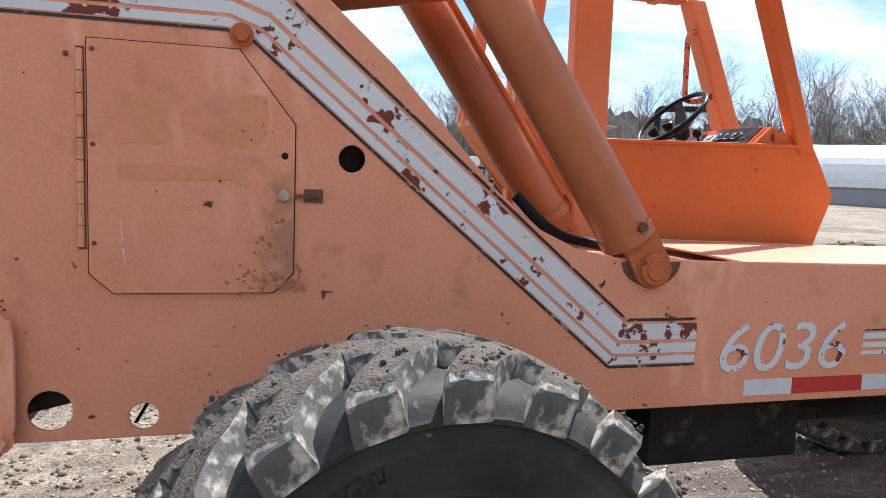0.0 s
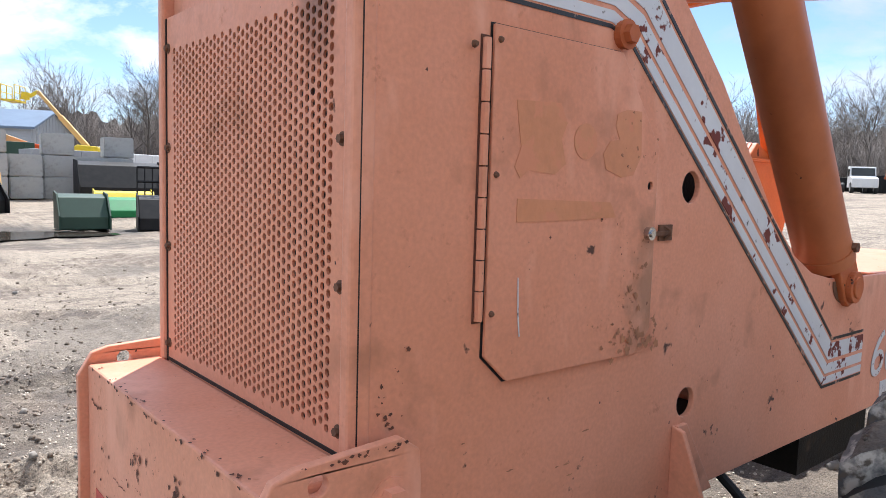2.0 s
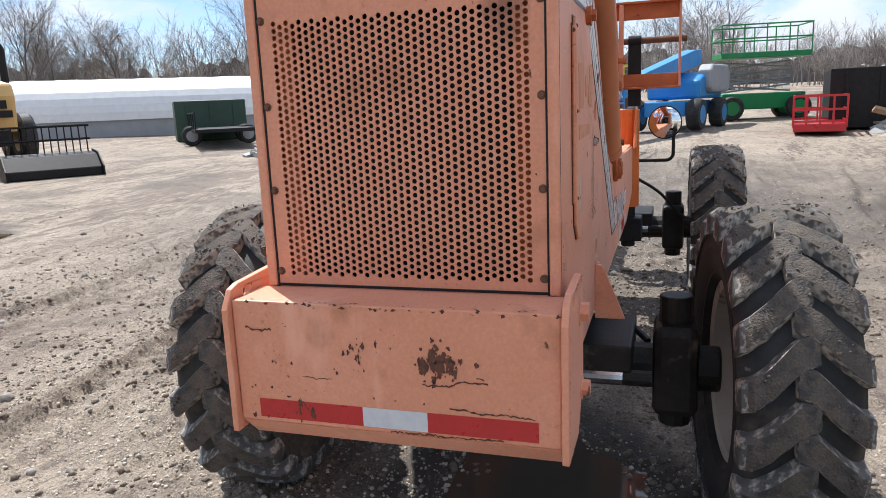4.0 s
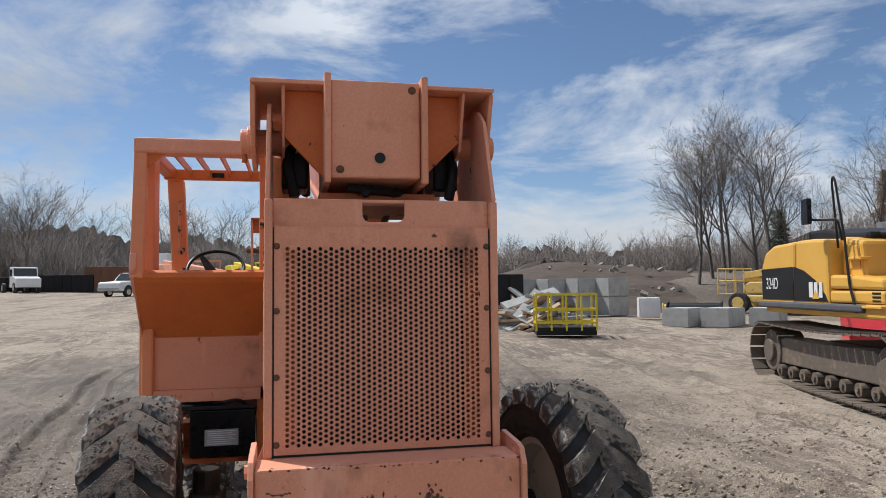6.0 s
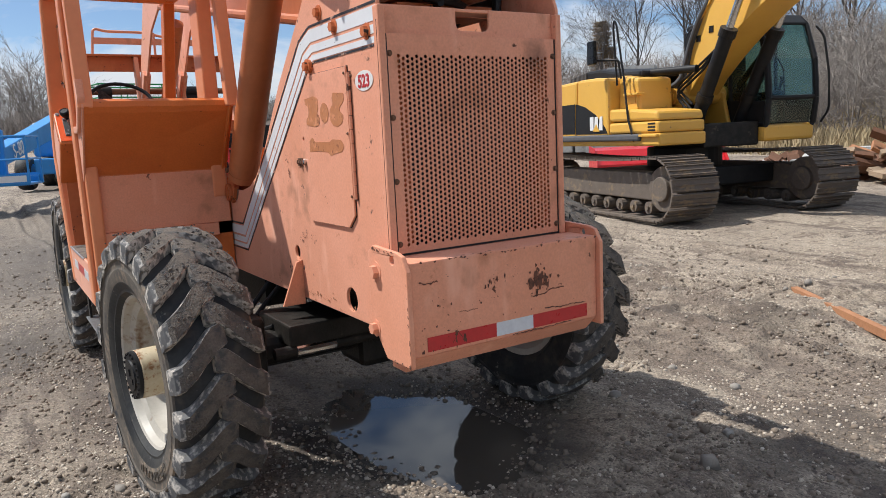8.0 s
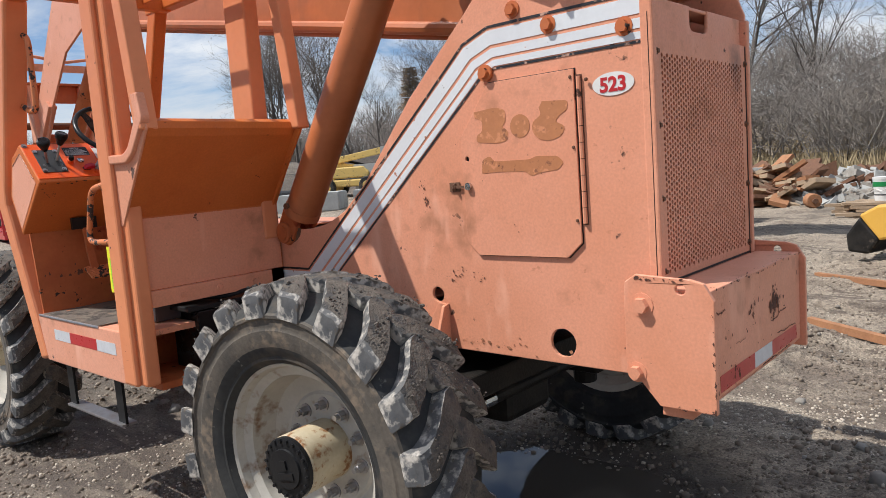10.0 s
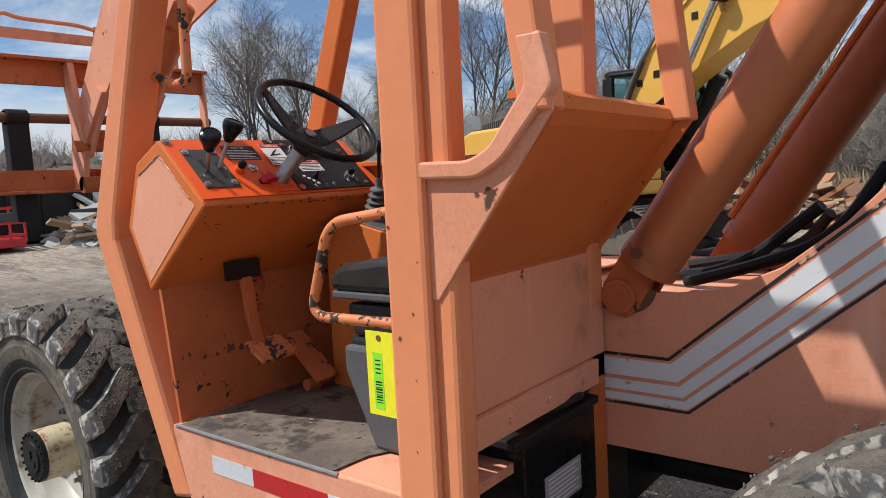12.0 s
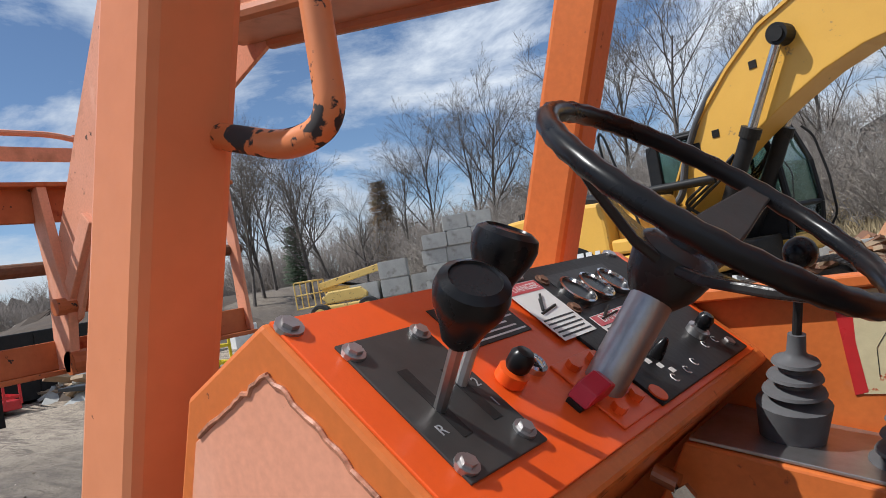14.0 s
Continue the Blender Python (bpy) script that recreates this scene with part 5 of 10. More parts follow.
for y in (-0.16, 0.195):
    bm = bm_new()
    box(bm, -1.0, -0.45, y - 0.012, y + 0.012, 2.05, 2.45)
    part("boom_flange", bm, "orange", boom, bevel=0.005)
for y, z in ((-0.115, 2.40), (0.15, 2.10)):
    bm = bm_new()
    hexbolt(bm, (-0.98, y, z), (-1, 0, 0), 0.010, 0.01)
    part("boom_bolt", bm, "rust", boom)
bm = bm_new()
box(bm, -0.95, -0.35, -0.44, 0.47, 2.415, 2.432)
bracket = part("boom_bracket", bm, "orange", boom, "wide orange pivot bracket under the boom", bevel=0.004)
cheek = [(-0.93, 2.414), (-0.40, 2.414), (-0.52, 2.20), (-0.66, 2.13), (-0.85, 2.20)]
for s, c in ((-1, -0.435), (1, 0.462)):
    for q, w in ((c, 0.009), (c - s * 0.11, 0.006)):
        bm = bm_new()
        prism(bm, cheek, "y", q - w, q + w)
        part("cheek_plate", bm, "orange", bracket, bevel=0.004)
for pts in ([(-0.335, 2.25), (-0.15, 2.07), (-0.15, 2.413), (-0.335, 2.413)], [(0.36, 2.25), (0.19, 2.07), (0.19, 2.413), (0.36, 2.413)]):
    bm = bm_new()
    prism(bm, pts, "x", -0.86, -0.845)
    part("web_plate", bm, "orange_cab", bracket, bevel=0.003)
for s, c in ((-1, -0.29), (1, 0.31)):
    bm = bm_new()
    tube(bm, rounded([(-0.80, c, 2.02), (-0.78, c + 0.03 * s, 2.16), (-0.70, c, 2.26), (-0.55, c - 0.04 * s, 2.24), (-0.42, c - 0.05 * s, 2.08)], 0.06), 0.02, 8)
    part("hose", bm, "black", bracket)
    bm = bm_new()
    box(bm, -0.74, -0.55, c - 0.05, c + 0.05, 2.06, 2.2)
    part("valve_block", bm, "greasy", bracket, bevel=0.01)
for s, c in ((-1, -0.42), (1, 0.44)):
    bm = bm_new()
    rod(bm, (-0.70, c - s * 0.16, 2.245), (-0.70, c + s * 0.075, 2.245), 0.05, n=20)
    rod(bm, (-0.70, c + s * 0.02, 2.245), (-0.70, c + s * 0.05, 2.245), 0.062, n=20)
    part("pivot_pin", bm, "orange", boom, bevel=0.004)
    bm = bm_new()
    rod(bm, (-0.70, c + s * 0.06, 2.21), (-0.70, c + s * 0.06, 2.165), 0.012, n=6)
    part("pin_bolt", bm, "orange_worn", boom)
for pts in ([(-0.9, 0.05, 2.03), (-0.6, 0.02, 2.02), (-0.3, 0.0, 1.96)], [(-0.85, -0.07, 2.04), (-0.6, -0.09, 2.03), (-0.2, -0.08, 1.92)], [(-0.9, 0.12, 2.045), (-0.85, -0.13, 2.03), (-0.5, -0.2, 1.95)]):
    bm = bm_new()
    tube(bm, rounded(pts, 0.1), 0.016, 8)
    part("hydraulic_hose", bm, "black", boom)
bm = bm_new()
box(bm, -0.86, -0.30, -0.22, 0.22, 1.985, 2.03)
part("hose_tray", bm, "orange_worn", boom)

for s in (-1, 1):
    y = s * 0.365
    lo, hi, pin = Vector((0.765, y, 1.25)), Vector((0.10, y, 2.22)), Vector((-0.10, y, 2.50))
    if s > 0:
        lo, hi, pin = Vector((0.825, y, 1.265)), Vector((0.06, y, 2.36)), Vector((-0.04, y, 2.50))
    d = (hi - lo).normalized()
    bm = bm_new()
    rod(bm, lo + d * 0.10, hi, 0.083, n=28)
    rod(bm, lo + d * 0.10, lo + d * 0.14, 0.087, n=28)
    rod(bm, hi - d * 0.05, hi, 0.088, n=28)
    cyl = part("lift_cylinder", bm, "cylinder_paint", tele, "brownish orange hydraulic lift cylinder", smooth=True)
    bm = bm_new()
    n = Vector((d.z, 0, -d.x))
    a = lo + d * 0.16 + n * 0.085
    tube(bm, [a + Vector((0, -s * 0.03, 0)), hi - d * 0.1 + n * 0.085 + Vector((0, -s * 0.03, 0))], 0.014, 8)
    part("cylinder_pipe", bm, "orange_cab", cyl)
    bm = bm_new()
    rod(bm, hi, pin, 0.045, n=20)
    part("cylinder_rod", bm, "chrome", cyl, "bright cylinder rod", smooth=True)
    bm = bm_new()
    e = lo
    for yy in (y - 0.05, y + 0.05):
        q = [e + d * 0.13 + n * 0.065, e + d * 0.13 - n * 0.05, e - n * 0.062 - d * 0.005, e - d * 0.045 - n * 0.045, e - d * 0.062, e - d * 0.045 + n * 0.045, e + n * 0.062]
        prism(bm, [(p.x, p.z) for p in q], "y", yy - 0.014, yy + 0.014)
    part("clevis", bm, "orange_worn", cyl, bevel=0.004)
    bm = bm_new()
    rod(bm, (lo.x, y - s * 0.08, lo.z), (lo.x, s * 0.452, lo.z), 0.034, n=20)
    rod(bm, (lo.x, s * 0.425, lo.z), (lo.x, s * 0.446, lo.z), 0.05, n=20)
    part("cylinder_pin", bm, "orange_worn", cyl, bevel=0.003)
    bm = bm_new()
    hexbolt(bm, lo + d * 0.14 + Vector((0, s * 0.066, 0)) + n * 0.02, (0, s, 0), 0.017, 0.03)
    part("clevis_bolt", bm, "rust", cyl)
    bm = bm_new()
    prism(bm, [(lo.x + 0.10 * math.cos(t), lo.z + 0.02 + 0.075 * math.sin(t)) for t in np.linspace(math.pi, 2 * math.pi, 16)], "y", s * 0.4112, s * 0.4124)
    part("pin_boss", bm, "rust", tele)
    bm = bm_new()
    box(bm, -0.2, 0.0, y - 0.07, y + 0.07, 2.44, 2.56)
    part("boom_lug", bm, "orange_worn", boom, bevel=0.01)
for pts in ([(0.75, 0.1, 1.26), (0.5, 0.22, 1.34), (0.3, 0.28, 1.42), (0.2, 0.2, 1.6)], [(0.9, 0.0, 1.26), (0.6, 0.12, 1.30), (0.35, 0.2, 1.50)], [(0.85, -0.2, 1.27), (0.5, -0.28, 1.33), (0.4, -0.2, 1.45)]):
    bm = bm_new()
    tube(bm, rounded(pts, 0.15), 0.018, 8)
    part("hydraulic_hose", bm, "black", tele)

# Boom head.
HEAD = [(3.3, 2.72), (3.42, 3.08), (3.78, 3.04), (4.12, 2.60), (4.42, 2.2), (4.50, 1.90), (4.44, 1.84), (4.33, 1.87), (4.08, 2.22), (3.70, 2.58)]
for y in (-0.175, 0.165):
    bm = bm_new()
    prism(bm, HEAD, "y", y, y + 0.018)
    part("head_plate", bm, "orange", boom, "angled orange boom head plate", bevel=0.003)
    bm = bm_new()
    prism(bm, [(4.08, 2.22), (4.13, 2.27), (4.47, 1.90), (4.44, 1.84)], "y", y - 0.02, y + 0.045)
    part("head_web", bm, "orange", boom, bevel=0.004)
bm = bm_new()
rod(bm, (3.5, 0.0, 2.62), (4.18, 0.0, 1.98), 0.06, n=18)
part("tilt_cylinder", bm, "orange_worn", boom, smooth=True)
bm = bm_new()
rod(bm, (4.18, 0.0, 1.98), (4.38, 0.0, 1.70), 0.03, n=14)
part("tilt_rod", bm, "chrome", boom)

carriage = thing("carriage", "orange fork carriage with load guard on the boom head", "fork carriage")
CX = 4.50
for z0, z1, nm in ((2.30, 2.46, "top_rail"), (1.68, 1.80, "bottom_rail")):
    bm = bm_new()
    box(bm, CX, CX + 0.03, -0.75, 0.75, z0, z1)
    box(bm, CX - 0.06, CX + 0.09, -0.75, 0.75, z1 - 0.02 if z0 > 2 else z0 - 0.02, z1 if z0 > 2 else z0)
    part(nm, bm, "orange_worn", carriage, bevel=0.004)
for y in (-0.74, -0.21, 0.20, 0.74):
    bm = bm_new()
    if abs(y) > 0.5:
        prism(bm, [(CX - 0.03, 1.68), (CX + 0.05, 1.68), (CX + 0.04, 2.46), (CX - 0.02, 2.46)], "y", y - 0.012, y + 0.012)
    else:
        prism(bm, [(CX - 0.10, 1.66), (CX + 0.03, 1.66), (CX - 0.02, 2.05), (CX + 0.04, 2.40), (CX - 0.05, 2.46), (CX - 0.12, 2.1), (CX - 0.17, 1.95)], "y", y - 0.02, y + 0.02)
    part("carriage_upright", bm, "orange", carriage, bevel=0.004)
bm = bm_new()
rod(bm, (CX + 0.05, -0.80, 2.11), (CX + 0.05, 0.80, 2.11), 0.03, n=14)
part("fork_bar", bm, "rust", carriage)
bm = bm_new()
rod(bm, (CX - 0.14, -0.26, 1.93), (CX - 0.14, 0.26, 1.93), 0.035, n=14)
rod(bm, (CX - 0.1, -0.22, 1.70), (CX - 0.1, 0.22, 1.70), 0.05, n=14)
box(bm, CX - 0.12, CX - 0.04, -0.2, 0.2, 1.93, 2.03)
part("tilt_link", bm, "orange_worn", carriage)
bm = bm_new()
tube(bm, rounded([(CX, -0.55, 2.44), (CX, -0.55, 2.70), (CX, -0.45, 2.70), (CX, -0.1, 2.64), (CX, 0.1, 2.68), (CX, 0.45, 2.68), (CX, 0.55, 2.71), (CX, 0.58, 2.44)], 0.06), 0.013, 8)
part("guard_rail", bm, "orange", carriage)
bm = bm_new()
box(bm, CX - 0.006, CX + 0.006, -0.55, 0.57, 2.56, 2.62)
part("guard_slat", bm, "orange", carriage)
for y in (0.0,):
    bm = bm_new()
    rod(bm, (CX, y, 2.44), (CX, y, 2.68), 0.012, n=8)
    part("guard_post", bm, "orange", carriage)
for y in (-0.33, 0.50):
    fork = thing("fork", "black steel pallet fork hanging on the carriage", "fork", "pallet forks")
    bm = bm_new()
    prism(bm, [(CX + 0.02, 2.15), (CX + 0.10, 2.15), (CX + 0.10, 1.56), (CX + 1.2, 1.53), (CX + 1.2, 1.51), (CX + 0.02, 1.50)], "y", y - 0.06, y + 0.06)
    rod(bm, (CX + 0.05, y - 0.06, 2.11), (CX + 0.05, y + 0.06, 2.11), 0.05, n=14)
    part("blade", bm, "black", fork, bevel=0.004)

# Mirror on its bracket at the nose.
bm = bm_new()
prism(bm, [(2.35, 1.24), (2.55, 1.50), (2.62, 1.52), (2.70, 1.48), (2.72, 0.95), (2.60, 0.93), (2.58, 1.24)], "y", -0.44, -0.425)
rod(bm, (2.64, -0.38, 0.80), (2.64, -0.38, 1.50), 0.075, n=20)
part("nose_bracket", bm, "orange_cab", tele, "orange nose bracket holding a mirror", bevel=0.004)
bm = bm_new()
tube(bm, rounded([(2.66, -0.44, 1.13), (2.66, -0.66, 1.13), (2.66, -0.69, 1.16), (2.66, -0.69, 1.32)], 0.05), 0.012, 8)
part("mirror_arm", bm, "black", tele)
mm = Matrix.Translation((2.655, -0.63, 1.40)) @ Matrix.Rotation(radians(-90), 4, "Y") @ Matrix.Rotation(radians(-8), 4, "X")
bm = bm_new()
lathe(bm, [(0.115, -0.02), (0.118, 0.0), (0.112, 0.003)], mm, 32)
mir = part("mirror", bm, "black", tele, "round convex mirror")
bm = bm_new()
lathe(bm, [(0.11, 0.004), (0.09, 0.010), (0.06, 0.015), (0.03, 0.018), (0.001, 0.0185)], mm, 32)
part("mirror_glass", bm, "mirror", mir, smooth=True)
bm = bm_new()
rod(bm, (2.64, -0.38, 0.5), (2.64, -0.38, 0.84), 0.05, n=16)
box(bm, 2.55, 2.75, -0.48, -0.28, 0.55, 0.72)
part("stabiliser", bm, "black", tele, bevel=0.01)
bm = bm_new()
tube(bm, rounded([(2.66, -0.44, 1.0), (2.7, -0.6, 0.9), (2.8, -0.75, 0.7), (2.9, -0.85, 0.66)], 0.1), 0.011, 8)
part("hose", bm, "black", tele)

# ---- open cab on the left side ----
def beam(bm, a, b, wx, wy):
    """A square section bar between two points, its section kept level."""
    va = [bm.verts.new(Vector(a) + Vector((sx * wx / 2, sy * wy / 2, 0))) for sx, sy in ((-1, -1), (1, -1), (1, 1), (-1, 1))]
    vb = [bm.verts.new(Vector(b) + Vector((sx * wx / 2, sy * wy / 2, 0))) for sx, sy in ((-1, -1), (1, -1), (1, 1), (-1, 1))]
    bm.faces.new(va[::-1])
    bm.faces.new(vb)
    for i in range(4):
        bm.faces.new((va[i], va[(i + 1) % 4], vb[(i + 1) % 4], vb[i]))


cab = bm_new()
prism(cab, [(0.855, 0.70), (1.02, 0.70), (1.005, 2.47), (0.835, 2.47)], "y", 1.10, 1.165)
prism(cab, [(0.905, 0.70), (1.02, 0.70), (1.005, 2.47), (0.895, 2.47)], "y", 1.16, 1.188)
cab = part("cab_post", cab, "orange_post", tele, "thick orange door post of the cab", bevel=0.012)
CAB = cab
bm = bm_new()
prism(bm, [(1.875, 0.71), (1.968, 0.69), (2.30, 1.505), (2.29, 1.555), (1.905, 2.47), (1.81, 2.47), (2.165, 1.555), (2.175, 1.49)], "y", 1.078, 1.19)
part("cab_post", bm, "orange_post", tele, "bent orange front post of the cab", bevel=0.015)
bm = bm_new()
prism(bm, [(0.60, 1.74), (0.665, 1.74), (0.755, 2.47), (0.685, 2.47)], "y", 1.115, 1.185)
part("cab_post", bm, "orange_post", tele, "slim orange rear post", bevel=0.008)
bm = bm_new()
prism(bm, [(0.60, 1.74), (0.665, 1.74), (0.755, 2.47), (0.685, 2.47)], "y", 0.40, 0.465)
part("cab_post", bm, "orange_post", tele, "slim orange rear post", bevel=0.008)
bm = bm_new()
prism(bm, [(0.875, 1.24), (1.04, 1.24), (1.03, 2.47), (0.865, 2.47)], "y", 0.43, 0.51)
part("cab_post", bm, "orange_post", tele, "orange inner post beside the boom", bevel=0.01)
bm = bm_new()
prism(bm, [(2.005, 1.66), (2.095, 1.66), (1.785, 2.47), (1.69, 2.47)], "y", 0.425, 0.495)
part("cab_post", bm, "orange_cab", tele, "orange front post beside the boom", bevel=0.01)

# Roof frame with slats.
roof = bm_new()
box(roof, 0.675, 0.80, 0.395, 1.188, 2.445, 2.535)
roof = part("roof_frame", roof, "orange", tele, "orange overhead guard frame", bevel=0.015)
for x0, x1, y0, y1, z0, z1 in ((1.61, 1.67, 0.45, 1.18, 2.44, 2.51), (0.78, 1.805, 1.10, 1.18, 2.45, 2.52), (0.78, 1.805, 0.43, 0.50, 2.45, 2.52)):
    bm = bm_new()
    box(bm, x0, x1, y0, y1, z0, z1)
    part("roof_beam", bm, "orange_cab", roof, bevel=0.008)
for y in (0.60, 0.74, 0.88, 1.0):
    bm = bm_new()
    box(bm, 0.79, 1.615, y - 0.005, y + 0.005, 2.465, 2.515)
    part("roof_slat", bm, "orange_cab", roof)
for y0, y1 in ((1.04, 1.12), (0.465, 0.54)):
    bm = bm_new()
    q = [(1.12, 2.45), (1.02, 2.45), (1.12, 2.36)] if y0 > 1 else [(0.465, 2.45), (0.56, 2.45), (0.465, 2.36)]
    prism(bm, q, "x", 0.70, 0.712)
    part("corner_gusset", bm, "orange_cab", roof)
bm = bm_new()
box(bm, 1.595, 1.611, 0.78, 0.86, 2.455, 2.485)
part("roof_lamp", bm, "black_gloss", roof)

# Rear wall: a rolled sill, an overhang that slopes in, and a flat lower sheet.
bm = bm_new()
outer = [(0.70, 1.785), (0.63, 1.785), (0.608, 1.772), (0.60, 1.745), (0.615, 1.715), (0.885, 1.405), (0.885, 1.03), (0.90, 1.03), (0.90, 1.41), (0.632, 1.722), (0.618, 1.745), (0.63, 1.77), (0.70, 1.77)]
prism(bm, outer, "y", 0.42, 1.160)
for v in bm.verts:
    v.co.x += 0.05 * (1.16 - v.co.y) / 0.74 * min(1.0, max(0.0, (v.co.z - 1.41) / 0.3))
part("rear_wall", bm, "orange_cab", tele, "orange rear cab wall with sloping overhang", smooth=False)
bm = bm_new()
box(bm, 0.881, 0.8848, 0.425, 1.155, 1.097, 1.398)
part("rear_sheet", bm, "orange", tele, "faded lower sheet of the rear cab wall", bevel=0.0015)
bm = bm_new()
g = [(0.60, 1.76), (0.60, 1.74), (0.885, 1.375), (0.94, 1.375), (0.94, 1.63), (0.765, 1.63), (0.70, 1.68), (0.63, 1.77)]
prism(bm, g, "y", 1.160, 1.170)
gus = part("side_gusset", bm, "orange", tele, "orange side panel with a welded rim", bevel=0.003)
inner = rounded([(0.93, 0, 1.664), (0.785, 0, 1.660), (0.735, 0, 1.682), (0.648, 0, 1.79), (0.665, 0, 1.88)], 0.02, 5)
outer = rounded([(0.93, 0, 1.628), (0.765, 0, 1.624), (0.705, 0, 1.655), (0.588, 0, 1.78), (0.612, 0, 1.88)], 0.02, 5)
bm = bm_new()
prism(bm, [(q[0], q[2]) for q in inner] + [(q[0], q[2]) for q in outer[::-1]], "y", 1.150, 1.186)
part("gusset_rim", bm, "orange", gus, bevel=0.006)
bm = bm_new()
box(bm, 0.862, 0.886, 0.50, 1.10, 1.025, 1.095)
for y in (0.60, 0.78, 0.96):
    hexbolt(bm, (0.862, y, 1.06), (-1, 0, 0), 0.011, 0.008)
part("rear_flange", bm, "orange", tele, bevel=0.003)
bm = bm_new()
box(bm, 0.885, 0.90, 0.42, 0.52, 0.62, 1.10)
part("battery_bracket", bm, "orange_cab", tele)

# Right wall of the cab, beside the boom.
bm = bm_new()
prism(bm, [(0.90, 1.235), (2.13, 1.235), (2.22, 1.47), (2.09, 1.695), (0.70, 1.68), (0.635, 1.75), (0.60, 1.74), (0.885, 1.385)], "y", 0.44, 0.452)
prism(bm, [(1.03, 1.667), (2.07, 1.686), (2.07, 1.704), (1.03, 1.684)], "y", 0.43, 0.475)
wall = part("cab_side_wall", bm, "orange_cab", tele, "orange inner cab wall", bevel=0.003)
bm = bm_new()
box(bm, 0.9, 2.05, 0.452, 0.456, 0.93, 1.26)
part("cab_lower_wall", bm, "orange_cab", tele)
bm = bm_new()
prism(bm, [(1.40, 1.525), (1.555, 1.527), (1.563, 1.60), (1.552, 1.670), (1.475, 1.672), (1.405, 1.675), (1.39, 1.61)], "y", 0.4525, 0.4537)
chart = part("load_chart", bm, "label_old", wall, "torn yellowed load chart sticker")
for i in range(4):
    for z, w in ((0.0, 0.050), (0.008, 0.038), (0.013, 0.046)):
        bm = bm_new()
        box(bm, 1.415, 1.415 + w, 0.4537, 0.4541, 1.545 + i * 0.032 + z, 1.547 + i * 0.032 + z)
        part("chart_line", bm, "label_black", chart)
for i in range(5):
    bm = bm_new()
    tube(bm, [(1.48 + 0.013 * i, 0.4538, 1.55), (1.485 + 0.011 * i, 0.4538, 1.59), (1.48 + 0.006 * i, 0.4538, 1.625)], 0.0006, 4)
    part("chart_curve", bm, "label_black", chart)
bm = bm_new()
prism(bm, [(1.549, 1.530), (1.566, 1.526), (1.572, 1.668), (1.548, 1.668), (1.553, 1.60)], "y", 0.4526, 0.4539)
part("chart_border", bm, "red_decal", chart, "faded red border of the sticker")

# Floor, front wall, step sill.
bm = bm_new()
box(bm, 0.90, 1.945, 0.457, 1.167, 0.90, 0.926)
part("cab_floor", bm, "orange", tele, "orange steel cab floor, worn bare in the middle")
bm = bm_new()
rw = random.Random(17)
worn_edge = [(1.93, 0.47), (1.905, 1.184)] + [(1.24 - 0.10 * k / 9 + rw.uniform(-0.016, 0.016), 1.184 - 0.06 * k) for k in range(10)] + [(1.12, 0.50), (1.15, 0.47)]
prism(bm, worn_edge, "z", 0.931, 0.9335)
part("bare_tread", bm, "bare_floor", tele, "floor plate worn to dirty bare steel")
bm = bm_new()
tube(bm, [(1.22, 1.184, 0.9285), (1.45, 1.185, 0.9285), (1.70, 1.185, 0.9285), (1.92, 1.184, 0.9285)], 0.0062, 8)
part("worn_lip", bm, "steel", tele, "sill edge polished by boots", smooth=True)
bm = bm_new()
prism(bm, [(1.0, 0.70), (1.88, 0.70), (1.94, 0.905), (1.94, 0.93), (1.0, 0.93)], "y", 1.168, 1.186)
sill = part("step_sill", bm, "orange", tele, "orange door sill with reflective tape", bevel=0.006)
for x0, x1, mat in ((1.066, 1.258, "white_decal"), (1.258, 1.557, "red_decal"), (1.557, 1.745, "white_decal")):
    bm = bm_new()
    box(bm, x0, x1, 1.1862, 1.1872, 0.82, 0.872)
    part("reflector_tape", bm, mat, sill)
bm = bm_new()
prism(bm, [(1.935, 0.92), (1.95, 0.92), (2.0, 1.36), (1.985, 1.36)], "y", 0.456, 1.158)
prism(bm, [(1.86, 0.70), (1.875, 0.70), (1.95, 0.93), (1.935, 0.93)], "y", 0.456, 1.16)
part("front_wall", bm, "orange_worn", tele, "scuffed orange front wall of the foot well")
for x in (1.20, 1.745):
    bm = bm_new()
    box(bm, x - 0.035, x + 0.035, 1.13, 1.142, 0.47, 0.74)
    part("step_leg", bm, "black", tele)
bm = bm_new()
box(bm, 1.165, 1.78, 1.09, 1.16, 0.47, 0.482)
part("step_tread", bm, "steel", tele, "scuffed grey step under the door", bevel=0.002)

# Battery under the rear of the cab.
bm = bm_new()
box(bm, 0.865, 1.10, 0.53, 0.90, 0.70, 0.97)
bat = part("battery", bm, "black_gloss", tele, "black battery with a printed label", bevel=0.006)
bm = bm_new()
box(bm, 0.855, 1.11, 0.52, 0.95, 0.975, 0.998)
tube(bm, rounded([(0.9, 0.58, 0.99), (0.85, 0.62, 1.03), (0.88, 0.75, 1.01), (0.95, 0.85, 1.02)], 0.05), 0.012, 6)
part("battery_top", bm, "black", bat, bevel=0.005)
bm = bm_new()
box(bm, 0.8635, 0.8645, 0.625, 0.815, 0.765, 0.86)
lab = part("battery_label", bm, "grey", bat)
bm = bm_new()
for i in range(7):
    box(bm, 0.8625, 0.8632, 0.64 + 0.02 * (i % 2), 0.80, 0.775 + 0.012 * i, 0.779 + 0.012 * i)
part("label_lines", bm, "label_white", lab)
bm = bm_new()
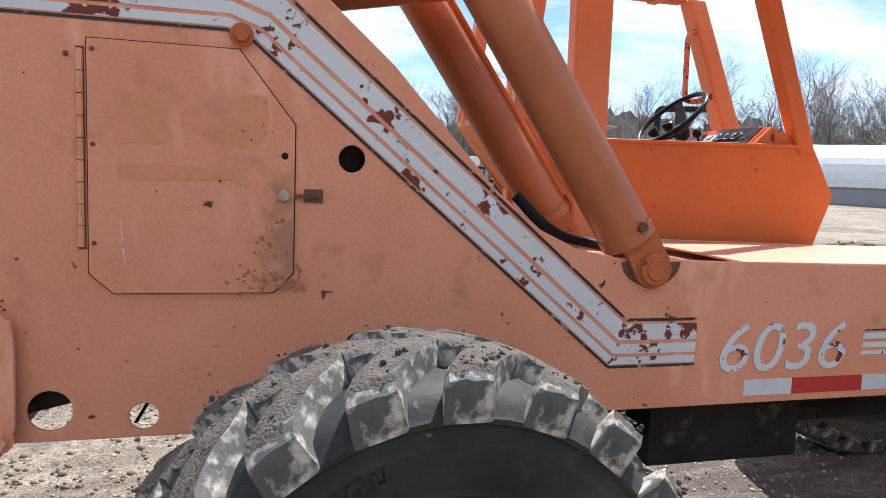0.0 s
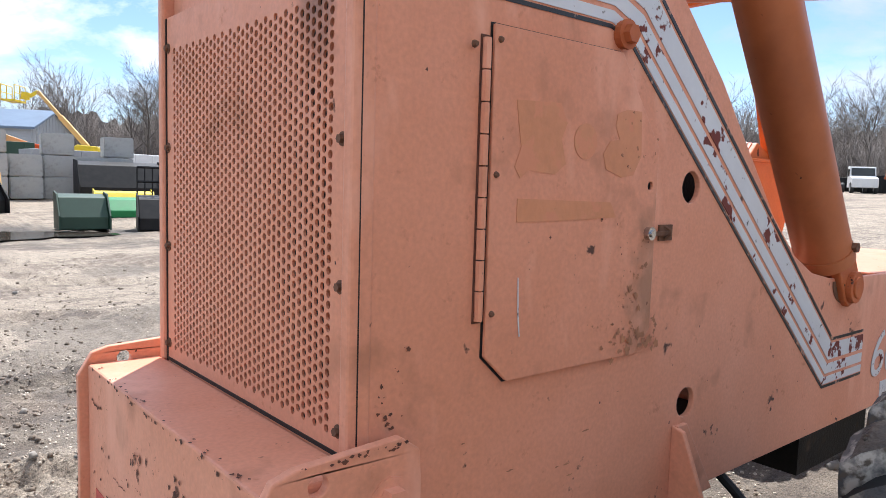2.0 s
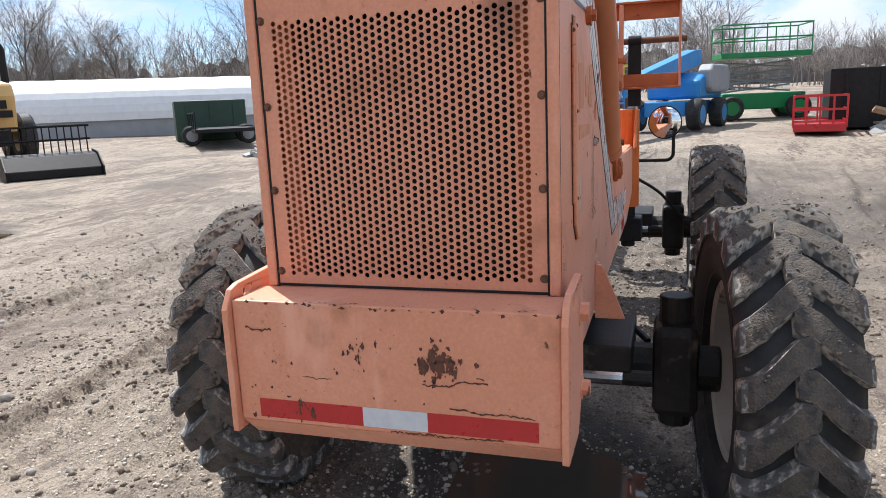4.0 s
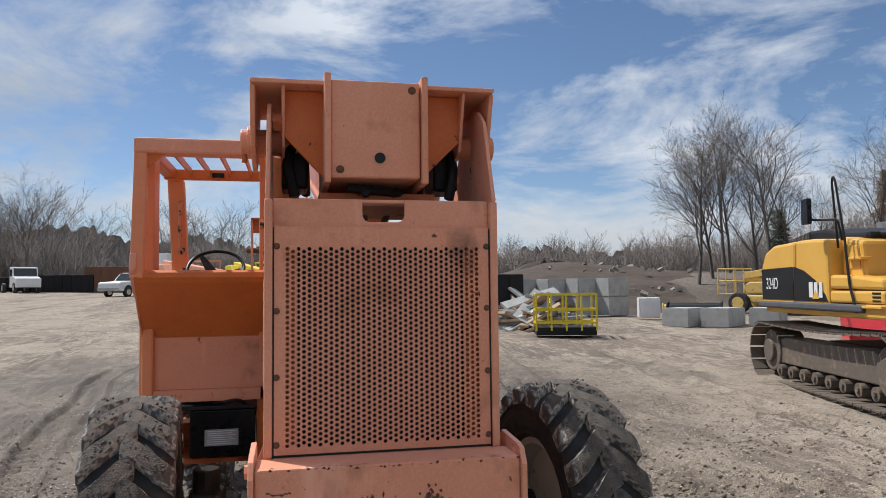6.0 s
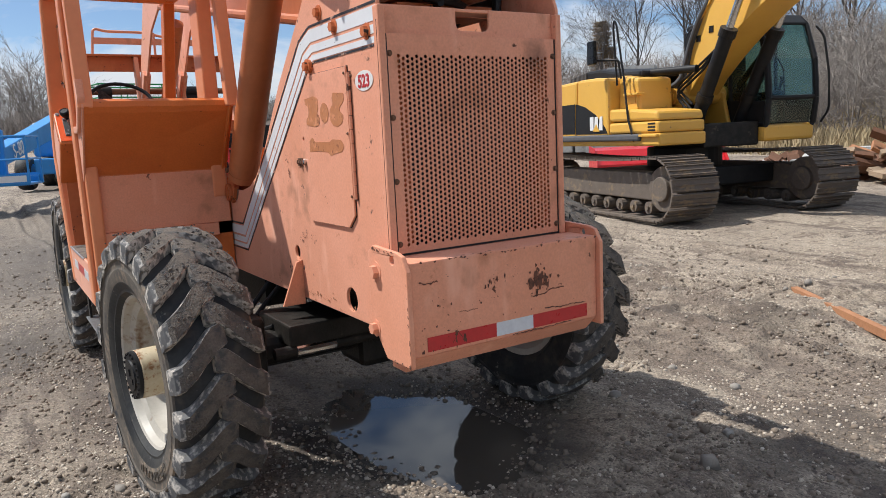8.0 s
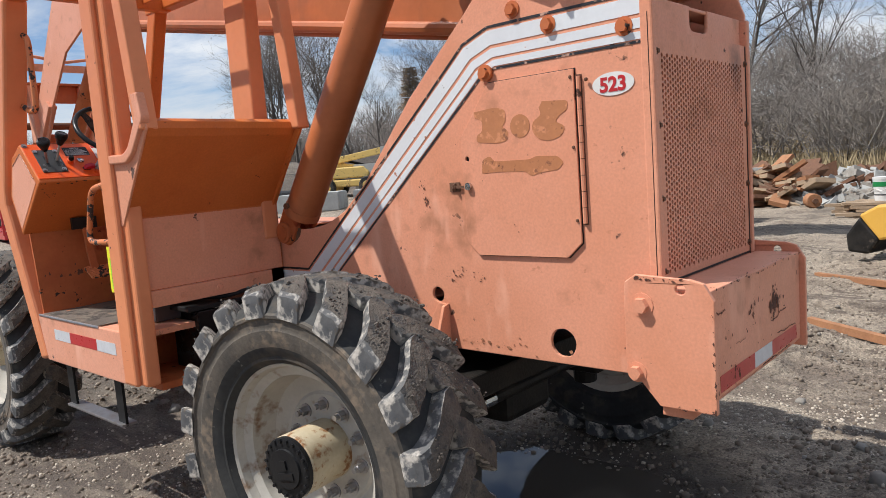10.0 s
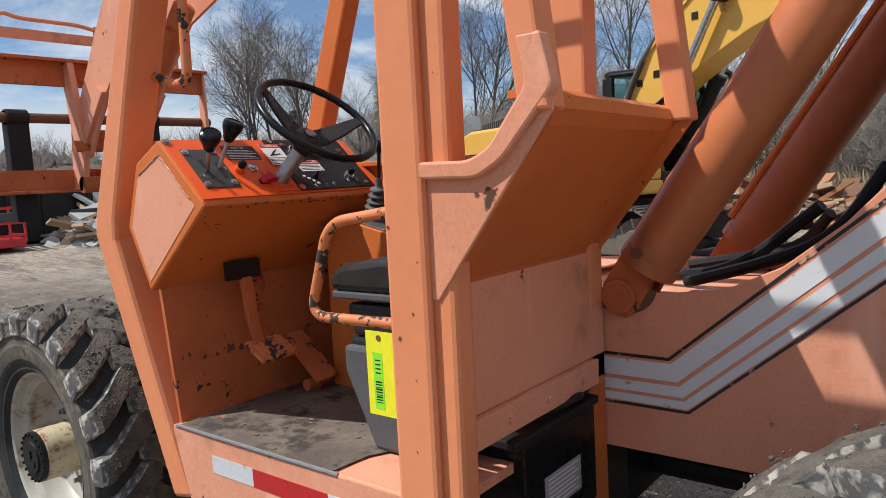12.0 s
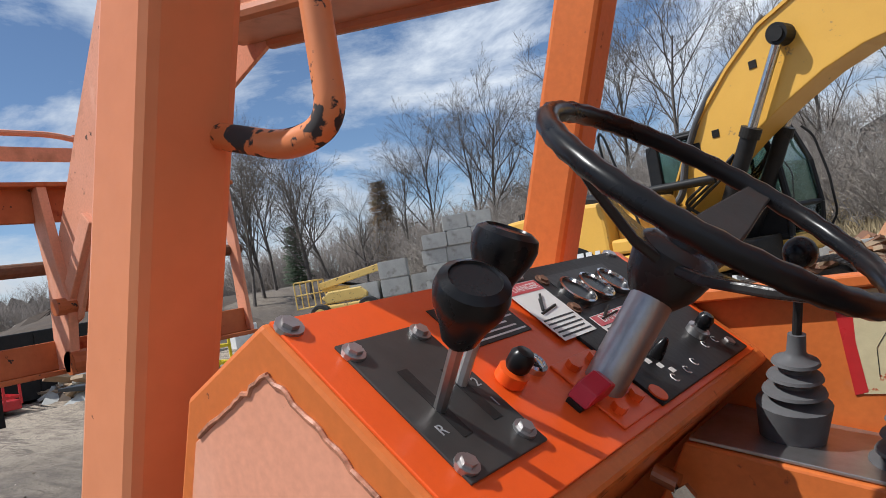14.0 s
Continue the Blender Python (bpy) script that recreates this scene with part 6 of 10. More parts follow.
box(bm, 0.90, 1.3, 0.5, 1.08, 0.66, 0.69)
box(bm, 1.25, 1.27, 0.5, 1.08, 0.66, 0.9)
part("battery_tray", bm, "orange_worn", tele)

# Dash console. Its sloping top is laid out by u across and v up the slope.
DV, DN = Vector((0.7314, 0, 0.682)), Vector((-0.682, 0, 0.7314))
DO = Vector((1.678, 1.19, 1.60))
DU = Vector((0, -1, 0))


def dash(u, v, h=0.0):
    return DO + DU * u + DV * v + DN * h


DM = Matrix.Translation(DO) @ Matrix(((DU.x, DV.x, DN.x, 0), (DU.y, DV.y, DN.y, 0), (DU.z, DV.z, DN.z, 0), (0, 0, 0, 1)))
WELDS = [[(1.872, 1.737), (1.92, 1.714), (1.995, 1.680)], [(1.872, 1.737), (1.83, 1.698), (1.781, 1.652), (1.728, 1.602)]]
bm = bm_new()
prism(bm, [(1.669, 1.586), (1.678, 1.60), (1.871, 1.780), (2.0, 1.72), (2.08, 1.53), (1.985, 1.335)], "y", 0.456, 1.19)
console = part("dash_console", bm, "orange_cab", tele, "orange sheet metal dash console", bevel=0.006)
bm = bm_new()
prism(bm, [(1.712, 1.588), (1.870, 1.736), (1.995, 1.678), (2.055, 1.53), (1.978, 1.365)], "y", 1.190, 1.1915)
part("console_side", bm, "orange", console, "faded console side", bevel=0.002)


for pts in WELDS:
    bm = bm_new()
    rw = random.Random(int(pts[0][0] * 1000))
    line = []
    for (xa, za), (xb, zb) in zip(pts, pts[1:]):
        line += [(xa + (xb - xa) * k / 8 + rw.uniform(-0.0025, 0.0025), 1.1915, za + (zb - za) * k / 8 + rw.uniform(-0.0025, 0.0025)) for k in range(8)]
    tube(bm, line, 0.0028, 6)
    part("weld_bead", bm, "weld", console)


def dash_box(bm, u0, u1, v0, v1, h0, h1):
    box(bm, u0, u1, v0, v1, h0, h1, DM)


bm = bm_new()
dash_box(bm, 0.006, 0.705, 0.004, 0.260, 0.0005, 0.004)
panel = part("dash_panel", bm, "dash", console, "bright orange dash panel", bevel=0.001)
bm = bm_new()
dash_box(bm, 0.040, 0.155, 0.045, 0.212, 0.004, 0.007)
plate = part("shift_plate", bm, "plate_black", panel, "black shift gate plate", bevel=0.001)
for u, v0, v1 in ((0.080, 0.082, 0.165), (0.127, 0.084, 0.152)):
    bm = bm_new()
    dash_box(bm, u - 0.0065, u + 0.0065, v0, v1, 0.0071, 0.0074)
    part("shift_slot", bm, "label_black", plate)
for ch, u, v in (("R", 0.060, 0.091), ("1", 0.143, 0.095), ("2", 0.145, 0.121)):
    words(ch, 0.016, DM @ Matrix.Translation((u, v, 0.0073)), "grey", plate, "plate_letter", depth=0.0002)
for u, v in ((0.050, 0.060), (0.140, 0.063), (0.050, 0.198), (0.142, 0.200)):
    bm = bm_new()
    hexbolt(bm, dash(u, v, 0.008), DN, 0.0075, 0.006)
    part("panel_bolt", bm, "steel", plate)
for u, v in ((0.018, 0.248), (0.382, 0.245), (0.672, 0.250), (0.656, 0.032)):
    bm = bm_new()
    hexbolt(bm, dash(u, v, 0.005), DN, 0.009, 0.006)
    part("panel_bolt", bm, "steel", panel)


def lever(u, v, top, name, label):
    """A flat steel lever with a black knob."""
    a = dash(u, v, 0.004)
    bm = bm_new()
    tube(bm, [a, a.lerp(top, 0.55), top], 0.006, 8)
    st = part(name, bm, "steel", tele, label)
    d = (top - a).normalized()
    m = Matrix.Translation(top) @ d.to_track_quat("Z", "Y").to_matrix().to_4x4()
    bm = bm_new()
    lathe(bm, [(0.010, -0.034), (0.015, -0.028), (0.020, -0.012), (0.028, 0.006), (0.030, 0.018), (0.028, 0.027), (0.021, 0.031), (0.020, 0.029), (0.001, 0.029)], m, 24)
    part("knob", bm, "black_gloss", st, "black moulded knob", smooth=True)


lever(0.080, 0.115, Vector((1.690, 1.14, 1.764)), "gear_lever", "steel gear lever with a black knob")
lever(0.127, 0.130, Vector((1.714, 1.05, 1.795)), "gear_lever", "steel range lever with a black knob")
bm = bm_new()
dash_box(bm, 0.184, 0.303, 0.164, 0.228, 0.0042, 0.0052)
notice = part("notice_label", bm, "label_black", panel, "black notice label")
words("NOTICE", 0.012, DM @ Matrix.Translation((0.242, 0.216, 0.0054)), "label_white", notice, "label_words", depth=0.0001)
bm = bm_new()
for i in range(6):
    dash_box(bm, 0.189, 0.298 - 0.01 * (i % 3), 0.169 + 0.0075 * i, 0.1714 + 0.0075 * i, 0.0052, 0.0054)
part("label_lines", bm, "label_white", notice)


def danger(u0, u1, v0, v1, parent):
    bm = bm_new()
    dash_box(bm, u0, u1, v0, v1, 0.0085, 0.0092)
    lab = part("danger_label", bm, "label_white", parent, "white and red danger label")
    bm = bm_new()
    dash_box(bm, u0 + 0.001, u1 - 0.001, v1 - 0.019, v1 - 0.001, 0.0092, 0.0096)
    part("label_band", bm, "red_decal", lab)
    words("DANGER", (u1 - u0) * 0.19, DM @ Matrix.Translation(((u0 + u1) / 2 + 0.004, v1 - 0.015, 0.0098)), "label_white", lab, "label_words", depth=0.0001)
    bm = bm_new()
    h = v1 - v0 - 0.02
    for i in range(5):
        dash_box(bm, u0 + 0.004, u1 - 0.004 - 0.006 * (i % 2), v0 + 0.005 + 0.007 * i, v0 + 0.0075 + 0.007 * i, 0.0092, 0.0095)
    q = lambda a, b: (u0 + a * (u1 - u0), v0 + 0.042 + b * max(0.02, h - 0.045))
    for a, b in ((q(0.2, 0.1), q(0.75, 0.3)), (q(0.35, 0.25), q(0.7, 0.9)), (q(0.3, 0.2), q(0.55, 0.7))):
        tube(bm, [DM @ Vector((*a, 0.0094)), DM @ Vector((*b, 0.0094))], 0.002, 4)
    part("label_print", bm, "label_black", lab)["kind"] = "stuff"


bm = bm_new()
dash_box(bm, 0.358, 0.685, 0.012, 0.256, 0.004, 0.008)
gauge_plate = part("gauge_plate", bm, "black", panel, "black instrument plate", bevel=0.001)
danger(0.325, 0.404, 0.131, 0.233, panel)
danger(0.418, 0.514, 0.097, 0.150, gauge_plate)
bm = bm_new()
dash_box(bm, 0.432, 0.608, 0.166, 0.235, 0.0081, 0.0086)
part("gauge_recess", bm, "label_black", gauge_plate)
for i in range(3):
    u = 0.455 + 0.055 * i
    m = DM @ Matrix.Translation((u, 0.193, 0.004))
    bm = bm_new()
    lathe(bm, [(0.027, 0.0), (0.0275, 0.012), (0.0245, 0.013), (0.0235, 0.008), (0.001, 0.008)], m, 28)
    g = part("gauge", bm, "chrome", gauge_plate, "round gauge with a bright ring", smooth=True)
    bm = bm_new()
    lathe(bm, [(0.0234, 0.0085), (0.001, 0.009)], m, 24)
    part("gauge_face", bm, "black_gloss", g)
for u, v in ((0.422, 0.229), (0.414, 0.171), (0.650, 0.197), (0.628, 0.173)):
    bm = bm_new()
    hexbolt(bm, dash(u, v, 0.008), DN, 0.007, 0.005)
    part("plate_screw", bm, "rust", gauge_plate)
for u, v, r in ((0.600, 0.066, 0.011), (0.188, 0.115, 0.0125)):
    m = DM @ Matrix.Translation((u, v, 0.006))
    bm = bm_new()
    lathe(bm, [(0.016, 0.0), (0.016, 0.012), (0.010, 0.014)], m, 20)
    k = part("push_knob", bm, "dash" if u < 0.3 else "steel", panel, smooth=True)
    bm = bm_new()
    lathe(bm, [(r * 0.8, 0.013), (r, 0.018), (r, 0.030), (r * 0.7, 0.035), (0.001, 0.036)], m, 20)
    part("knob_cap", bm, "black_gloss", k, "black push knob", smooth=True)
m = DM @ Matrix.Translation((0.240, 0.122, 0.004))
bm = bm_new()
lathe(bm, [(0.017, 0.0), (0.0165, 0.006), (0.013, 0.008), (0.0125, 0.006), (0.001, 0.010)], m, 24)
part("indicator_lamp", bm, "chrome", panel, "round indicator lamp with a chrome ring", smooth=True)
m = DM @ Matrix.Translation((0.449, 0.066, 0.008))
bm = bm_new()
lathe(bm, [(0.010, 0.0), (0.008, 0.014), (0.004, 0.026), (0.001, 0.028)], m, 14)
part("toggle", bm, "black_gloss", gauge_plate, smooth=True)
for i in range(4):
    bm = bm_new()
    dash_box(bm, 0.405 + 0.012 * i, 0.416 + 0.012 * i, 0.072 - 0.012 * i, 0.080 - 0.012 * i, 0.0081, 0.0085)
    part("plate_symbol", bm, "label_white", gauge_plate)
for u, v in ((0.432, 0.030), (0.475, 0.030), (0.510, 0.034), (0.585, 0.046), (0.625, 0.046)):
    bm = bm_new()
    tube(bm, [DM @ Vector((u + 0.006 * math.cos(a), v + 0.006 * math.sin(a), 0.0083)) for a in np.linspace(0.4, 5.0, 8)], 0.0009, 4)
    part("plate_symbol", bm, "label_white", gauge_plate)
bm = bm_new()
lathe(bm, [(0.012, 0.0), (0.012, 0.002), (0.007, 0.002)], DM @ Matrix.Translation((0.369, 0.026, 0.008)), 16)
part("plate_ring", bm, "dash", gauge_plate)
bm = bm_new()
dash_box(bm, 0.230, 0.264, 0.052, 0.070, 0.004, 0.009)
sw = part("switch_base", bm, "greasy", panel)
bm = bm_new()
prism(bm, [(0.232, 0.009), (0.278, 0.012), (0.284, 0.026), (0.266, 0.032), (0.241, 0.024)], "y", 0.049, 0.073, DM)
part("switch_guard", bm, "red_plastic", sw, "red flip-up switch guard", bevel=0.002)
bm = bm_new()
dash_box(bm, 0.262, 0.352, 0.014, 0.112, 0.004, 0.007)
fl = part("column_flange", bm, "dash", panel, bevel=0.012)
for u, v in ((0.288, 0.098), (0.335, 0.096), (0.280, 0.034), (0.327, 0.036)):
    bm = bm_new()
    hexbolt(bm, dash(u, v, 0.007), DN, 0.009, 0.008, False)
    part("flange_bolt", bm, "dash", fl)

# Steering column and wheel: a deep-dished wheel on a steep column.
WC, WA = Vector((1.590, 0.83, 1.822)), Vector((-0.675, 0.0, 0.738))
WU = Vector((0.738, 0.0, 0.675))
wm = Matrix(((WU.x, 0, WA.x, WC.x), (0, 1, 0, WC.y), (WU.z, 0, WA.z, WC.z), (0, 0, 0, 1)))
bm = bm_new()
col0, col1 = dash(0.300, 0.062, -0.02), WC - WA * 0.09
rod(bm, col0, col1, 0.0235, n=20)
part("steering_column", bm, "steel", tele, "scuffed steel steering column", smooth=True)
bm = bm_new()
R = 0.186
ring = []
for i in range(72):
    a = 2 * math.pi * i / 72
    rr = 0.0118 + 0.0007 * math.cos(36 * a)
    ring.append([bm.verts.new(wm @ Vector(((R + rr * math.cos(b)) * math.cos(a), (R + rr * math.cos(b)) * math.sin(a), rr * math.sin(b)))) for b in np.linspace(0, 2 * math.pi, 10, endpoint=False)])
for a, b in zip(ring, ring[1:] + ring[:1]):
    for k in range(10):
        bm.faces.new((a[k], a[(k + 1) % 10], b[(k + 1) % 10], b[k]))
steer = part("steering_wheel", bm, "black_gloss", tele, "black three-spoke steering wheel", smooth=True)
for a in (radians(-90), radians(38), radians(160)):
    bm = bm_new()
    m = wm @ Matrix.Rotation(a, 4, "Z")
    rows = [[bm.verts.new(m @ Vector((x, sy * w, z + h))) for sy, h in ((-1, -0.006), (1, -0.006), (1, 0.006), (-1, 0.006))]
            for x, w, z in ((0.015, 0.034, -0.078), (0.06, 0.034, -0.066), (0.12, 0.026, -0.036), (0.16, 0.018, -0.012), (R, 0.015, 0.0))]
    for ra, rb in zip(rows, rows[1:]):
        for k in range(4):
            bm.faces.new((ra[k], ra[(k + 1) % 4], rb[(k + 1) % 4], rb[k]))
    bm.faces.new(rows[0][::-1])
    bm.faces.new(rows[-1])
    part("spoke", bm, "vinyl", steer, bevel=0.003)
bm = bm_new()
lathe(bm, [(0.028, -0.125), (0.040, -0.105), (0.046, -0.08), (0.044, -0.066), (0.034, -0.058), (0.020, -0.057), (0.018, -0.052), (0.001, -0.051)], wm, 24)
hub = part("wheel_hub", bm, "vinyl", steer, smooth=True)
bm = bm_new()
lathe(bm, [(0.017, -0.052), (0.015, -0.048), (0.001, -0.047)], wm, 20)
part("hub_badge", bm, "steel", hub, smooth=True)

# Scuffs along the console's lower edge, rust in the foot well.
scars("paint_wear", "black scuffs", (1.676, 0.83, 1.581), Y, (0.783, 0, -0.622), (-0.622, 0, -0.783), 70, 0.35, 0.010, "scar", console, 80, 0.009, 0.7, False)
scars("paint_wear", "", (1.74, 1.12, 1.53), Y, (0.783, 0, -0.622), (-0.622, 0, -0.783), 16, 0.02, 0.02, "scar", console, 81, 0.006)
scars("paint_wear", "", (1.80, 0.85, 1.482), Y, (0.783, 0, -0.622), (-0.622, 0, -0.783), 26, 0.30, 0.10, "scar", console, 82, 0.005, 1.0, False)
scars("rust_stain", "dark rust stains", (1.957, 0.98, 1.06), Y, Z, (-0.994, 0, 0.113), 60, 0.07, 0.05, "rust_patch", tele, 83, 0.016, 1.4)
scars("rust_stain", "", (1.951, 0.85, 0.99), Y, Z, (-0.994, 0, 0.113), 50, 0.25, 0.03, "rust_patch", tele, 84, 0.014, 0.9, False)
scars("floor_mud", "dried mud on the cab floor", (1.60, 0.85, 0.934), X, Y, Z, 90, 0.17, 0.14, "clod", tele, 85, 0.012)

# Joystick box beside the seat, with two bellows levers.
bm = bm_new()
prism(bm, [(1.41, 0.93), (1.80, 0.93), (1.79, 1.44), (1.742, 1.518), (1.422, 1.441), (1.41, 1.415)], "y", 0.456, 0.650)
jb = part("control_box", bm, "orange_cab", tele, "orange control box beside the seat", bevel=0.004)
for x, z in ((1.522, 1.377), (1.474, 1.363), (1.671, 1.424), (1.641, 1.431), (1.675, 1.345), (1.642, 1.353)):
    bm = bm_new()
    lathe(bm, [(0.0085, 0.0), (0.0075, 0.0022), (0.0045, 0.0036), (0.0005, 0.004)], Matrix.Translation((x, 0.6495, z)) @ Matrix.Rotation(-math.pi / 2, 4, "X"), 14)
    part("round_rivet", bm, "orange_cab", jb, smooth=True)
bm = bm_new()
rod(bm, (1.481, 0.649, 1.342), (1.481, 0.6512, 1.342), 0.007, n=16)
part("bolt_hole", bm, "label_black", jb)
bm = bm_new()
prism(bm, [(1.427, 1.444), (1.738, 1.518), (1.738, 1.523), (1.427, 1.449)], "y", 0.465, 0.642)
part("box_cover", bm, "steel", jb, "scuffed grey cover plate", bevel=0.001)
for bx, by, top, nm in ((1.632, 0.552, Vector((1.572, 0.590, 1.740)), 0), (1.50, 0.568, Vector((1.464, 0.585, 1.652)), 1)):
    base = Vector((bx, by, 1.522 + (bx - 1.735) * 0.24))
    d = (top - base).normalized()
    m = Matrix.Translation(base) @ d.to_track_quat("Z", "Y").to_matrix().to_4x4()
    prof = [(0.041, 0.0), (0.047, 0.050), (0.036, 0.055)] if nm == 0 else [(0.046, 0.0), (0.046, 0.006)]
    h = prof[-1][1]
    for i in range(3):
        prof += [(0.024 - 0.003 * i, h + 0.004), (0.040 - 0.005 * i, h + 0.011), (0.038 - 0.005 * i, h + 0.015), (0.022 - 0.003 * i, h + 0.020)]
        h += 0.020
    prof += [(0.012, h + 0.006), (0.011, h + 0.03)]
    bm = bm_new()
    lathe(bm, prof, m, 24)
    j = part("joystick_boot", bm, "grey_plastic", tele, "grey rubber bellows of a control lever", smooth=True)
    bm = bm_new()
    rod(bm, base + d * 0.03, top, 0.006, n=10)
    part("joystick", bm, "black", j)
    bm = bm_new()
    bmesh.ops.create_uvsphere(bm, u_segments=20, v_segments=14, radius=0.021, matrix=Matrix.Translation(top))
    part("ball_knob", bm, "black_gloss", j, "round black ball knob", smooth=True)

# Seat.
seat = bm_new()
sx = [(1.375, 1.365), (1.368, 1.395), (1.33, 1.418), (1.18, 1.438), (1.05, 1.436), (0.98, 1.436), (0.98, 1.345), (1.37, 1.345)]
prism(seat, sx, "y", 0.70, 1.03)
cush = part("seat_cushion", seat, "vinyl", tele, "shiny black vinyl seat cushion", bevel=0.03, smooth=True)
bm = bm_new()
box(bm, 0.98, 1.37, 0.705, 1.025, 1.325, 1.347)
part("seat_piping", bm, "grey_plastic", cush, bevel=0.006)
bm = bm_new()
prism(bm, [(0.985, 1.40), (0.93, 1.40), (0.868, 1.645), (0.882, 1.672), (0.91, 1.67), (0.94, 1.63)], "y", 0.71, 1.0)
part("seat_back", bm, "vinyl", tele, "black vinyl seat back", bevel=0.03, smooth=True)
bm = bm_new()
for i in range(3):
    box(bm, 1.0 + 0.01 * (i % 2), 1.34 - 0.012 * (i % 2), 0.74, 1.0, 1.18 + 0.045 * i, 1.222 + 0.045 * i)
part("seat_suspension", bm, "vinyl", tele, bevel=0.012)
bm = bm_new()
prism(bm, [(1.02, 0.93), (1.25, 0.93), (1.345, 1.13), (1.345, 1.20), (1.0, 1.20)], "y", 0.74, 1.02)
part("seat_base", bm, "grey_plastic", tele, "grey plastic seat base", bevel=0.012)

# Armrest loop, grab handle and pedals.
bm = bm_new()
tube(bm, rounded([(1.0, 1.13, 1.565), (1.25, 1.13, 1.535), (1.335, 1.13, 1.30), (1.0, 1.13, 1.305)], 0.06, 8), 0.0135, 10)
part("hip_bar", bm, "orange_bar", tele, "chipped orange hip bar", smooth=True)
bm = bm_new()
tube(bm, rounded([(2.03, 1.10, 1.990), (1.897, 1.10, 1.942), (1.832, 1.10, 1.948), (1.824, 1.10, 2.29), (1.90, 1.10, 2.32)], 0.055, 8), 0.0148, 10)
part("grab_handle", bm, "orange_bar", tele, "chipped orange grab handle", smooth=True)
bm = bm_new()
prism(bm, [(1.915, 1.39), (1.895, 1.39), (1.875, 1.30), (1.868, 1.22), (1.838, 1.13), (1.852, 1.125), (1.886, 1.215), (1.895, 1.30)], "y", 0.896, 0.934)
pedal = part("brake_pedal", bm, "orange_worn", tele, "orange brake pedal on a bent flat arm", bevel=0.002)
bm = bm_new()
prism(bm, [(1.858, 1.142), (1.862, 1.132), (1.772, 1.084), (1.768, 1.094)], "y", 0.825, 0.965)
rw = random.Random(4)
for i in range(5):
    for k in range(4):
        f, y = 0.12 + 0.2 * i, 0.842 + 0.033 * k + 0.008 * (i % 2)
        c = Vector((1.768 + 0.09 * f, y, 1.094 + 0.048 * f))
        rod(bm, c + Vector((-0.006, -0.007, -0.002)), c + Vector((0.006, 0.007, 0.005)), 0.003, n=5)
part("pedal_pad", bm, "orange_bar", pedal, "chequered pedal pad worn to black steel")
bm = bm_new()
prism(bm, [(1.90, 1.125), (1.91, 1.112), (1.745, 0.972), (1.735, 0.985)], "y", 0.69, 0.775)
rod(bm, (1.80, 0.69, 0.96), (1.80, 0.775, 0.96), 0.02, n=10)
box(bm, 1.79, 1.81, 0.72, 0.74, 0.92, 1.02)
part("throttle_pedal", bm, "orange_worn", tele, "worn orange throttle pedal")
bm = bm_new()
box(bm, 1.885, 1.905, 0.86, 0.985, 1.34, 1.40)
part("pedal_slot", bm, "label_black", console)
bm = bm_new()
rod(bm, (1.775, 0.685, 1.49), (1.745, 0.685, 1.475), 0.013, n=14)
prism(bm, [(1.735, 1.475), (1.725, 1.46), (1.735, 1.44), (1.75, 1.445), (1.755, 1.465)], "y", 0.68, 0.69)
part("ignition_key", bm, "chrome", console, "key in the ignition lock")
bm = bm_new()
box(bm, 1.05, 1.135, 1.142, 1.1435, 1.085, 1.285)
tag = part("lot_tag", bm, "tag", tele, "bright yellow paper tag on the hip bar")
bm = bm_new()
box(bm, 1.085, 1.115, 1.1436, 1.1441, 1.10, 1.235)
gs = part("tag_sticker", bm, "tag_green", tag)
bm = bm_new()
for i in range(9):
    box(bm, 1.09, 1.11, 1.1441, 1.1444, 1.115 + 0.006 * i, 1.115 + 0.006 * i + 0.002 + 0.001 * (i % 3))
for i in range(4):
    box(bm, 1.092, 1.108, 1.1441, 1.1444, 1.185 + 0.01 * i, 1.188 + 0.01 * i)
part("barcode", bm, "label_black", gs)
bm = bm_new()
rod(bm, (1.093, 1.1435, 1.27), (1.093, 1.145, 1.27), 0.007, n=12)
part("tag_eyelet", bm, "rust", tag)

scars("paint_speck", "small rust specks", (0.96, 1.188, 1.5), X, Z, (0, 1, 0), 26, 0.05, 0.75, "scar", CAB, 70, 0.0045, 1.3, False)
scars("paint_speck", "", (0.872, 1.165, 1.4), X, Z, (0, 1, 0), 12, 0.012, 0.6, "scar", CAB, 71, 0.0035, 1.6, False)

# ---- the excavator ----
def loft(bm, sections):
    """Joins outlines of equal length, given as lists of points, into a closed body."""
    rings = [[bm.verts.new(Vector(p)) for p in s] for s in sections]
    n = len(rings[0])
    for a, b in zip(rings, rings[1:]):
        for i in range(n):
            bm.faces.new((a[i], a[(i + 1) % n], b[(i + 1) % n], b[i]))
    bm.faces.new(rings[0][::-1])
    bm.faces.new(rings[-1])


EX = Matrix.Translation((5.05, -8.67, gz(5.05, -8.2))) @ Matrix.Rotation(radians(166), 4, "Z")
exc = thing("excavator", "yellow tracked excavator with its boom raised over the yard", "excavator", m=EX)
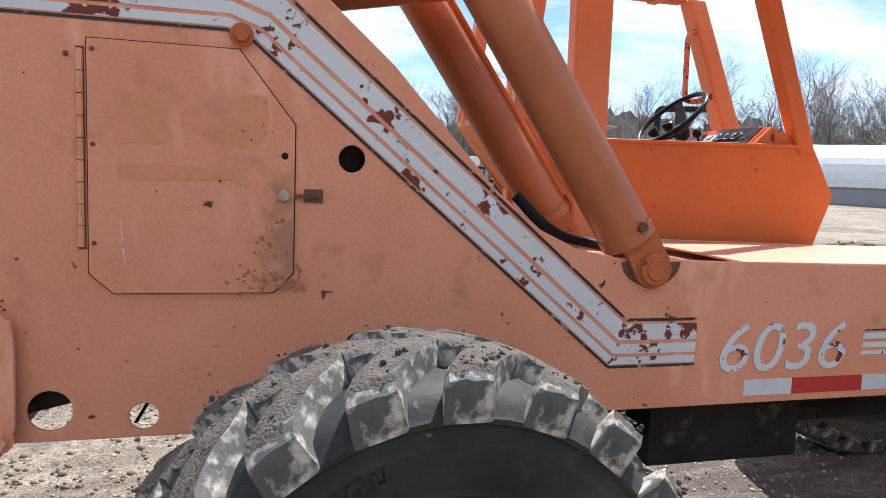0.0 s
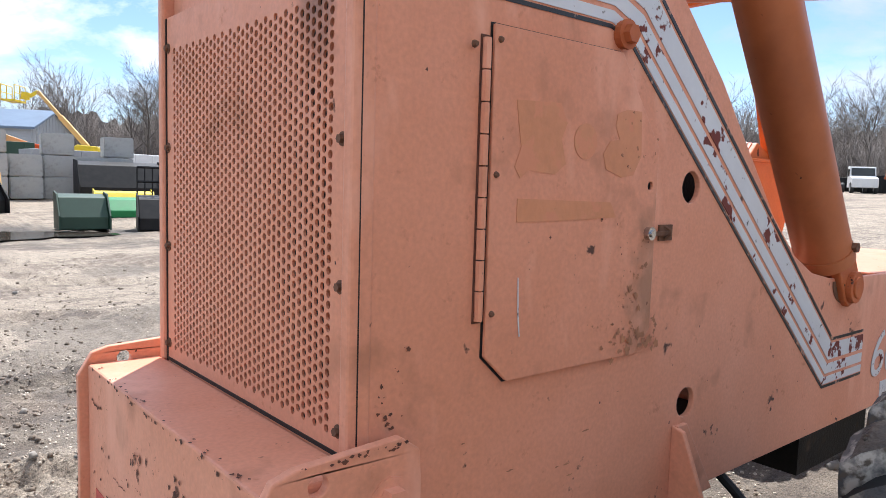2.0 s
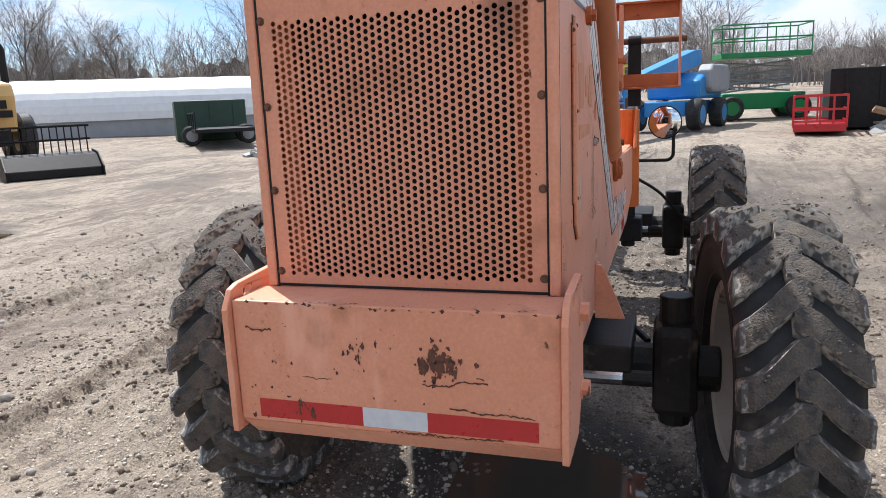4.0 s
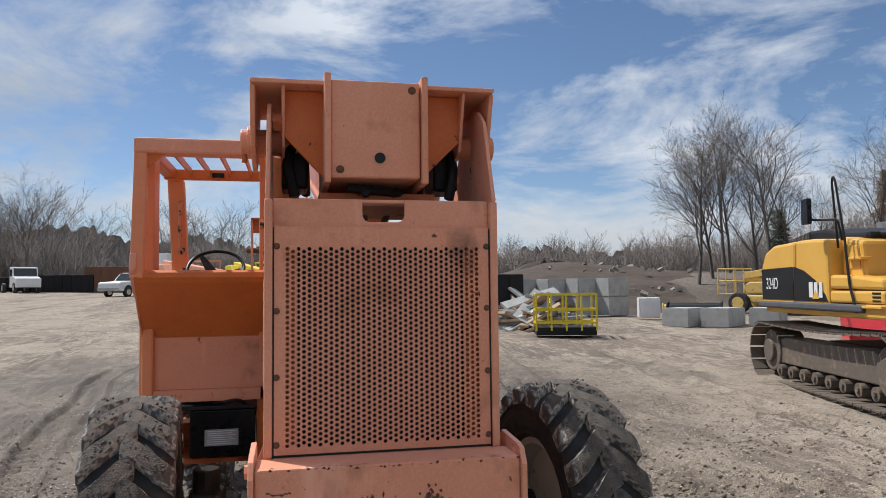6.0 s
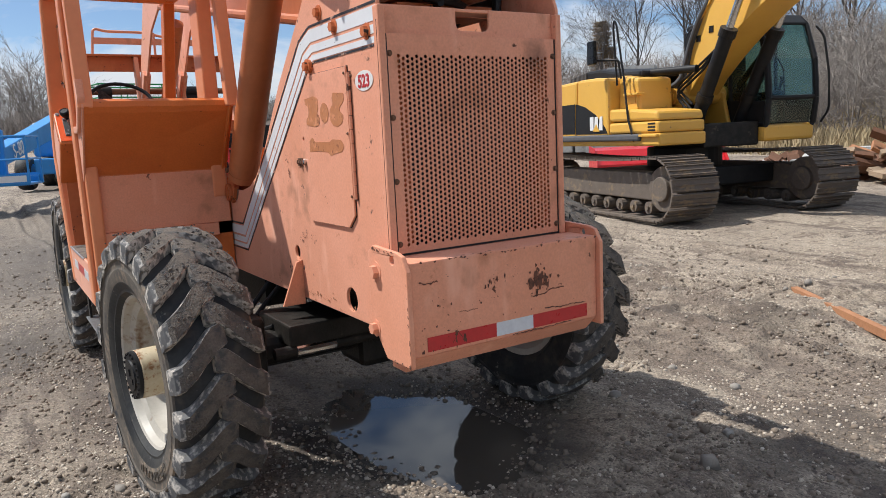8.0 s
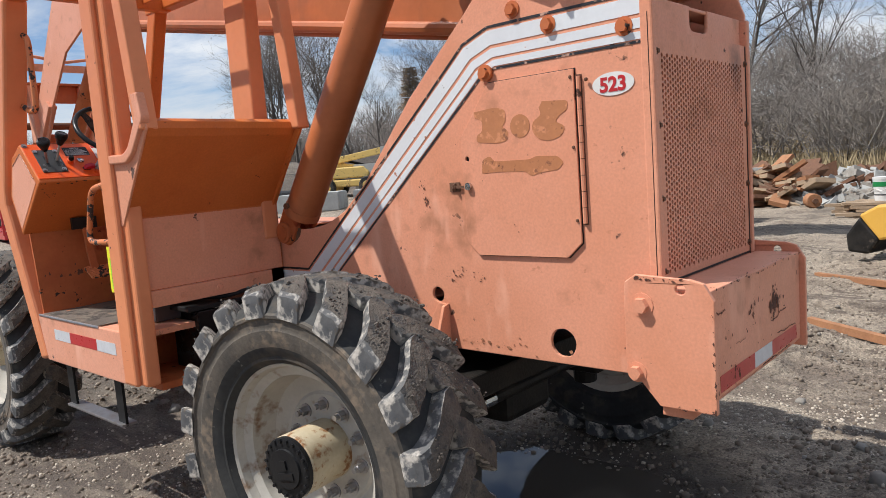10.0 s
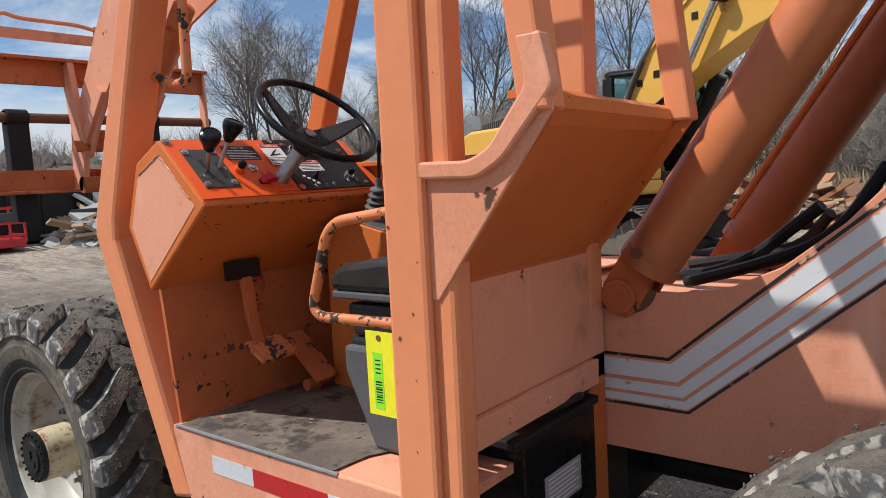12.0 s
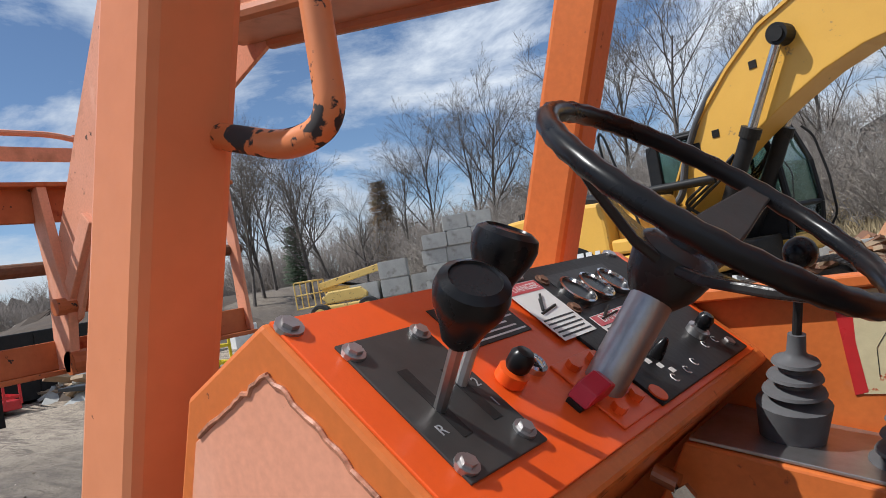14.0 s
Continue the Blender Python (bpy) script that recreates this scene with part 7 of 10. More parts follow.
# Tracks.
bm = bm_new()
box(bm, -0.095, 0.095, -0.40, 0.40, -0.012, 0.012)
box(bm, -0.09, -0.075, -0.40, 0.40, 0.012, 0.035)
box(bm, -0.01, 0.005, -0.40, 0.40, 0.012, 0.035)
box(bm, 0.06, 0.075, -0.40, 0.40, 0.012, 0.03)
shoe_me = bpy.data.meshes.new("track_shoe")
bm.to_mesh(shoe_me)
bm.free()
shoe_me.materials.append(M["track"])
for s in (-1, 1):
    y = s * 1.31
    bm = bm_new()
    prism(bm, [(-1.9, 0.30), (1.5, 0.30), (1.5, 0.62), (1.1, 0.72), (-1.5, 0.72), (-1.9, 0.62)], "y", y - 0.19, y + 0.19)
    tf = part("track_frame", bm, "track", exc, "muddy track frame", bevel=0.02)
    for x in np.linspace(-1.6, 1.2, 8):
        bm = bm_new()
        rod(bm, (x, y - 0.24, 0.19), (x, y + 0.24, 0.19), 0.095, n=16)
        rod(bm, (x, y - 0.27, 0.19), (x, y + 0.27, 0.19), 0.04, n=10)
        part("track_roller", bm, "track", tf)
    for x, r in ((-1.94, 0.34), (1.54, 0.34)):
        bm = bm_new()
        rod(bm, (x, y - 0.22, 0.49), (x, y + 0.22, 0.49), r, n=28)
        rod(bm, (x, y - 0.28, 0.49), (x, y + 0.28, 0.49), r * 0.55, n=20)
        part("idler", bm, "track", tf, bevel=0.015)
    R, half = 0.46, 1.74
    per = 4 * half + 2 * math.pi * R
    n = 46
    for i in range(n):
        d = per * i / n
        if d < 2 * half:
            m = Matrix.Translation((half - d, y, 0.49 + R - 0.05 * math.sin(math.pi * d / (2 * half)))) @ Matrix.Rotation(math.pi, 4, "Z")
        elif d < 2 * half + math.pi * R:
            a = math.pi / 2 + (d - 2 * half) / R
            m = Matrix.Translation((-half + R * math.cos(a), y, 0.49 + R * math.sin(a))) @ Matrix.Rotation(math.pi / 2 - a, 4, "Y")
        elif d < 4 * half + math.pi * R:
            m = Matrix.Translation((-half + d - 2 * half - math.pi * R, y, 0.49 - R)) @ Matrix.Rotation(math.pi, 4, "X")
        else:
            a = -math.pi / 2 + (d - 4 * half - math.pi * R) / R
            m = Matrix.Translation((half + R * math.cos(a), y, 0.49 + R * math.sin(a))) @ Matrix.Rotation(math.pi / 2 - a, 4, "Y")
        child("track_shoe", shoe_me, tf, Matrix.Translation((-0.2, 0, 0)) @ m)
bm = bm_new()
box(bm, -0.9, 0.9, -1.1, 1.1, 0.42, 0.72)
rod(bm, (0, 0, 0.6), (0, 0, 1.06), 0.62, n=32)
part("undercarriage", bm, "black", exc, bevel=0.03)


def arc_side(x0, x1, z0, z1, r, n=6):
    """A side outline whose upper rear corner is well rounded."""
    return [(x1, z0), (x1, z1)] + [(x0 + r - r * math.sin(a), z1 - r + r * math.cos(a)) for a in np.linspace(0, math.pi / 2, n)] + [(x0, z0 + 0.12), (x0 + 0.1, z0)]


bm = bm_new()
prism(bm, [(-2.2, -1.44), (-2.6, -1.34), (-2.92, -0.85), (-3.02, 0.0), (-2.92, 0.85), (-2.6, 1.34), (-2.2, 1.44)], "z", 1.16, 2.16)
part("counterweight", bm, "cat", exc, "rounded yellow counterweight", bevel=0.10)
bm = bm_new()
prism(bm, [(-2.46, 1.26), (-1.17, 1.26), (-1.09, 2.27), (-1.9, 2.25), (-2.25, 2.14), (-2.43, 1.9)], "y", -1.46, -0.6)
part("engine_cover", bm, "cat", exc, "yellow engine side cover", bevel=0.05)
bm = bm_new()
prism(bm, [(-1.155, 1.26), (-0.06, 1.26), (-0.06, 1.9), (-0.09, 2.24), (-0.5, 2.27), (-1.075, 2.275)], "y", -1.46, -0.6)
part("engine_cover", bm, "cat", exc, "yellow engine side cover", bevel=0.05)
bm = bm_new()
prism(bm, [(-2.2, 1.14), (-0.6, 1.14), (-0.6, 2.15), (-2.2, 2.18)], "y", -0.6, 1.42)
part("engine_cover", bm, "cat", exc, bevel=0.06)
bm = bm_new()
prism(bm, [(-2.05, 2.2), (0.3, 2.2), (0.3, 2.32), (-0.4, 2.36), (-1.0, 2.46), (-1.5, 2.46), (-2.0, 2.36)], "y", -1.05, 1.0)
part("hood", bm, "black", exc, "black engine hood", bevel=0.05)
bm = bm_new()
rod(bm, (0.3, -0.85, 2.28), (1.1, -0.6, 2.26), 0.06, n=14)
part("hose", bm, "black", exc, smooth=True)
for i in range(12):
    bm = bm_new()
    box(bm, -2.02 + 0.05 * i, -1.995 + 0.05 * i, -1.075, -1.045, 2.25, 2.37 + 0.006 * i)
    part("hood_slat", bm, "grey_plastic", exc)
bm = bm_new()
box(bm, -2.5, 0.9, -1.52, -1.40, 1.20, 1.31)
part("bumper_rail", bm, "grey_plastic", exc, "scuffed grey bumper rail", bevel=0.03)
bm = bm_new()
box(bm, -2.3, 0.95, -1.45, -0.6, 1.12, 1.27)
part("deck_frame", bm, "cat", exc, bevel=0.02)
bm = bm_new()
prism(bm, [(-0.04, 1.52), (1.31, 1.50), (1.27, 1.64), (0.55, 1.70), (-0.04, 1.72)], "y", -1.45, -0.62)
part("tool_box_lid", bm, "cat", exc, "yellow tool box lid", bevel=0.04)
bm = bm_new()
box(bm, -0.04, 1.33, -1.455, -0.62, 1.32, 1.492)
tb = part("tool_box", bm, "cat", exc, "yellow tool box with a step", bevel=0.035)
bm = bm_new()
box(bm, 0.52, 1.36, -1.46, -0.62, 1.12, 1.315)
part("step_box", bm, "cat", exc, bevel=0.035)
for z in (1.36, 1.41, 1.46):
    bm = bm_new()
    box(bm, 1.06, 1.25, -1.459, -1.452, z - 0.015, z + 0.012)
    part("vent_slot", bm, "label_black", tb)
bm = bm_new()
box(bm, 0.75, 1.34, -1.51, -1.44, 1.26, 1.30)
part("foot_step", bm, "cat", exc, bevel=0.01)
bm = bm_new()
prism(bm, [(-0.05, 1.66), (0.54, 1.66), (0.51, 2.18), (-0.05, 2.27)], "y", -1.26, -0.62)
part("fuel_tank", bm, "cat", exc, "yellow fuel tank", bevel=0.05)
bm = bm_new()
prism(bm, [(0.06, 2.16), (0.43, 2.11), (0.45, 1.80), (0.06, 1.80)], "y", -1.272, -1.261)
part("tank_panel", bm, "cat", exc, bevel=0.01)
bm = bm_new()
box(bm, 0.20, 0.60, -1.34, -1.2, 1.92, 1.955)
part("tank_step", bm, "cat", exc, bevel=0.008)
bm = bm_new()
prism(bm, [(-1.15, 1.33), (-0.08, 1.33), (-0.16, 1.44), (-0.45, 1.65), (-0.8, 1.80), (-1.13, 1.87)], "y", -1.468, -1.462)
bandp = part("grey_band", bm, "black", exc, "dark grey decal panel")
bm = bm_new()
prism(bm, [(-2.40, 1.34), (-1.19, 1.34), (-1.165, 1.87), (-2.40, 1.86)], "y", -1.468, -1.462)
part("grey_band", bm, "black", exc)
ex_t = Matrix(((1, 0, 0, 0), (0, 0, -1, -1.470), (0, 1, 0, 0), (0, 0, 0, 1)))
words("324D", 0.27, Matrix.Translation((-1.98, 0, 1.52)) @ ex_t @ Matrix.Diagonal((0.8, 1, 1, 1)), "white", exc, "model_number", depth=0.002, label="white model number")
for k in range(3):
    bm = bm_new()
    x = -0.63 + 0.145 * k
    prism(bm, [(x, 1.39), (x + 0.12, 1.39), (x + 0.12, 1.62), (x + 0.02 * k, 1.62)], "y", -1.476, -1.469)
    part("logo_block", bm, "white", exc, "white logo block")
bm = bm_new()
prism(bm, [(-0.53, 1.37), (-0.31, 1.37), (-0.42, 1.50)], "y", -1.480, -1.477)
part("logo_triangle", bm, "cat", exc)
# Cab: a yellow sill, black posts and roof, green-tinted panes.
bm = bm_new()
box(bm, -0.55, 1.40, 0.42, 1.42, 1.10, 1.36)
part("cab_base", bm, "cat", exc, "yellow cab sill", bevel=0.05)
bm = bm_new()
box(bm, 0.85, 1.10, 0.412, 0.419, 1.19, 1.28)
part("sill_vent", bm, "label_black", exc)
cabp = [(-0.55, 1.36), (1.40, 1.36), (1.45, 1.75), (1.40, 2.35), (1.20, 2.90), (1.08, 3.0), (-0.40, 3.06), (-0.53, 2.92)]
for y, side in ((0.46, -1), (1.38, 1)):
    for a, b in zip(cabp, cabp[1:] + cabp[:1]):
        bm = bm_new()
        rod(bm, (a[0], y, a[1]), (b[0], y, b[1]), 0.05, n=8)
        part("cab_frame", bm, "black", exc)
    bm = bm_new()
    box(bm, -0.56, -0.36, y - 0.045, y + 0.045, 1.36, 3.02)
    part("rear_post", bm, "black", exc, "wide black rear post", bevel=0.02)
    bm = bm_new()
    rod(bm, (0.62, y, 1.36), (0.55, y, 3.0), 0.035, n=8)
    part("cab_frame", bm, "black", exc)
    bm = bm_new()
    prism(bm, [(-0.5, 1.37), (1.36, 1.37), (1.40, 1.72), (-0.5, 1.84)], "y", y - 0.025, y + 0.025)
    part("lower_panel", bm, "black", exc, "black lower cab panel", bevel=0.01)
    bm = bm_new()
    prism(bm, [(-0.38, 1.84), (1.41, 1.72), (1.37, 2.35), (1.17, 2.88), (1.05, 2.97), (-0.38, 3.02)], "y", y - 0.005, y + 0.005)
    g = part("cab_window", bm, "tinted", exc, "green-tinted cab window")
    g.visible_shadow = False
for q, w in (([(1.452, 1.80), (1.402, 2.36), (1.20, 2.92)], 0.005), ([(1.405, 1.38), (1.45, 1.72)], 0.005), ([(-0.545, 1.9), (-0.545, 2.95)], 0.005)):
    bm = bm_new()
    prism(bm, [(p[0] - w, p[1]) for p in q] + [(p[0] + w, p[1]) for p in q[::-1]], "y", 0.51, 1.33)
    g = part("cab_window", bm, "tinted", exc, "green-tinted cab window")
    g.visible_shadow = False
bm = bm_new()
rod(bm, (1.448, 0.46, 1.76), (1.448, 1.38, 1.76), 0.035, n=8)
part("cab_frame", bm, "black", exc)
bm = bm_new()
tube(bm, rounded([(1.30, 0.9, 1.80), (1.42, 0.75, 2.2), (1.36, 0.62, 2.45)], 0.05), 0.012, 6)
part("wiper", bm, "black", exc)
bm = bm_new()
prism(bm, [(-0.52, 3.03), (1.06, 2.98), (1.22, 2.88), (1.24, 2.92), (1.08, 3.06), (-0.42, 3.13), (-0.52, 3.10)], "y", 0.42, 1.42)
part("cab_roof", bm, "black", exc, "black cab roof", bevel=0.03)
bm = bm_new()
tube(bm, rounded([(1.34, 1.46, 2.85), (1.46, 1.50, 2.70), (1.56, 1.52, 2.1), (1.58, 1.52, 1.55), (1.46, 1.48, 1.36)], 0.1, 6), 0.018, 8)
part("cab_handrail", bm, "black", exc, smooth=True)
bm = bm_new()
prism(bm, [(0.0, 1.4), (0.55, 1.4), (0.57, 1.85), (0.17, 1.86), (0.10, 2.65), (-0.03, 2.65)], "y", 0.65, 1.2)
part("operator_seat", bm, "black", exc, bevel=0.05)
for y in (0.6, 1.2):
    bm = bm_new()
    box(bm, 0.35, 0.95, y - 0.08, y + 0.08, 1.38, 1.90)
    part("cab_console", bm, "black", exc, bevel=0.05)
    bm = bm_new()
    tube(bm, [(0.85, y, 1.88), (0.92, y, 2.05), (0.90, y, 2.12)], 0.025, 8)
    part("control_stick", bm, "black", exc)
# Boom: a gooseneck box.
up = [(0.12, 1.95), (0.34, 2.3), (0.66, 2.85), (0.98, 3.22), (1.36, 3.60), (1.85, 3.98), (2.35, 4.18), (3.0, 4.27), (3.8, 4.22), (5.6, 3.85), (6.0, 3.75)]
dn = [(0.45, 1.82), (0.72, 2.12), (1.10, 2.42), (1.48, 2.68), (1.98, 2.97), (2.5, 3.22), (2.95, 3.36), (3.4, 3.42), (3.9, 3.46), (5.5, 3.42), (5.9, 3.42)]
bm = bm_new()
loft(bm, [[(a[0], -0.30, a[1]), (a[0], 0.30, a[1]), (b[0], 0.30, b[1]), (b[0], -0.30, b[1])] for a, b in zip(up, dn)])
eb = part("excavator_boom", bm, "cat", exc, "curved yellow excavator boom", bevel=0.015)
bm = bm_new()
loft(bm, [[(a[0] - 0.01, -0.33, a[1] + 0.02), (a[0] - 0.01, 0.33, a[1] + 0.02), (a[0] + 0.0, 0.33, a[1] - 0.02), (a[0] + 0.0, -0.33, a[1] - 0.02)] for a in up])
part("boom_top_plate", bm, "cat", eb)
for x, z in ((0.75, 2.75), (1.7, 3.55), (1.05, 2.85)):
    bm = bm_new()
    box(bm, x - 0.05, x + 0.05, -0.312, -0.299, z - 0.05, z + 0.05)
    part("boom_lug", bm, "greasy", eb, bevel=0.004)
for y in (-0.43, 0.43):
    lo, hi = Vector((0.80, y, 1.33)), Vector((2.15, y, 3.76))
    d = (hi - lo).normalized()
    bm = bm_new()
    rod(bm, lo, lo + d * 1.62, 0.105, n=20)
    c = part("boom_cylinder", bm, "black", exc, "black hydraulic boom cylinder", smooth=True)
    for q in (1.60, 0.55):
        bm = bm_new()
        rod(bm, lo + d * (q - 0.07), lo + d * (q + 0.06), 0.128, n=20)
        part("cylinder_collar", bm, "greasy", c)
    bm = bm_new()
    rod(bm, lo + d * 1.62, hi, 0.058, n=16)
    part("cylinder_rod", bm, "chrome", c, smooth=True)
    bm = bm_new()
    s = -1 if y < 0 else 1
    rod(bm, hi + Vector((0, -0.13 * s, 0)), hi + Vector((0, 0.09 * s, 0)), 0.13, n=18)
    rod(bm, hi + Vector((0, 0.08 * s, 0)), hi + Vector((0, 0.12 * s, 0)), 0.09, n=18)
    part("cylinder_eye", bm, "black", c)
    for k in range(3):
        bm = bm_new()
        tube(bm, rounded([lo + Vector((0.1, 0.1 * s, 0.2 + 0.1 * k)), lo + Vector((-0.22, 0.16 * s, 0.55 + 0.07 * k)), lo + d * (1.0 + 0.1 * k) + Vector((-0.16, 0.05 * s, 0.05)), lo + d * 1.3 + Vector((-0.12, 0, 0.05))], 0.1), 0.02, 8)
        part("hose", bm, "black", c)
for k in range(2):
    bm = bm_new()
    tube(bm, rounded([(0.15, -0.66 + 0.1 * k, 2.12), (0.36, -0.55 + 0.1 * k, 2.02), (0.46, -0.42 + 0.06 * k, 2.15), (0.56, -0.36 + 0.06 * k, 2.6), (0.80, -0.36 + 0.06 * k, 3.02), (1.05, -0.30 + 0.06 * k, 3.38), (1.9, -0.22 + 0.1 * k, 4.10)], 0.12), 0.034, 8)
    part("hose", bm, "grey_plastic", eb)
bm = bm_new()
rod(bm, (0.36, -0.52, 1.88), (0.36, 0.52, 1.88), 0.14, n=24)
rod(bm, (0.36, -0.53, 1.88), (0.36, 0.53, 1.88), 0.06, n=16)
part("foot_pin", bm, "cat", exc, bevel=0.01)
bm = bm_new()
prism(bm, [(0.0, 1.14), (0.75, 1.14), (0.52, 1.9), (0.36, 2.02), (0.2, 1.95)], "y", -0.46, -0.38)
part("boom_foot", bm, "cat", exc, bevel=0.02)
bm = bm_new()
prism(bm, [(0.0, 1.14), (0.75, 1.14), (0.52, 1.9), (0.36, 2.02), (0.2, 1.95)], "y", 0.34, 0.42)
part("boom_foot", bm, "cat", exc, bevel=0.02)
bm = bm_new()
box(bm, 0.0, 1.3, -0.62, 0.42, 1.05, 1.42)
part("swing_gear", bm, "greasy", exc, bevel=0.03)
# Stick, its cylinder and bucket linkage.
bm = bm_new()
loft(bm, [[(x - w, -0.2, z), (x - w, 0.2, z), (x + w, 0.2, z), (x + w, -0.2, z)] for x, z, w in ((5.75, 4.6, 0.14), (6.05, 4.0, 0.28), (6.42, 3.0, 0.28), (6.78, 1.7, 0.22), (7.02, 0.75, 0.16))])
st = part("excavator_stick", bm, "cat", exc, "yellow excavator stick", bevel=0.015)
bm = bm_new()
rod(bm, (6.08, -0.1, 3.2), (6.22, -0.1, 1.25), 0.10, n=18)
rod(bm, (6.21, -0.1, 1.35), (6.22, -0.1, 1.18), 0.115, n=18)
c = part("bucket_cylinder", bm, "black", exc, "black bucket cylinder", smooth=True)
bm = bm_new()
rod(bm, (6.22, -0.1, 1.2), (6.29, -0.1, 0.62), 0.055, n=14)
part("cylinder_rod", bm, "chrome", c, smooth=True)
for y in (-0.3, 0.06):
    bm = bm_new()
    prism(bm, [(5.28, 0.50), (5.50, 0.20), (6.1, 0.36), (6.75, 0.42), (7.15, 0.62), (7.1, 0.85), (6.7, 0.80), (6.2, 0.66), (5.5, 0.62)], "y", y, y + 0.2)
    part("bucket_link", bm, "cat", exc, "worn yellow bucket linkage", bevel=0.03)
bm = bm_new()
prism(bm, [(5.30, 0.48), (5.52, 0.22), (5.40, 0.04), (5.16, 0.06), (5.14, 0.26)], "y", -0.32, 0.28)
part("bucket_tip", bm, "greasy", exc, "dark worn coupler", bevel=0.03)
for y in (-0.36, 0.30):
    bm = bm_new()
    prism(bm, [(6.7, 0.5), (7.3, 0.62), (7.65, 0.1), (7.3, -0.04), (6.85, 0.02)], "y", y, y + 0.06)
    part("bucket_side", bm, "greasy", exc, "dark worn bucket side", bevel=0.01)
bm = bm_new()
prism(bm, [(7.3, 0.62), (7.65, 0.1), (7.3, -0.04), (6.85, 0.02), (6.85, 0.06), (7.28, 0.01), (7.58, 0.12), (7.27, 0.57)], "y", -0.30, 0.30)
part("bucket_shell", bm, "greasy", exc, "dark worn bucket shell", bevel=0.01)
# Mirror and grab rail.
bm = bm_new()
tube(bm, rounded([(0.25, -1.40, 2.2), (0.2, -1.42, 2.5), (-0.12, -1.64, 2.52), (-0.17, -1.68, 2.7)], 0.06), 0.018, 8)
part("mirror_arm", bm, "black", exc)
bm = bm_new()
box(bm, -0.28, -0.06, -1.72, -1.65, 2.46, 2.84)
part("side_mirror", bm, "black_gloss", exc, "black side mirror", bevel=0.02)
bm = bm_new()
tube(bm, rounded([(0.10, -1.38, 2.1), (0.03, -1.40, 3.05), (0.07, -1.40, 3.14), (0.13, -1.40, 3.05), (0.36, -1.42, 2.2), (0.56, -1.48, 1.56), (0.75, -1.50, 1.2)], 0.04), 0.017, 6)
part("grab_rail", bm, "black", exc)


# ---- vehicles and machines round the yard ----
def road_wheel(parent, x, y, z, r, w, rim="grey"):
    bm = bm_new()
    lathe(bm, [(r * 0.55, -w / 2), (r * 0.9, -w / 2), (r, -w * 0.3), (r, w * 0.3), (r * 0.9, w / 2), (r * 0.55, w / 2)], Matrix.Translation((x, y, z)) @ Matrix.Rotation(math.pi / 2, 4, "X"), 28)
    wh = part("road_wheel", bm, "tyre", parent, smooth=True)
    bm = bm_new()
    lathe(bm, [(r * 0.58, -w * 0.52), (r * 0.5, -w * 0.45), (r * 0.2, -w * 0.4), (r * 0.15, -w * 0.5), (0.001, -w * 0.5)], Matrix.Translation((x, y, z)) @ Matrix.Rotation(math.pi / 2, 4, "X"), 20)
    lathe(bm, [(0.001, w * 0.5), (r * 0.15, w * 0.5), (r * 0.2, w * 0.4), (r * 0.5, w * 0.45), (r * 0.58, w * 0.52)], Matrix.Translation((x, y, z)) @ Matrix.Rotation(math.pi / 2, 4, "X"), 20)
    part("wheel_rim", bm, rim, wh, smooth=True)


def bar(bm, a, b, w, h):
    """A straight box section from a to b, square to its own line."""
    a, b = Vector(a), Vector(b)
    d = b - a
    m = Matrix.Translation(a) @ d.to_track_quat("X", "Z").to_matrix().to_4x4()
    box(bm, 0, d.length, -w / 2, w / 2, -h / 2, h / 2, m)


def at(x, y, yaw):
    return Matrix.Translation((x, y, gz(x, y))) @ Matrix.Rotation(radians(yaw), 4, "Z")


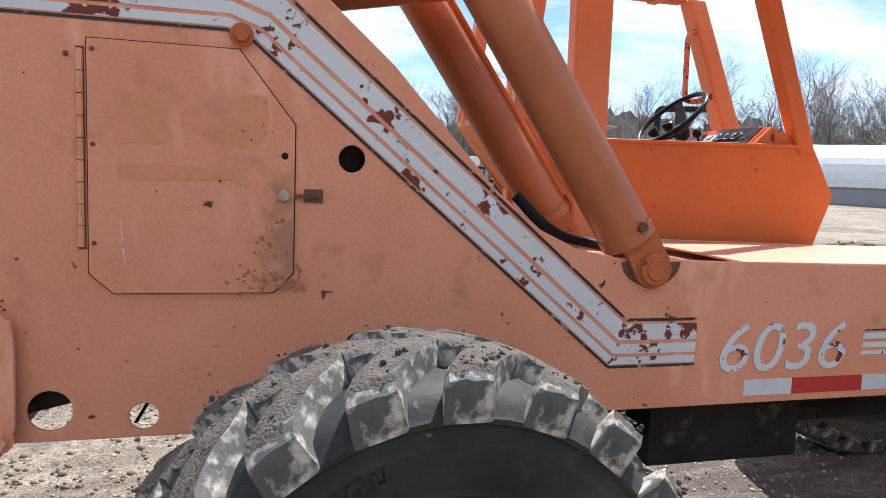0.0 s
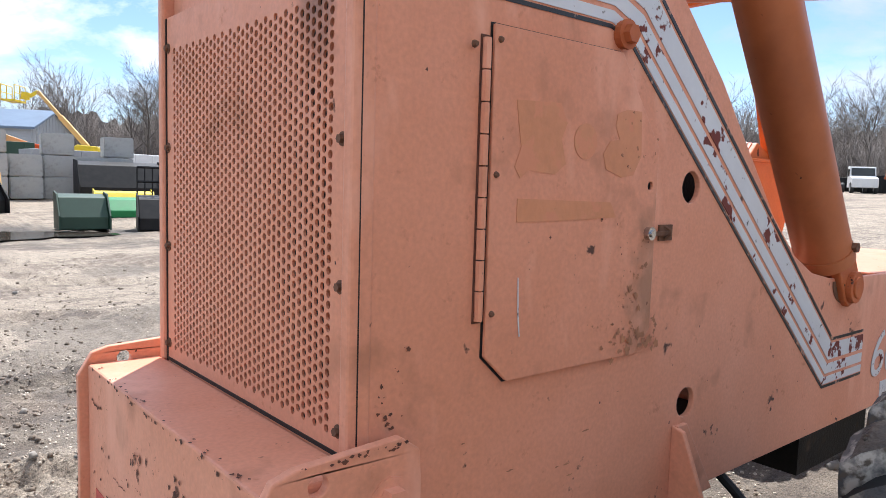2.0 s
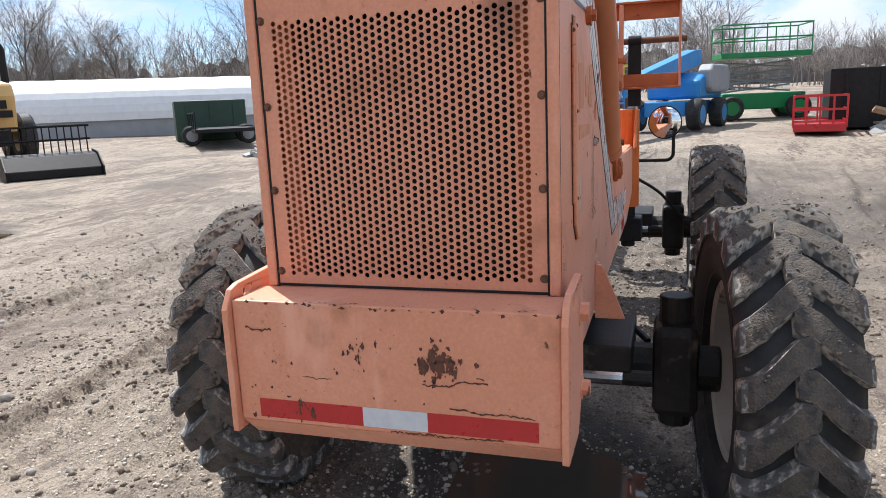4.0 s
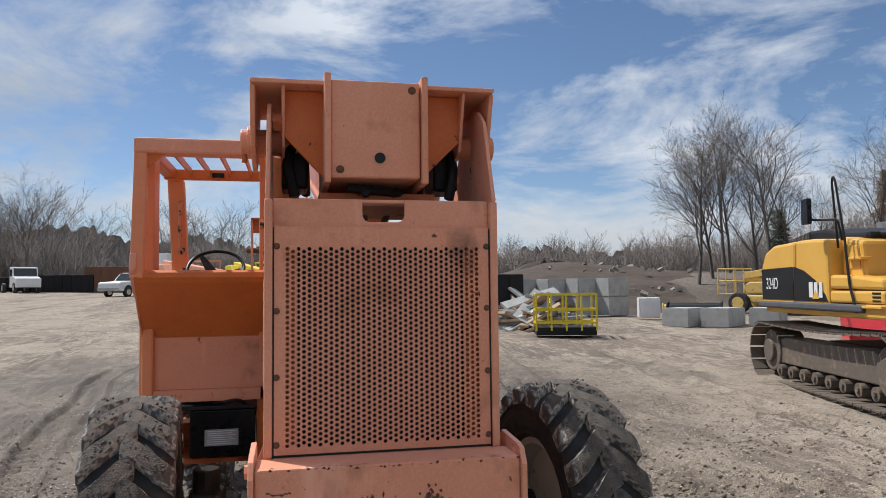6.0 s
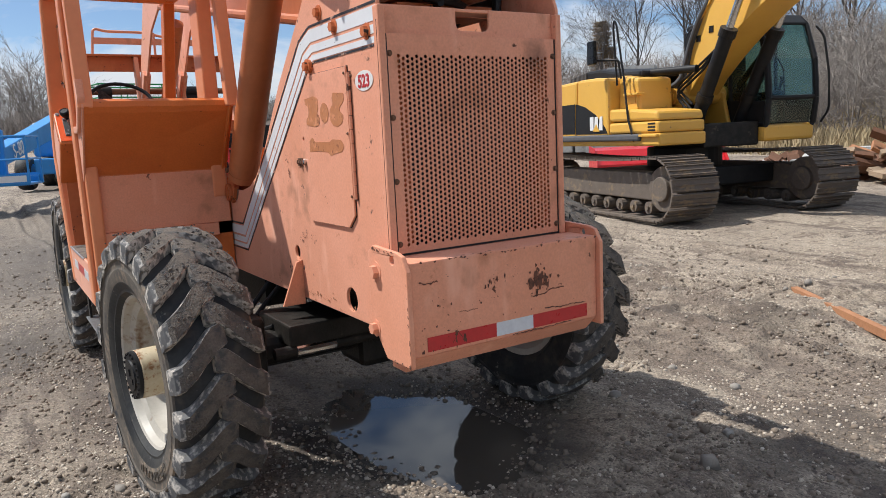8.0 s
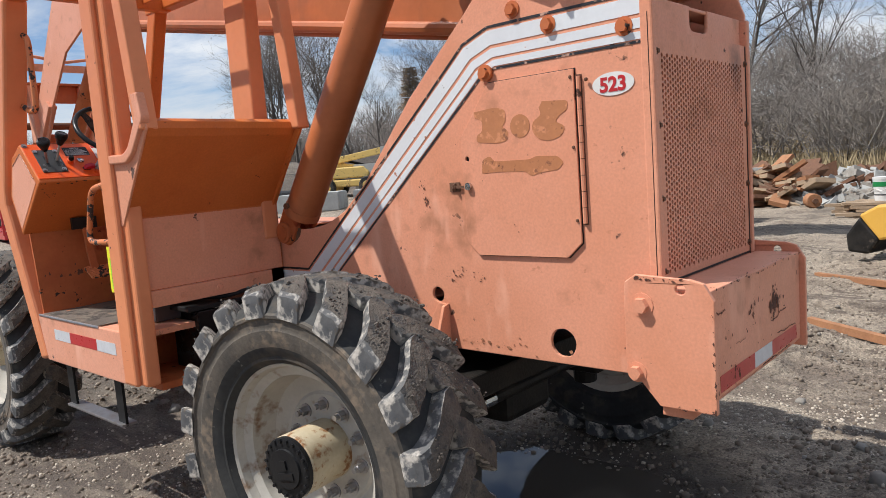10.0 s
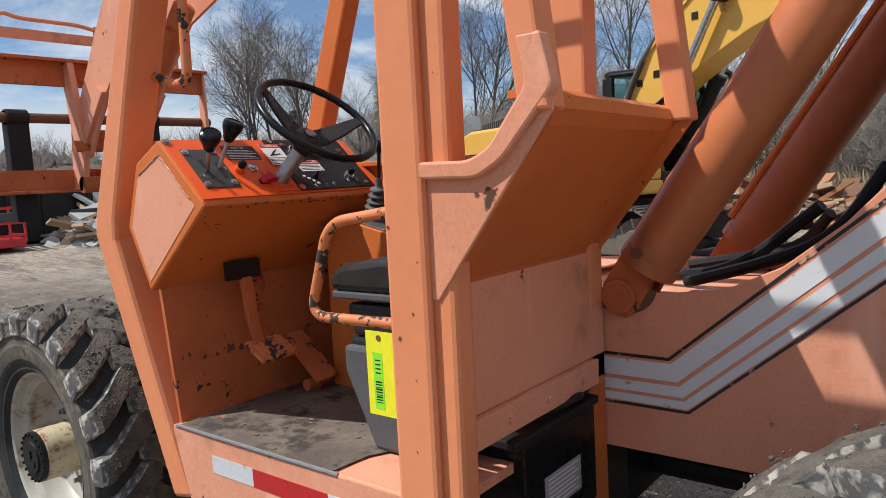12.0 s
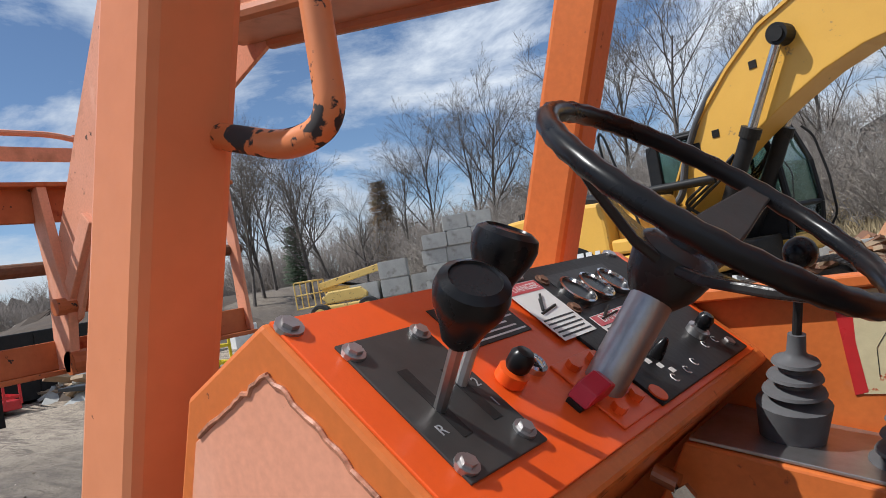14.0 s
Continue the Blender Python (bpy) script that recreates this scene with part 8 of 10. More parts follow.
def dump_truck(x, y, yaw, body, label):
    """Forward is +x; the front axle stands at the origin."""
    t = thing("dump_truck", label, "truck", m=at(x, y, yaw))
    bm = bm_new()
    hood = [(0.85, 0.62), (0.92, 1.0), (0.88, 1.42), (-0.55, 1.62), (-0.55, 0.62)]
    rows = []
    for yy, k in ((-0.98, 0.9), (-0.9, 1.0), (0.9, 1.0), (0.98, 0.9)):
        rows.append([(px, yy, 0.62 + (pz - 0.62) * k) for px, pz in hood])
    loft(bm, rows)
    part("hood", bm, body, t, bevel=0.06)
    bm = bm_new()
    prism(bm, [(-0.5, 0.65), (-0.5, 1.6), (-0.85, 2.28), (-1.0, 2.34), (-1.95, 2.34), (-1.98, 0.65)], "y", -1.02, 1.02)
    part("cab", bm, body, t, bevel=0.06)
    bm = bm_new()
    prism(bm, [(-0.49, 1.64), (-0.52, 1.62), (-0.84, 2.22), (-0.80, 2.24)], "y", -0.9, 0.9)
    part("windscreen", bm, "dark_glass", t, "dark windscreen")
    for s in (-1, 1):
        bm = bm_new()
        prism(bm, [(-0.72, 1.55), (-0.95, 2.18), (-1.55, 2.18), (-1.55, 1.55)], "y", s * 1.018, s * 1.026)
        part("side_window", bm, "dark_glass", t)
        bm = bm_new()
        prism(bm, [(0.62 * math.cos(a), 0.55 + 0.62 * math.sin(a)) for a in np.linspace(0, math.pi, 14)] + [(0.5 * math.cos(a), 0.55 + 0.5 * math.sin(a)) for a in np.linspace(math.pi, 0, 14)], "y", s * 0.72, s * 1.08)
        part("fender", bm, body, t, bevel=0.02)
        bm = bm_new()
        box(bm, 0.86, 0.945, s * 0.70 - 0.17, s * 0.70 + 0.17, 0.80, 0.97)
        part("headlight", bm, "lamp_glass", t, "clear headlight")
        bm = bm_new()
        box(bm, 0.80, 0.93, s * 0.93 - 0.05, s * 0.93 + 0.05, 0.80, 0.96)
        part("turn_signal", bm, "amber", t, "amber turn signal")
        bm = bm_new()
        box(bm, -0.75, -0.65, s * 1.32 - 0.1, s * 1.32 + 0.1, 1.5, 2.0)
        tube(bm, [(-0.7, s * 1.02, 2.1), (-0.7, s * 1.3, 2.05)], 0.02, 6)
        tube(bm, [(-0.7, s * 1.02, 1.45), (-0.7, s * 1.3, 1.5)], 0.02, 6)
        part("mirror", bm, "grey", t)
        road_wheel(t, 0.0, s * 0.88, 0.5, 0.5, 0.28)
        for o in (0, 0.3):
            road_wheel(t, -3.9, s * (0.98 - o), 0.5, 0.5, 0.26)
    bm = bm_new()
    box(bm, 0.90, 0.93, -0.62, 0.62, 1.0, 1.36)
    gr = part("grille", bm, body, t)
    for i in range(6):
        bm = bm_new()
        box(bm, 0.93, 0.945, -0.58, 0.58, 1.03 + 0.055 * i, 1.055 + 0.055 * i)
        part("grille_bar", bm, "black", gr)
    bm = bm_new()
    box(bm, 0.95, 1.08, -1.12, 1.12, 0.48, 0.74)
    bp = part("bumper", bm, "white_decal", t, "pale grey steel bumper", bevel=0.03)
    bm = bm_new()
    box(bm, 1.082, 1.088, -0.16, 0.16, 0.54, 0.68)
    part("number_plate", bm, "label_white", bp)
    bm = bm_new()
    box(bm, 1.089, 1.091, -0.12, 0.12, 0.59, 0.64)
    part("plate_bar", bm, "label_black", bp)
    bm = bm_new()
    box(bm, -5.4, 0.6, -0.42, 0.42, 0.55, 0.8)
    box(bm, -2.4, -2.05, -0.9, 0.9, 0.5, 0.95)
    part("chassis", bm, "black", t)
    bm = bm_new()
    box(bm, -5.5, -2.15, -1.2, -1.14, 1.05, 1.95)
    box(bm, -5.5, -2.15, 1.14, 1.2, 1.05, 1.95)
    box(bm, -5.5, -2.15, -1.2, 1.2, 1.0, 1.06)
    box(bm, -2.2, -2.14, -1.2, 1.2, 1.05, 2.45)
    box(bm, -5.55, -5.49, -1.2, 1.2, 1.05, 1.9)
    for i in range(7):
        box(bm, -5.4 + 0.5 * i, -5.32 + 0.5 * i, -1.24, -1.2, 1.05, 1.95)
        box(bm, -5.4 + 0.5 * i, -5.32 + 0.5 * i, 1.2, 1.24, 1.05, 1.95)
    prism(bm, [(-2.2, 2.42), (-0.7, 2.52), (-0.7, 2.58), (-2.2, 2.5)], "y", -1.2, 1.2)
    part("dump_box", bm, "grey", t, "grey steel dump box with a cab shield", bevel=0.01)
    bm = bm_new()
    rod(bm, (-1.2, 0, 2.52), (-1.2, 0, 2.72), 0.13, n=16)
    part("beacon", bm, "amber", t, "amber warning beacon")
    for yy in (-0.78, -0.6, 0.6, 0.78):
        bm = bm_new()
        box(bm, 1.08, 1.084, yy - 0.075, yy + 0.075, 0.55, 0.67)
        part("bumper_slot", bm, "label_black", bp)
    for yy in (-0.5, -0.25, 0, 0.25, 0.5):
        bm = bm_new()
        box(bm, -0.93, -0.86, yy - 0.05, yy + 0.05, 2.33, 2.37)
        part("marker_lamp", bm, "amber", t)
    for s in (-1, 1):
        bm = bm_new()
        rod(bm, (-0.50, s * 0.35 - 0.3, 1.655), (-0.66, s * 0.35 + 0.15, 1.93), 0.012, n=6)
        part("wiper", bm, "black", t)
    return t


def pickup(x, y, yaw, body, label, crew=False):
    t = thing("pickup_truck", label, "pickup truck", m=at(x, y, yaw))
    prof = [(-2.9, 0.5), (-2.95, 0.7), (-2.92, 1.12), (-0.95 - 0.6 * crew, 1.14), (-0.85 - 0.6 * crew, 1.78), (-0.7 - 0.6 * crew, 1.86), (0.35, 1.86), (0.5, 1.82), (1.15, 1.22), (2.5, 1.14), (2.68, 1.05), (2.72, 0.55), (2.6, 0.45)]
    bm = bm_new()
    loft(bm, [[(px, yy, 0.45 + (pz - 0.45) * k) for px, pz in prof] for yy, k in ((-0.99, 0.94), (-0.95, 0.985), (-0.7, 1.0), (0.7, 1.0), (0.95, 0.985), (0.99, 0.94))])
    part("body", bm, body, t, bevel=0.03)
    for s in (-1, 1):
        bm = bm_new()
        prism(bm, [(-0.8 - 0.6 * crew, 1.22), (-0.75 - 0.6 * crew, 1.7), (0.3, 1.7), (0.85, 1.22)], "y", s * 0.975, s * 0.998)
        part("side_window", bm, "dark_glass", t)
        bm = bm_new()
        box(bm, 0.75, 0.95, s * 1.0 - 0.02, s * 1.16 + 0.02, 1.2, 1.42)
        part("mirror", bm, "black_gloss", t, bevel=0.03)
        bm = bm_new()
        box(bm, -0.7, 1.0, s * 0.98, s * 1.04, 0.38, 0.44)
        part("running_board", bm, "chrome", t)
        for xx in (-0.78 - 0.6 * crew, 0.62):
            bm = bm_new()
            box(bm, xx - 0.008, xx + 0.008, s * 0.985, s * 0.994, 0.55, 1.18)
            part("door_seam", bm, "label_black", t)
        bm = bm_new()
        box(bm, -0.62 - 0.6 * crew, -0.42 - 0.6 * crew, s * 0.99, s * 1.012, 1.04, 1.08)
        part("door_handle", bm, "black_gloss", t)
        for wx in (-1.85, 1.75):
            bm = bm_new()
            prism(bm, [(wx + 0.48 * math.cos(a), 0.42 + 0.48 * math.sin(a)) for a in np.linspace(0, math.pi, 16)], "y", s * 0.90, s * 1.0)
            part("wheel_arch", bm, "label_black", t)
            road_wheel(t, wx, s * 0.88, 0.39, 0.39, 0.26, "chrome")
        bm = bm_new()
        box(bm, -2.96, -2.9, s * 0.86 - 0.06, s * 0.86 + 0.06, 0.72, 1.05)
        part("tail_light", bm, "red_decal", t)
    bm = bm_new()
    prism(bm, [(0.53, 1.80), (1.13, 1.25), (1.15, 1.28), (0.56, 1.82)], "y", -0.82, 0.82)
    part("windscreen", bm, "dark_glass", t)
    bm = bm_new()
    prism(bm, [(-0.90 - 0.6 * crew, 1.25), (-0.83 - 0.6 * crew, 1.72), (-0.86 - 0.6 * crew, 1.72), (-0.93 - 0.6 * crew, 1.25)], "y", -0.75, 0.75)
    part("rear_window", bm, "dark_glass", t)
    bm = bm_new()
    box(bm, -3.05, -2.88, -0.95, 0.95, 0.45, 0.66)
    part("bumper", bm, "chrome", t, bevel=0.03)
    bm = bm_new()
    box(bm, 2.62, 2.8, -0.97, 0.97, 0.45, 0.68)
    part("bumper", bm, "chrome", t, bevel=0.03)
    bm = bm_new()
    box(bm, -2.8, -1.0, -0.8, 0.8, 1.1, 1.16)
    part("load_bed", bm, "black", t)
    return t


dump_truck(7.6, 14.1, -94, "red", "red dump truck with grey tipping box parked in the yard")
pickup(-1.5, 17.7, 66, "red", "red pickup truck parked on the dirt")
pickup(56.0, 12.2, 150, "white", "white crew cab pickup parked near the woods", crew=True)


def grader(x, y, yaw):
    t = thing("motor_grader", "tan yellow motor grader with a roll bar", "grader", m=at(x, y, yaw))
    bm = bm_new()
    prism(bm, [(0.0, 0.9), (0.15, 1.9), (0.0, 2.25), (-0.8, 2.35), (-2.6, 2.4), (-2.6, 0.9)], "y", -0.75, 0.75)
    part("engine_hood", bm, "champ", t, bevel=0.08)
    bm = bm_new()
    box(bm, 0.10, 0.16, -0.5, 0.5, 1.55, 1.78)
    part("hood_vent", bm, "label_black", t)
    bm = bm_new()
    box(bm, 0.15, 0.17, -0.62, 0.62, 1.3, 1.5)
    part("name_bar", bm, "label_black", t)
    bm = bm_new()
    box(bm, 0.05, 0.13, -0.3, 0.3, 1.95, 2.12)
    part("label_bar", bm, "label_white", t)
    bm = bm_new()
    tube(bm, rounded([(-1.9, -1.0, 1.2), (-1.9, -1.0, 3.5), (-1.9, 1.0, 3.5), (-1.9, 1.0, 1.2)], 0.2), 0.11, 8)
    box(bm, -2.6, -1.8, -0.95, 0.95, 3.45, 3.55)
    part("roll_bar", bm, "black", t)
    for s in (-1, 1):
        for xx in (-0.8, -2.4):
            road_wheel(t, xx, s * 1.05, 0.72, 0.72, 0.42, "champ")
    bm = bm_new()
    rod(bm, (-0.9, 0, 2.3), (-0.9, 0, 2.6), 0.15, n=14)
    rod(bm, (-0.4, 0.45, 2.3), (-0.4, 0.45, 2.9), 0.06, n=10)
    part("exhaust", bm, "rust", t)
    bm = bm_new()
    box(bm, -3.5, 0.3, -0.45, 0.45, 0.5, 0.95)
    part("chassis", bm, "black", t)


grader(13.0, 17.6, -120)


def attachment(name, x, y, yaw, mat, w, d, h, label, cage=False):
    t = thing(name, label, "attachment", "machine attachments", m=at(x, y, yaw))
    bm = bm_new()
    prism(bm, [(-d / 2, 0.0), (d / 2, 0.0), (d / 2, h * 0.35), (d * 0.1, h * 0.9), (-d / 2, h)], "y", -w / 2, w / 2)
    part("shell", bm, mat, t, bevel=0.02)
    for s in (-1, 1):
        bm = bm_new()
        prism(bm, [(-d / 2, 0.0), (d / 2 + 0.12, 0.0), (d / 2 + 0.1, h * 0.4), (d * 0.12, h), (-d / 2, h + 0.05)], "y", s * w / 2, s * (w / 2 + 0.03))
        part("end_plate", bm, mat, t)
    if cage:
        for i in range(int(w / 0.16) + 1):
            bm = bm_new()
            rod(bm, (-d / 2, -w / 2 + 0.16 * i, h), (-d / 2, -w / 2 + 0.16 * i, h + 0.62), 0.016, n=6)
            part("cage_bar", bm, "black", t)
        for z in (0.3, 0.62):
            bm = bm_new()
            rod(bm, (-d / 2, -w / 2, h + z), (-d / 2, w / 2, h + z), 0.03, n=6)
            part("cage_rail", bm, "black", t)


attachment("skid_bucket", 10.7, 13.2, -125, "black", 2.0, 0.9, 0.55, "black bucket with a rack behind it", True)
attachment("skid_bucket", 4.5, 14.9, -105, "black", 2.2, 0.8, 0.75, "black skid steer bucket on the ground", True)
attachment("skid_bucket", 2.4, 15.6, -95, "dkgreen", 0.95, 0.7, 0.75, "green skid steer bucket on the ground")
attachment("skid_bucket", 3.9, 18.2, -95, "green", 1.2, 0.7, 0.5, "green bucket on the ground")
attachment("snow_plough", 4.6, 20.2, -100, "yellow", 1.5, 0.7, 0.55, "yellow snow pusher on the ground")
attachment("snow_plough", 0.9, 22.5, -95, "champ", 2.0, 0.9, 0.9, "weathered yellow snow pusher")
attachment("skid_bucket", 0.9, 19.8, -60, "black", 1.2, 0.8, 0.9, "black attachment beside the pickup")
attachment("skid_bucket", 5.6, 24.0, -95, "black", 2.6, 1.2, 1.3, "black sweeper attachment on the dirt")


def crate(name, x, y, yaw, w, d, h, mat, label, cat, zoff=0.0):
    t = thing(name, label, cat, m=Matrix.Translation((0, 0, zoff)) @ at(x, y, yaw))
    bm = bm_new()
    box(bm, -d / 2, d / 2, -w / 2, w / 2, 0, h)
    part("body", bm, mat, t, bevel=0.03)
    for i in range(max(2, int(w / 0.8))):
        bm = bm_new()
        yy = -w / 2 + (i + 0.5) * w / max(2, int(w / 0.8))
        box(bm, d / 2, d / 2 + 0.05, yy - 0.05, yy + 0.05, 0.05, h - 0.05)
        part("rib", bm, mat, t)
    return t


crate("storage_box", 12.0, 38, -85, 5.0, 2.2, 1.4, "white", "white box trailer behind the attachments", "container")
crate("storage_box", 6.8, 37, -85, 3.4, 2.2, 1.5, "grey", "grey storage container beside the building", "container")
crate("roll_off_bin", 3.2, 42, -85, 6.0, 2.4, 1.8, "dkgreen", "dark green roll-off bin", "container")
crate("roll_off_bin", 70.5, 16.5, 176, 5.5, 2.4, 2.4, "rust", "rusty brown roll-off bin by the woods", "container")
crate("roll_off_bin", 71.0, 21.5, 170, 6.5, 2.4, 1.6, "black", "black roll-off bin by the woods", "container")
crate("roll_off_bin", 72.0, 30.0, 170, 9.0, 2.4, 1.3, "black", "long dark roll-off bin by the woods", "container")
crate("roll_off_bin", 23.2, -6.7, 172, 2.6, 5.0, 1.7, "black", "black steel bin full of scrap", "container")


def block(x, y, z, yaw, l=1.5, w=0.75, h=0.75, label="grey cast concrete block", group="concrete blocks"):
    t = tagged(new("concrete_block", block_mesh(l, w, h)), label, "concrete block", group)
    t.matrix_world = Matrix.Translation((x, y, z)) @ Matrix.Rotation(radians(yaw), 4, "Z")
    return t


BLOCKS = {}


def block_mesh(l, w, h):
    if (l, w, h) not in BLOCKS:
        bm = bm_new()
        box(bm, -l / 2, l / 2, -w / 2, w / 2, 0, h)
        bmesh.ops.bevel(bm, geom=bm.edges[:], offset=0.03, segments=2, affect="EDGES")
        me = bpy.data.meshes.new("concrete_block")
        bm.to_mesh(me)
        bm.free()
        me.materials.append(M["concrete"])
        BLOCKS[(l, w, h)] = me
    return BLOCKS[(l, w, h)]


rnd = random.Random(5)
for i in range(5):
    x, y = 25.6 - 0.4 * i, -8.0 - 1.15 * i
    for k in range(2):
        block(x, y, gz(x, y) + 0.76 * k, -70 + rnd.uniform(-2, 2), 1.15, 0.75, 0.75)
for i, (x, y, l) in enumerate(((17.5, -12.0, 1.3), (16.9, -13.0, 1.5), (16.2, -14.1, 1.0))):
    block(x, y, gz(x, y), -55 + 3 * i, l, 0.9, 0.6)
for i in range(3):
    for k in range(5 if i == 0 else 6):
        block(17.5 - 0.72 * i + 0.1 * (k % 2), -18.9 - 0.55 * i, gz(17, -19) + 0.545 * k, 37 + rnd.uniform(-3, 3), 0.9, 0.6, 0.54)
for i in range(3):
    for k in range(2 + i % 2):
        block(21.0 - 1.0 * i, -18.6 - 0.65 * i, gz(20, -19) + 0.685 * k, 33 + rnd.uniform(-3, 3), 1.1, 0.75, 0.68)
for i in range(5):
    for k in range(3 - (i % 2)):
        block(2.0 + 1.0 * i, 25.0 + 0.2 * i, gz(3, 25) + 0.72 * k, -95 + rnd.uniform(-4, 4), 0.9, 0.95, 0.7)
block(3.68, -14.55, gz(3.68, -14.55) + 0.50, 20, 1.42, 0.5, 0.25, "pale concrete slab lying on scrap iron")
block(6.3, -17.6, gz(6.3, -17.6), 12, 1.2, 0.7, 0.4)


def boom_lift():
    """A blue lift: a low boom from the turret at the back down to a railed basket near the ground."""
    m = at(24.0, -0.9, 161.8)
    t = thing("boom_lift", "blue boom lift with its basket lowered", "boom lift", m=m)
    bm = bm_new()
    box(bm, -1.6, 1.4, -0.7, 0.7, 0.45, 0.95)
    part("chassis", bm, "blue", t, bevel=0.05)
    for sx in (-1.4, 1.2):
        for sy in (-1.0, 1.0):
            road_wheel(t, sx, sy, 0.5, 0.52, 0.42, "blue")
    bm = bm_new()
    prism(bm, [(-2.2, 1.0), (0.6, 1.0), (0.6, 1.6), (-0.4, 1.9), (-2.2, 1.7)], "y", -0.9, 0.9)
    part("turret", bm, "blue", t, bevel=0.1)
    for s in (-1, 1):
        bm = bm_new()
        loft(bm, [[(x, s * 0.62, z0), (x, s * 1.1, z0), (x, s * 1.1, z1), (x, s * 0.62, z1)] for x, z0, z1 in ((-2.5, 1.35, 1.9), (-2.2, 1.2, 2.15), (-0.4, 1.2, 2.15), (-0.1, 1.35, 1.95))])
        part("engine_cowl", bm, "grey", t, "grey plastic engine cowl", bevel=0.08)
    bm = bm_new()
    loft(bm, [[(x, -w, z), (x, w, z), (x, w, z + h), (x, -w, z + h)] for x, z, w, h in ((-2.0, 2.25, 0.2, 0.5), (-1.2, 2.1, 0.22, 0.6), (8.0, 0.68, 0.17, 0.4))])
    part("lift_boom", bm, "blue", t, bevel=0.02)
    turn = Matrix(((-1, 0, 0, 0), (0, 0, 1, 0.215), (0, 1, 0, 0), (0, 0, 0, 1)))
    turn2 = Matrix(((1, 0, 0, 0), (0, 0, -1, -0.215), (0, 1, 0, 0), (0, 0, 0, 1)))
    sl = Matrix.Rotation(radians(8.9), 4, "Y")
    for tm in (turn, turn2):
        words("S-80", 0.5, Matrix.Translation((5.9, 0, 1.08)) @ sl @ tm, "white", t, "model_number", depth=0.004)
    bm = bm_new()
    box(bm, 7.8, 8.2, -1.2, 1.2, 0.42, 0.62)
    box(bm, 8.2, 9.1, -1.25, 1.25, 0.42, 0.48)
    bk = part("basket_floor", bm, "blue", t, bevel=0.02)
    for x in (8.1, 9.1):
        for z in (1.0, 1.5):
            bm = bm_new()
            rod(bm, (x, -1.25, z), (x, 1.25, z), 0.025, n=6)
            part("basket_rail", bm, "blue", bk)
        bm = bm_new()
        box(bm, x - 0.015, x + 0.015, -1.25, 1.25, 0.46, 0.68)
        part("toe_board", bm, "blue", bk)
        for y in (-1.25, -0.5, 0.5, 1.25):
            bm = bm_new()
            rod(bm, (x, y, 0.45), (x, y, 1.5), 0.025, n=6)
            part("basket_post", bm, "blue", bk)
    for y in (-1.25, 1.25):
        for z in (1.0, 1.5):
            bm = bm_new()
            rod(bm, (8.1, y, z), (9.1, y, z), 0.025, n=6)
            part("basket_rail", bm, "blue", bk)
    bm = bm_new()
    box(bm, 8.05, 8.2, -0.55, 0.55, 0.6, 1.68)
    part("control_panel", bm, "blue", bk, bevel=0.03)
    for y, z in ((-0.3, 1.4), (0.05, 1.42), (0.35, 1.3)):
        bm = bm_new()
        box(bm, 8.2, 8.206, y - 0.12, y + 0.12, z - 0.17, z + 0.17)
        part("decal_sheet", bm, "label_white", bk, "white printed sheet")
    for y in (-0.5, 0.9):
        bm = bm_new()
        box(bm, 9.116, 9.12, y - 0.3, y + 0.3, 0.5, 0.64)
        part("decal_sheet", bm, "label_white", bk, "white printed sheet")
    bm = bm_new()
    bmesh.ops.create_icosphere(bm, subdivisions=2, radius=0.33, matrix=Matrix.Translation((9.05, 0.1, 1.0)))
    for v in bm.verts:
        v.co += 0.06 * noise.noise_vector(v.co * 4)
    part("control_cover", bm, "black", bk, "black cover over the controls")


boom_lift()


def railed_platform(x, y, yaw, w, d, h, mat, base, label):
    t = thing("work_platform", label, "work platform", m=at(x, y, yaw))
    bm = bm_new()
    box(bm, -d / 2, d / 2, -w / 2, w / 2, 0.08, 0.3)
    part("platform_base", bm, base, t, bevel=0.02)
    for i in range(5):
        for s in (-1, 1):
            bm = bm_new()
            yy = -w / 2 + w * i / 4
            box(bm, s * d / 2 - 0.025, s * d / 2 + 0.025, yy - 0.025, yy + 0.025, 0.2, h)
            part("platform_post", bm, mat, t)
    for z in (h * 0.35, h * 0.65, h):
        for s in (-1, 1):
            bm = bm_new()
            box(bm, s * d / 2 - 0.02, s * d / 2 + 0.02, -w / 2, w / 2, z - 0.03, z + 0.03)
            part("platform_rail", bm, mat, t)
            bm = bm_new()
            box(bm, -d / 2, d / 2, s * w / 2 - 0.02, s * w / 2 + 0.02, z - 0.03, z + 0.03)
            part("platform_rail", bm, mat, t)


railed_platform(15.6, -7.2, 165, 1.65, 0.9, 1.2, "yellow", "black", "yellow railed work platform on the ground")
railed_platform(20.3, -4.7, 172, 1.3, 2.2, 1.05, "red", "red", "red railed steel platform on the ground")


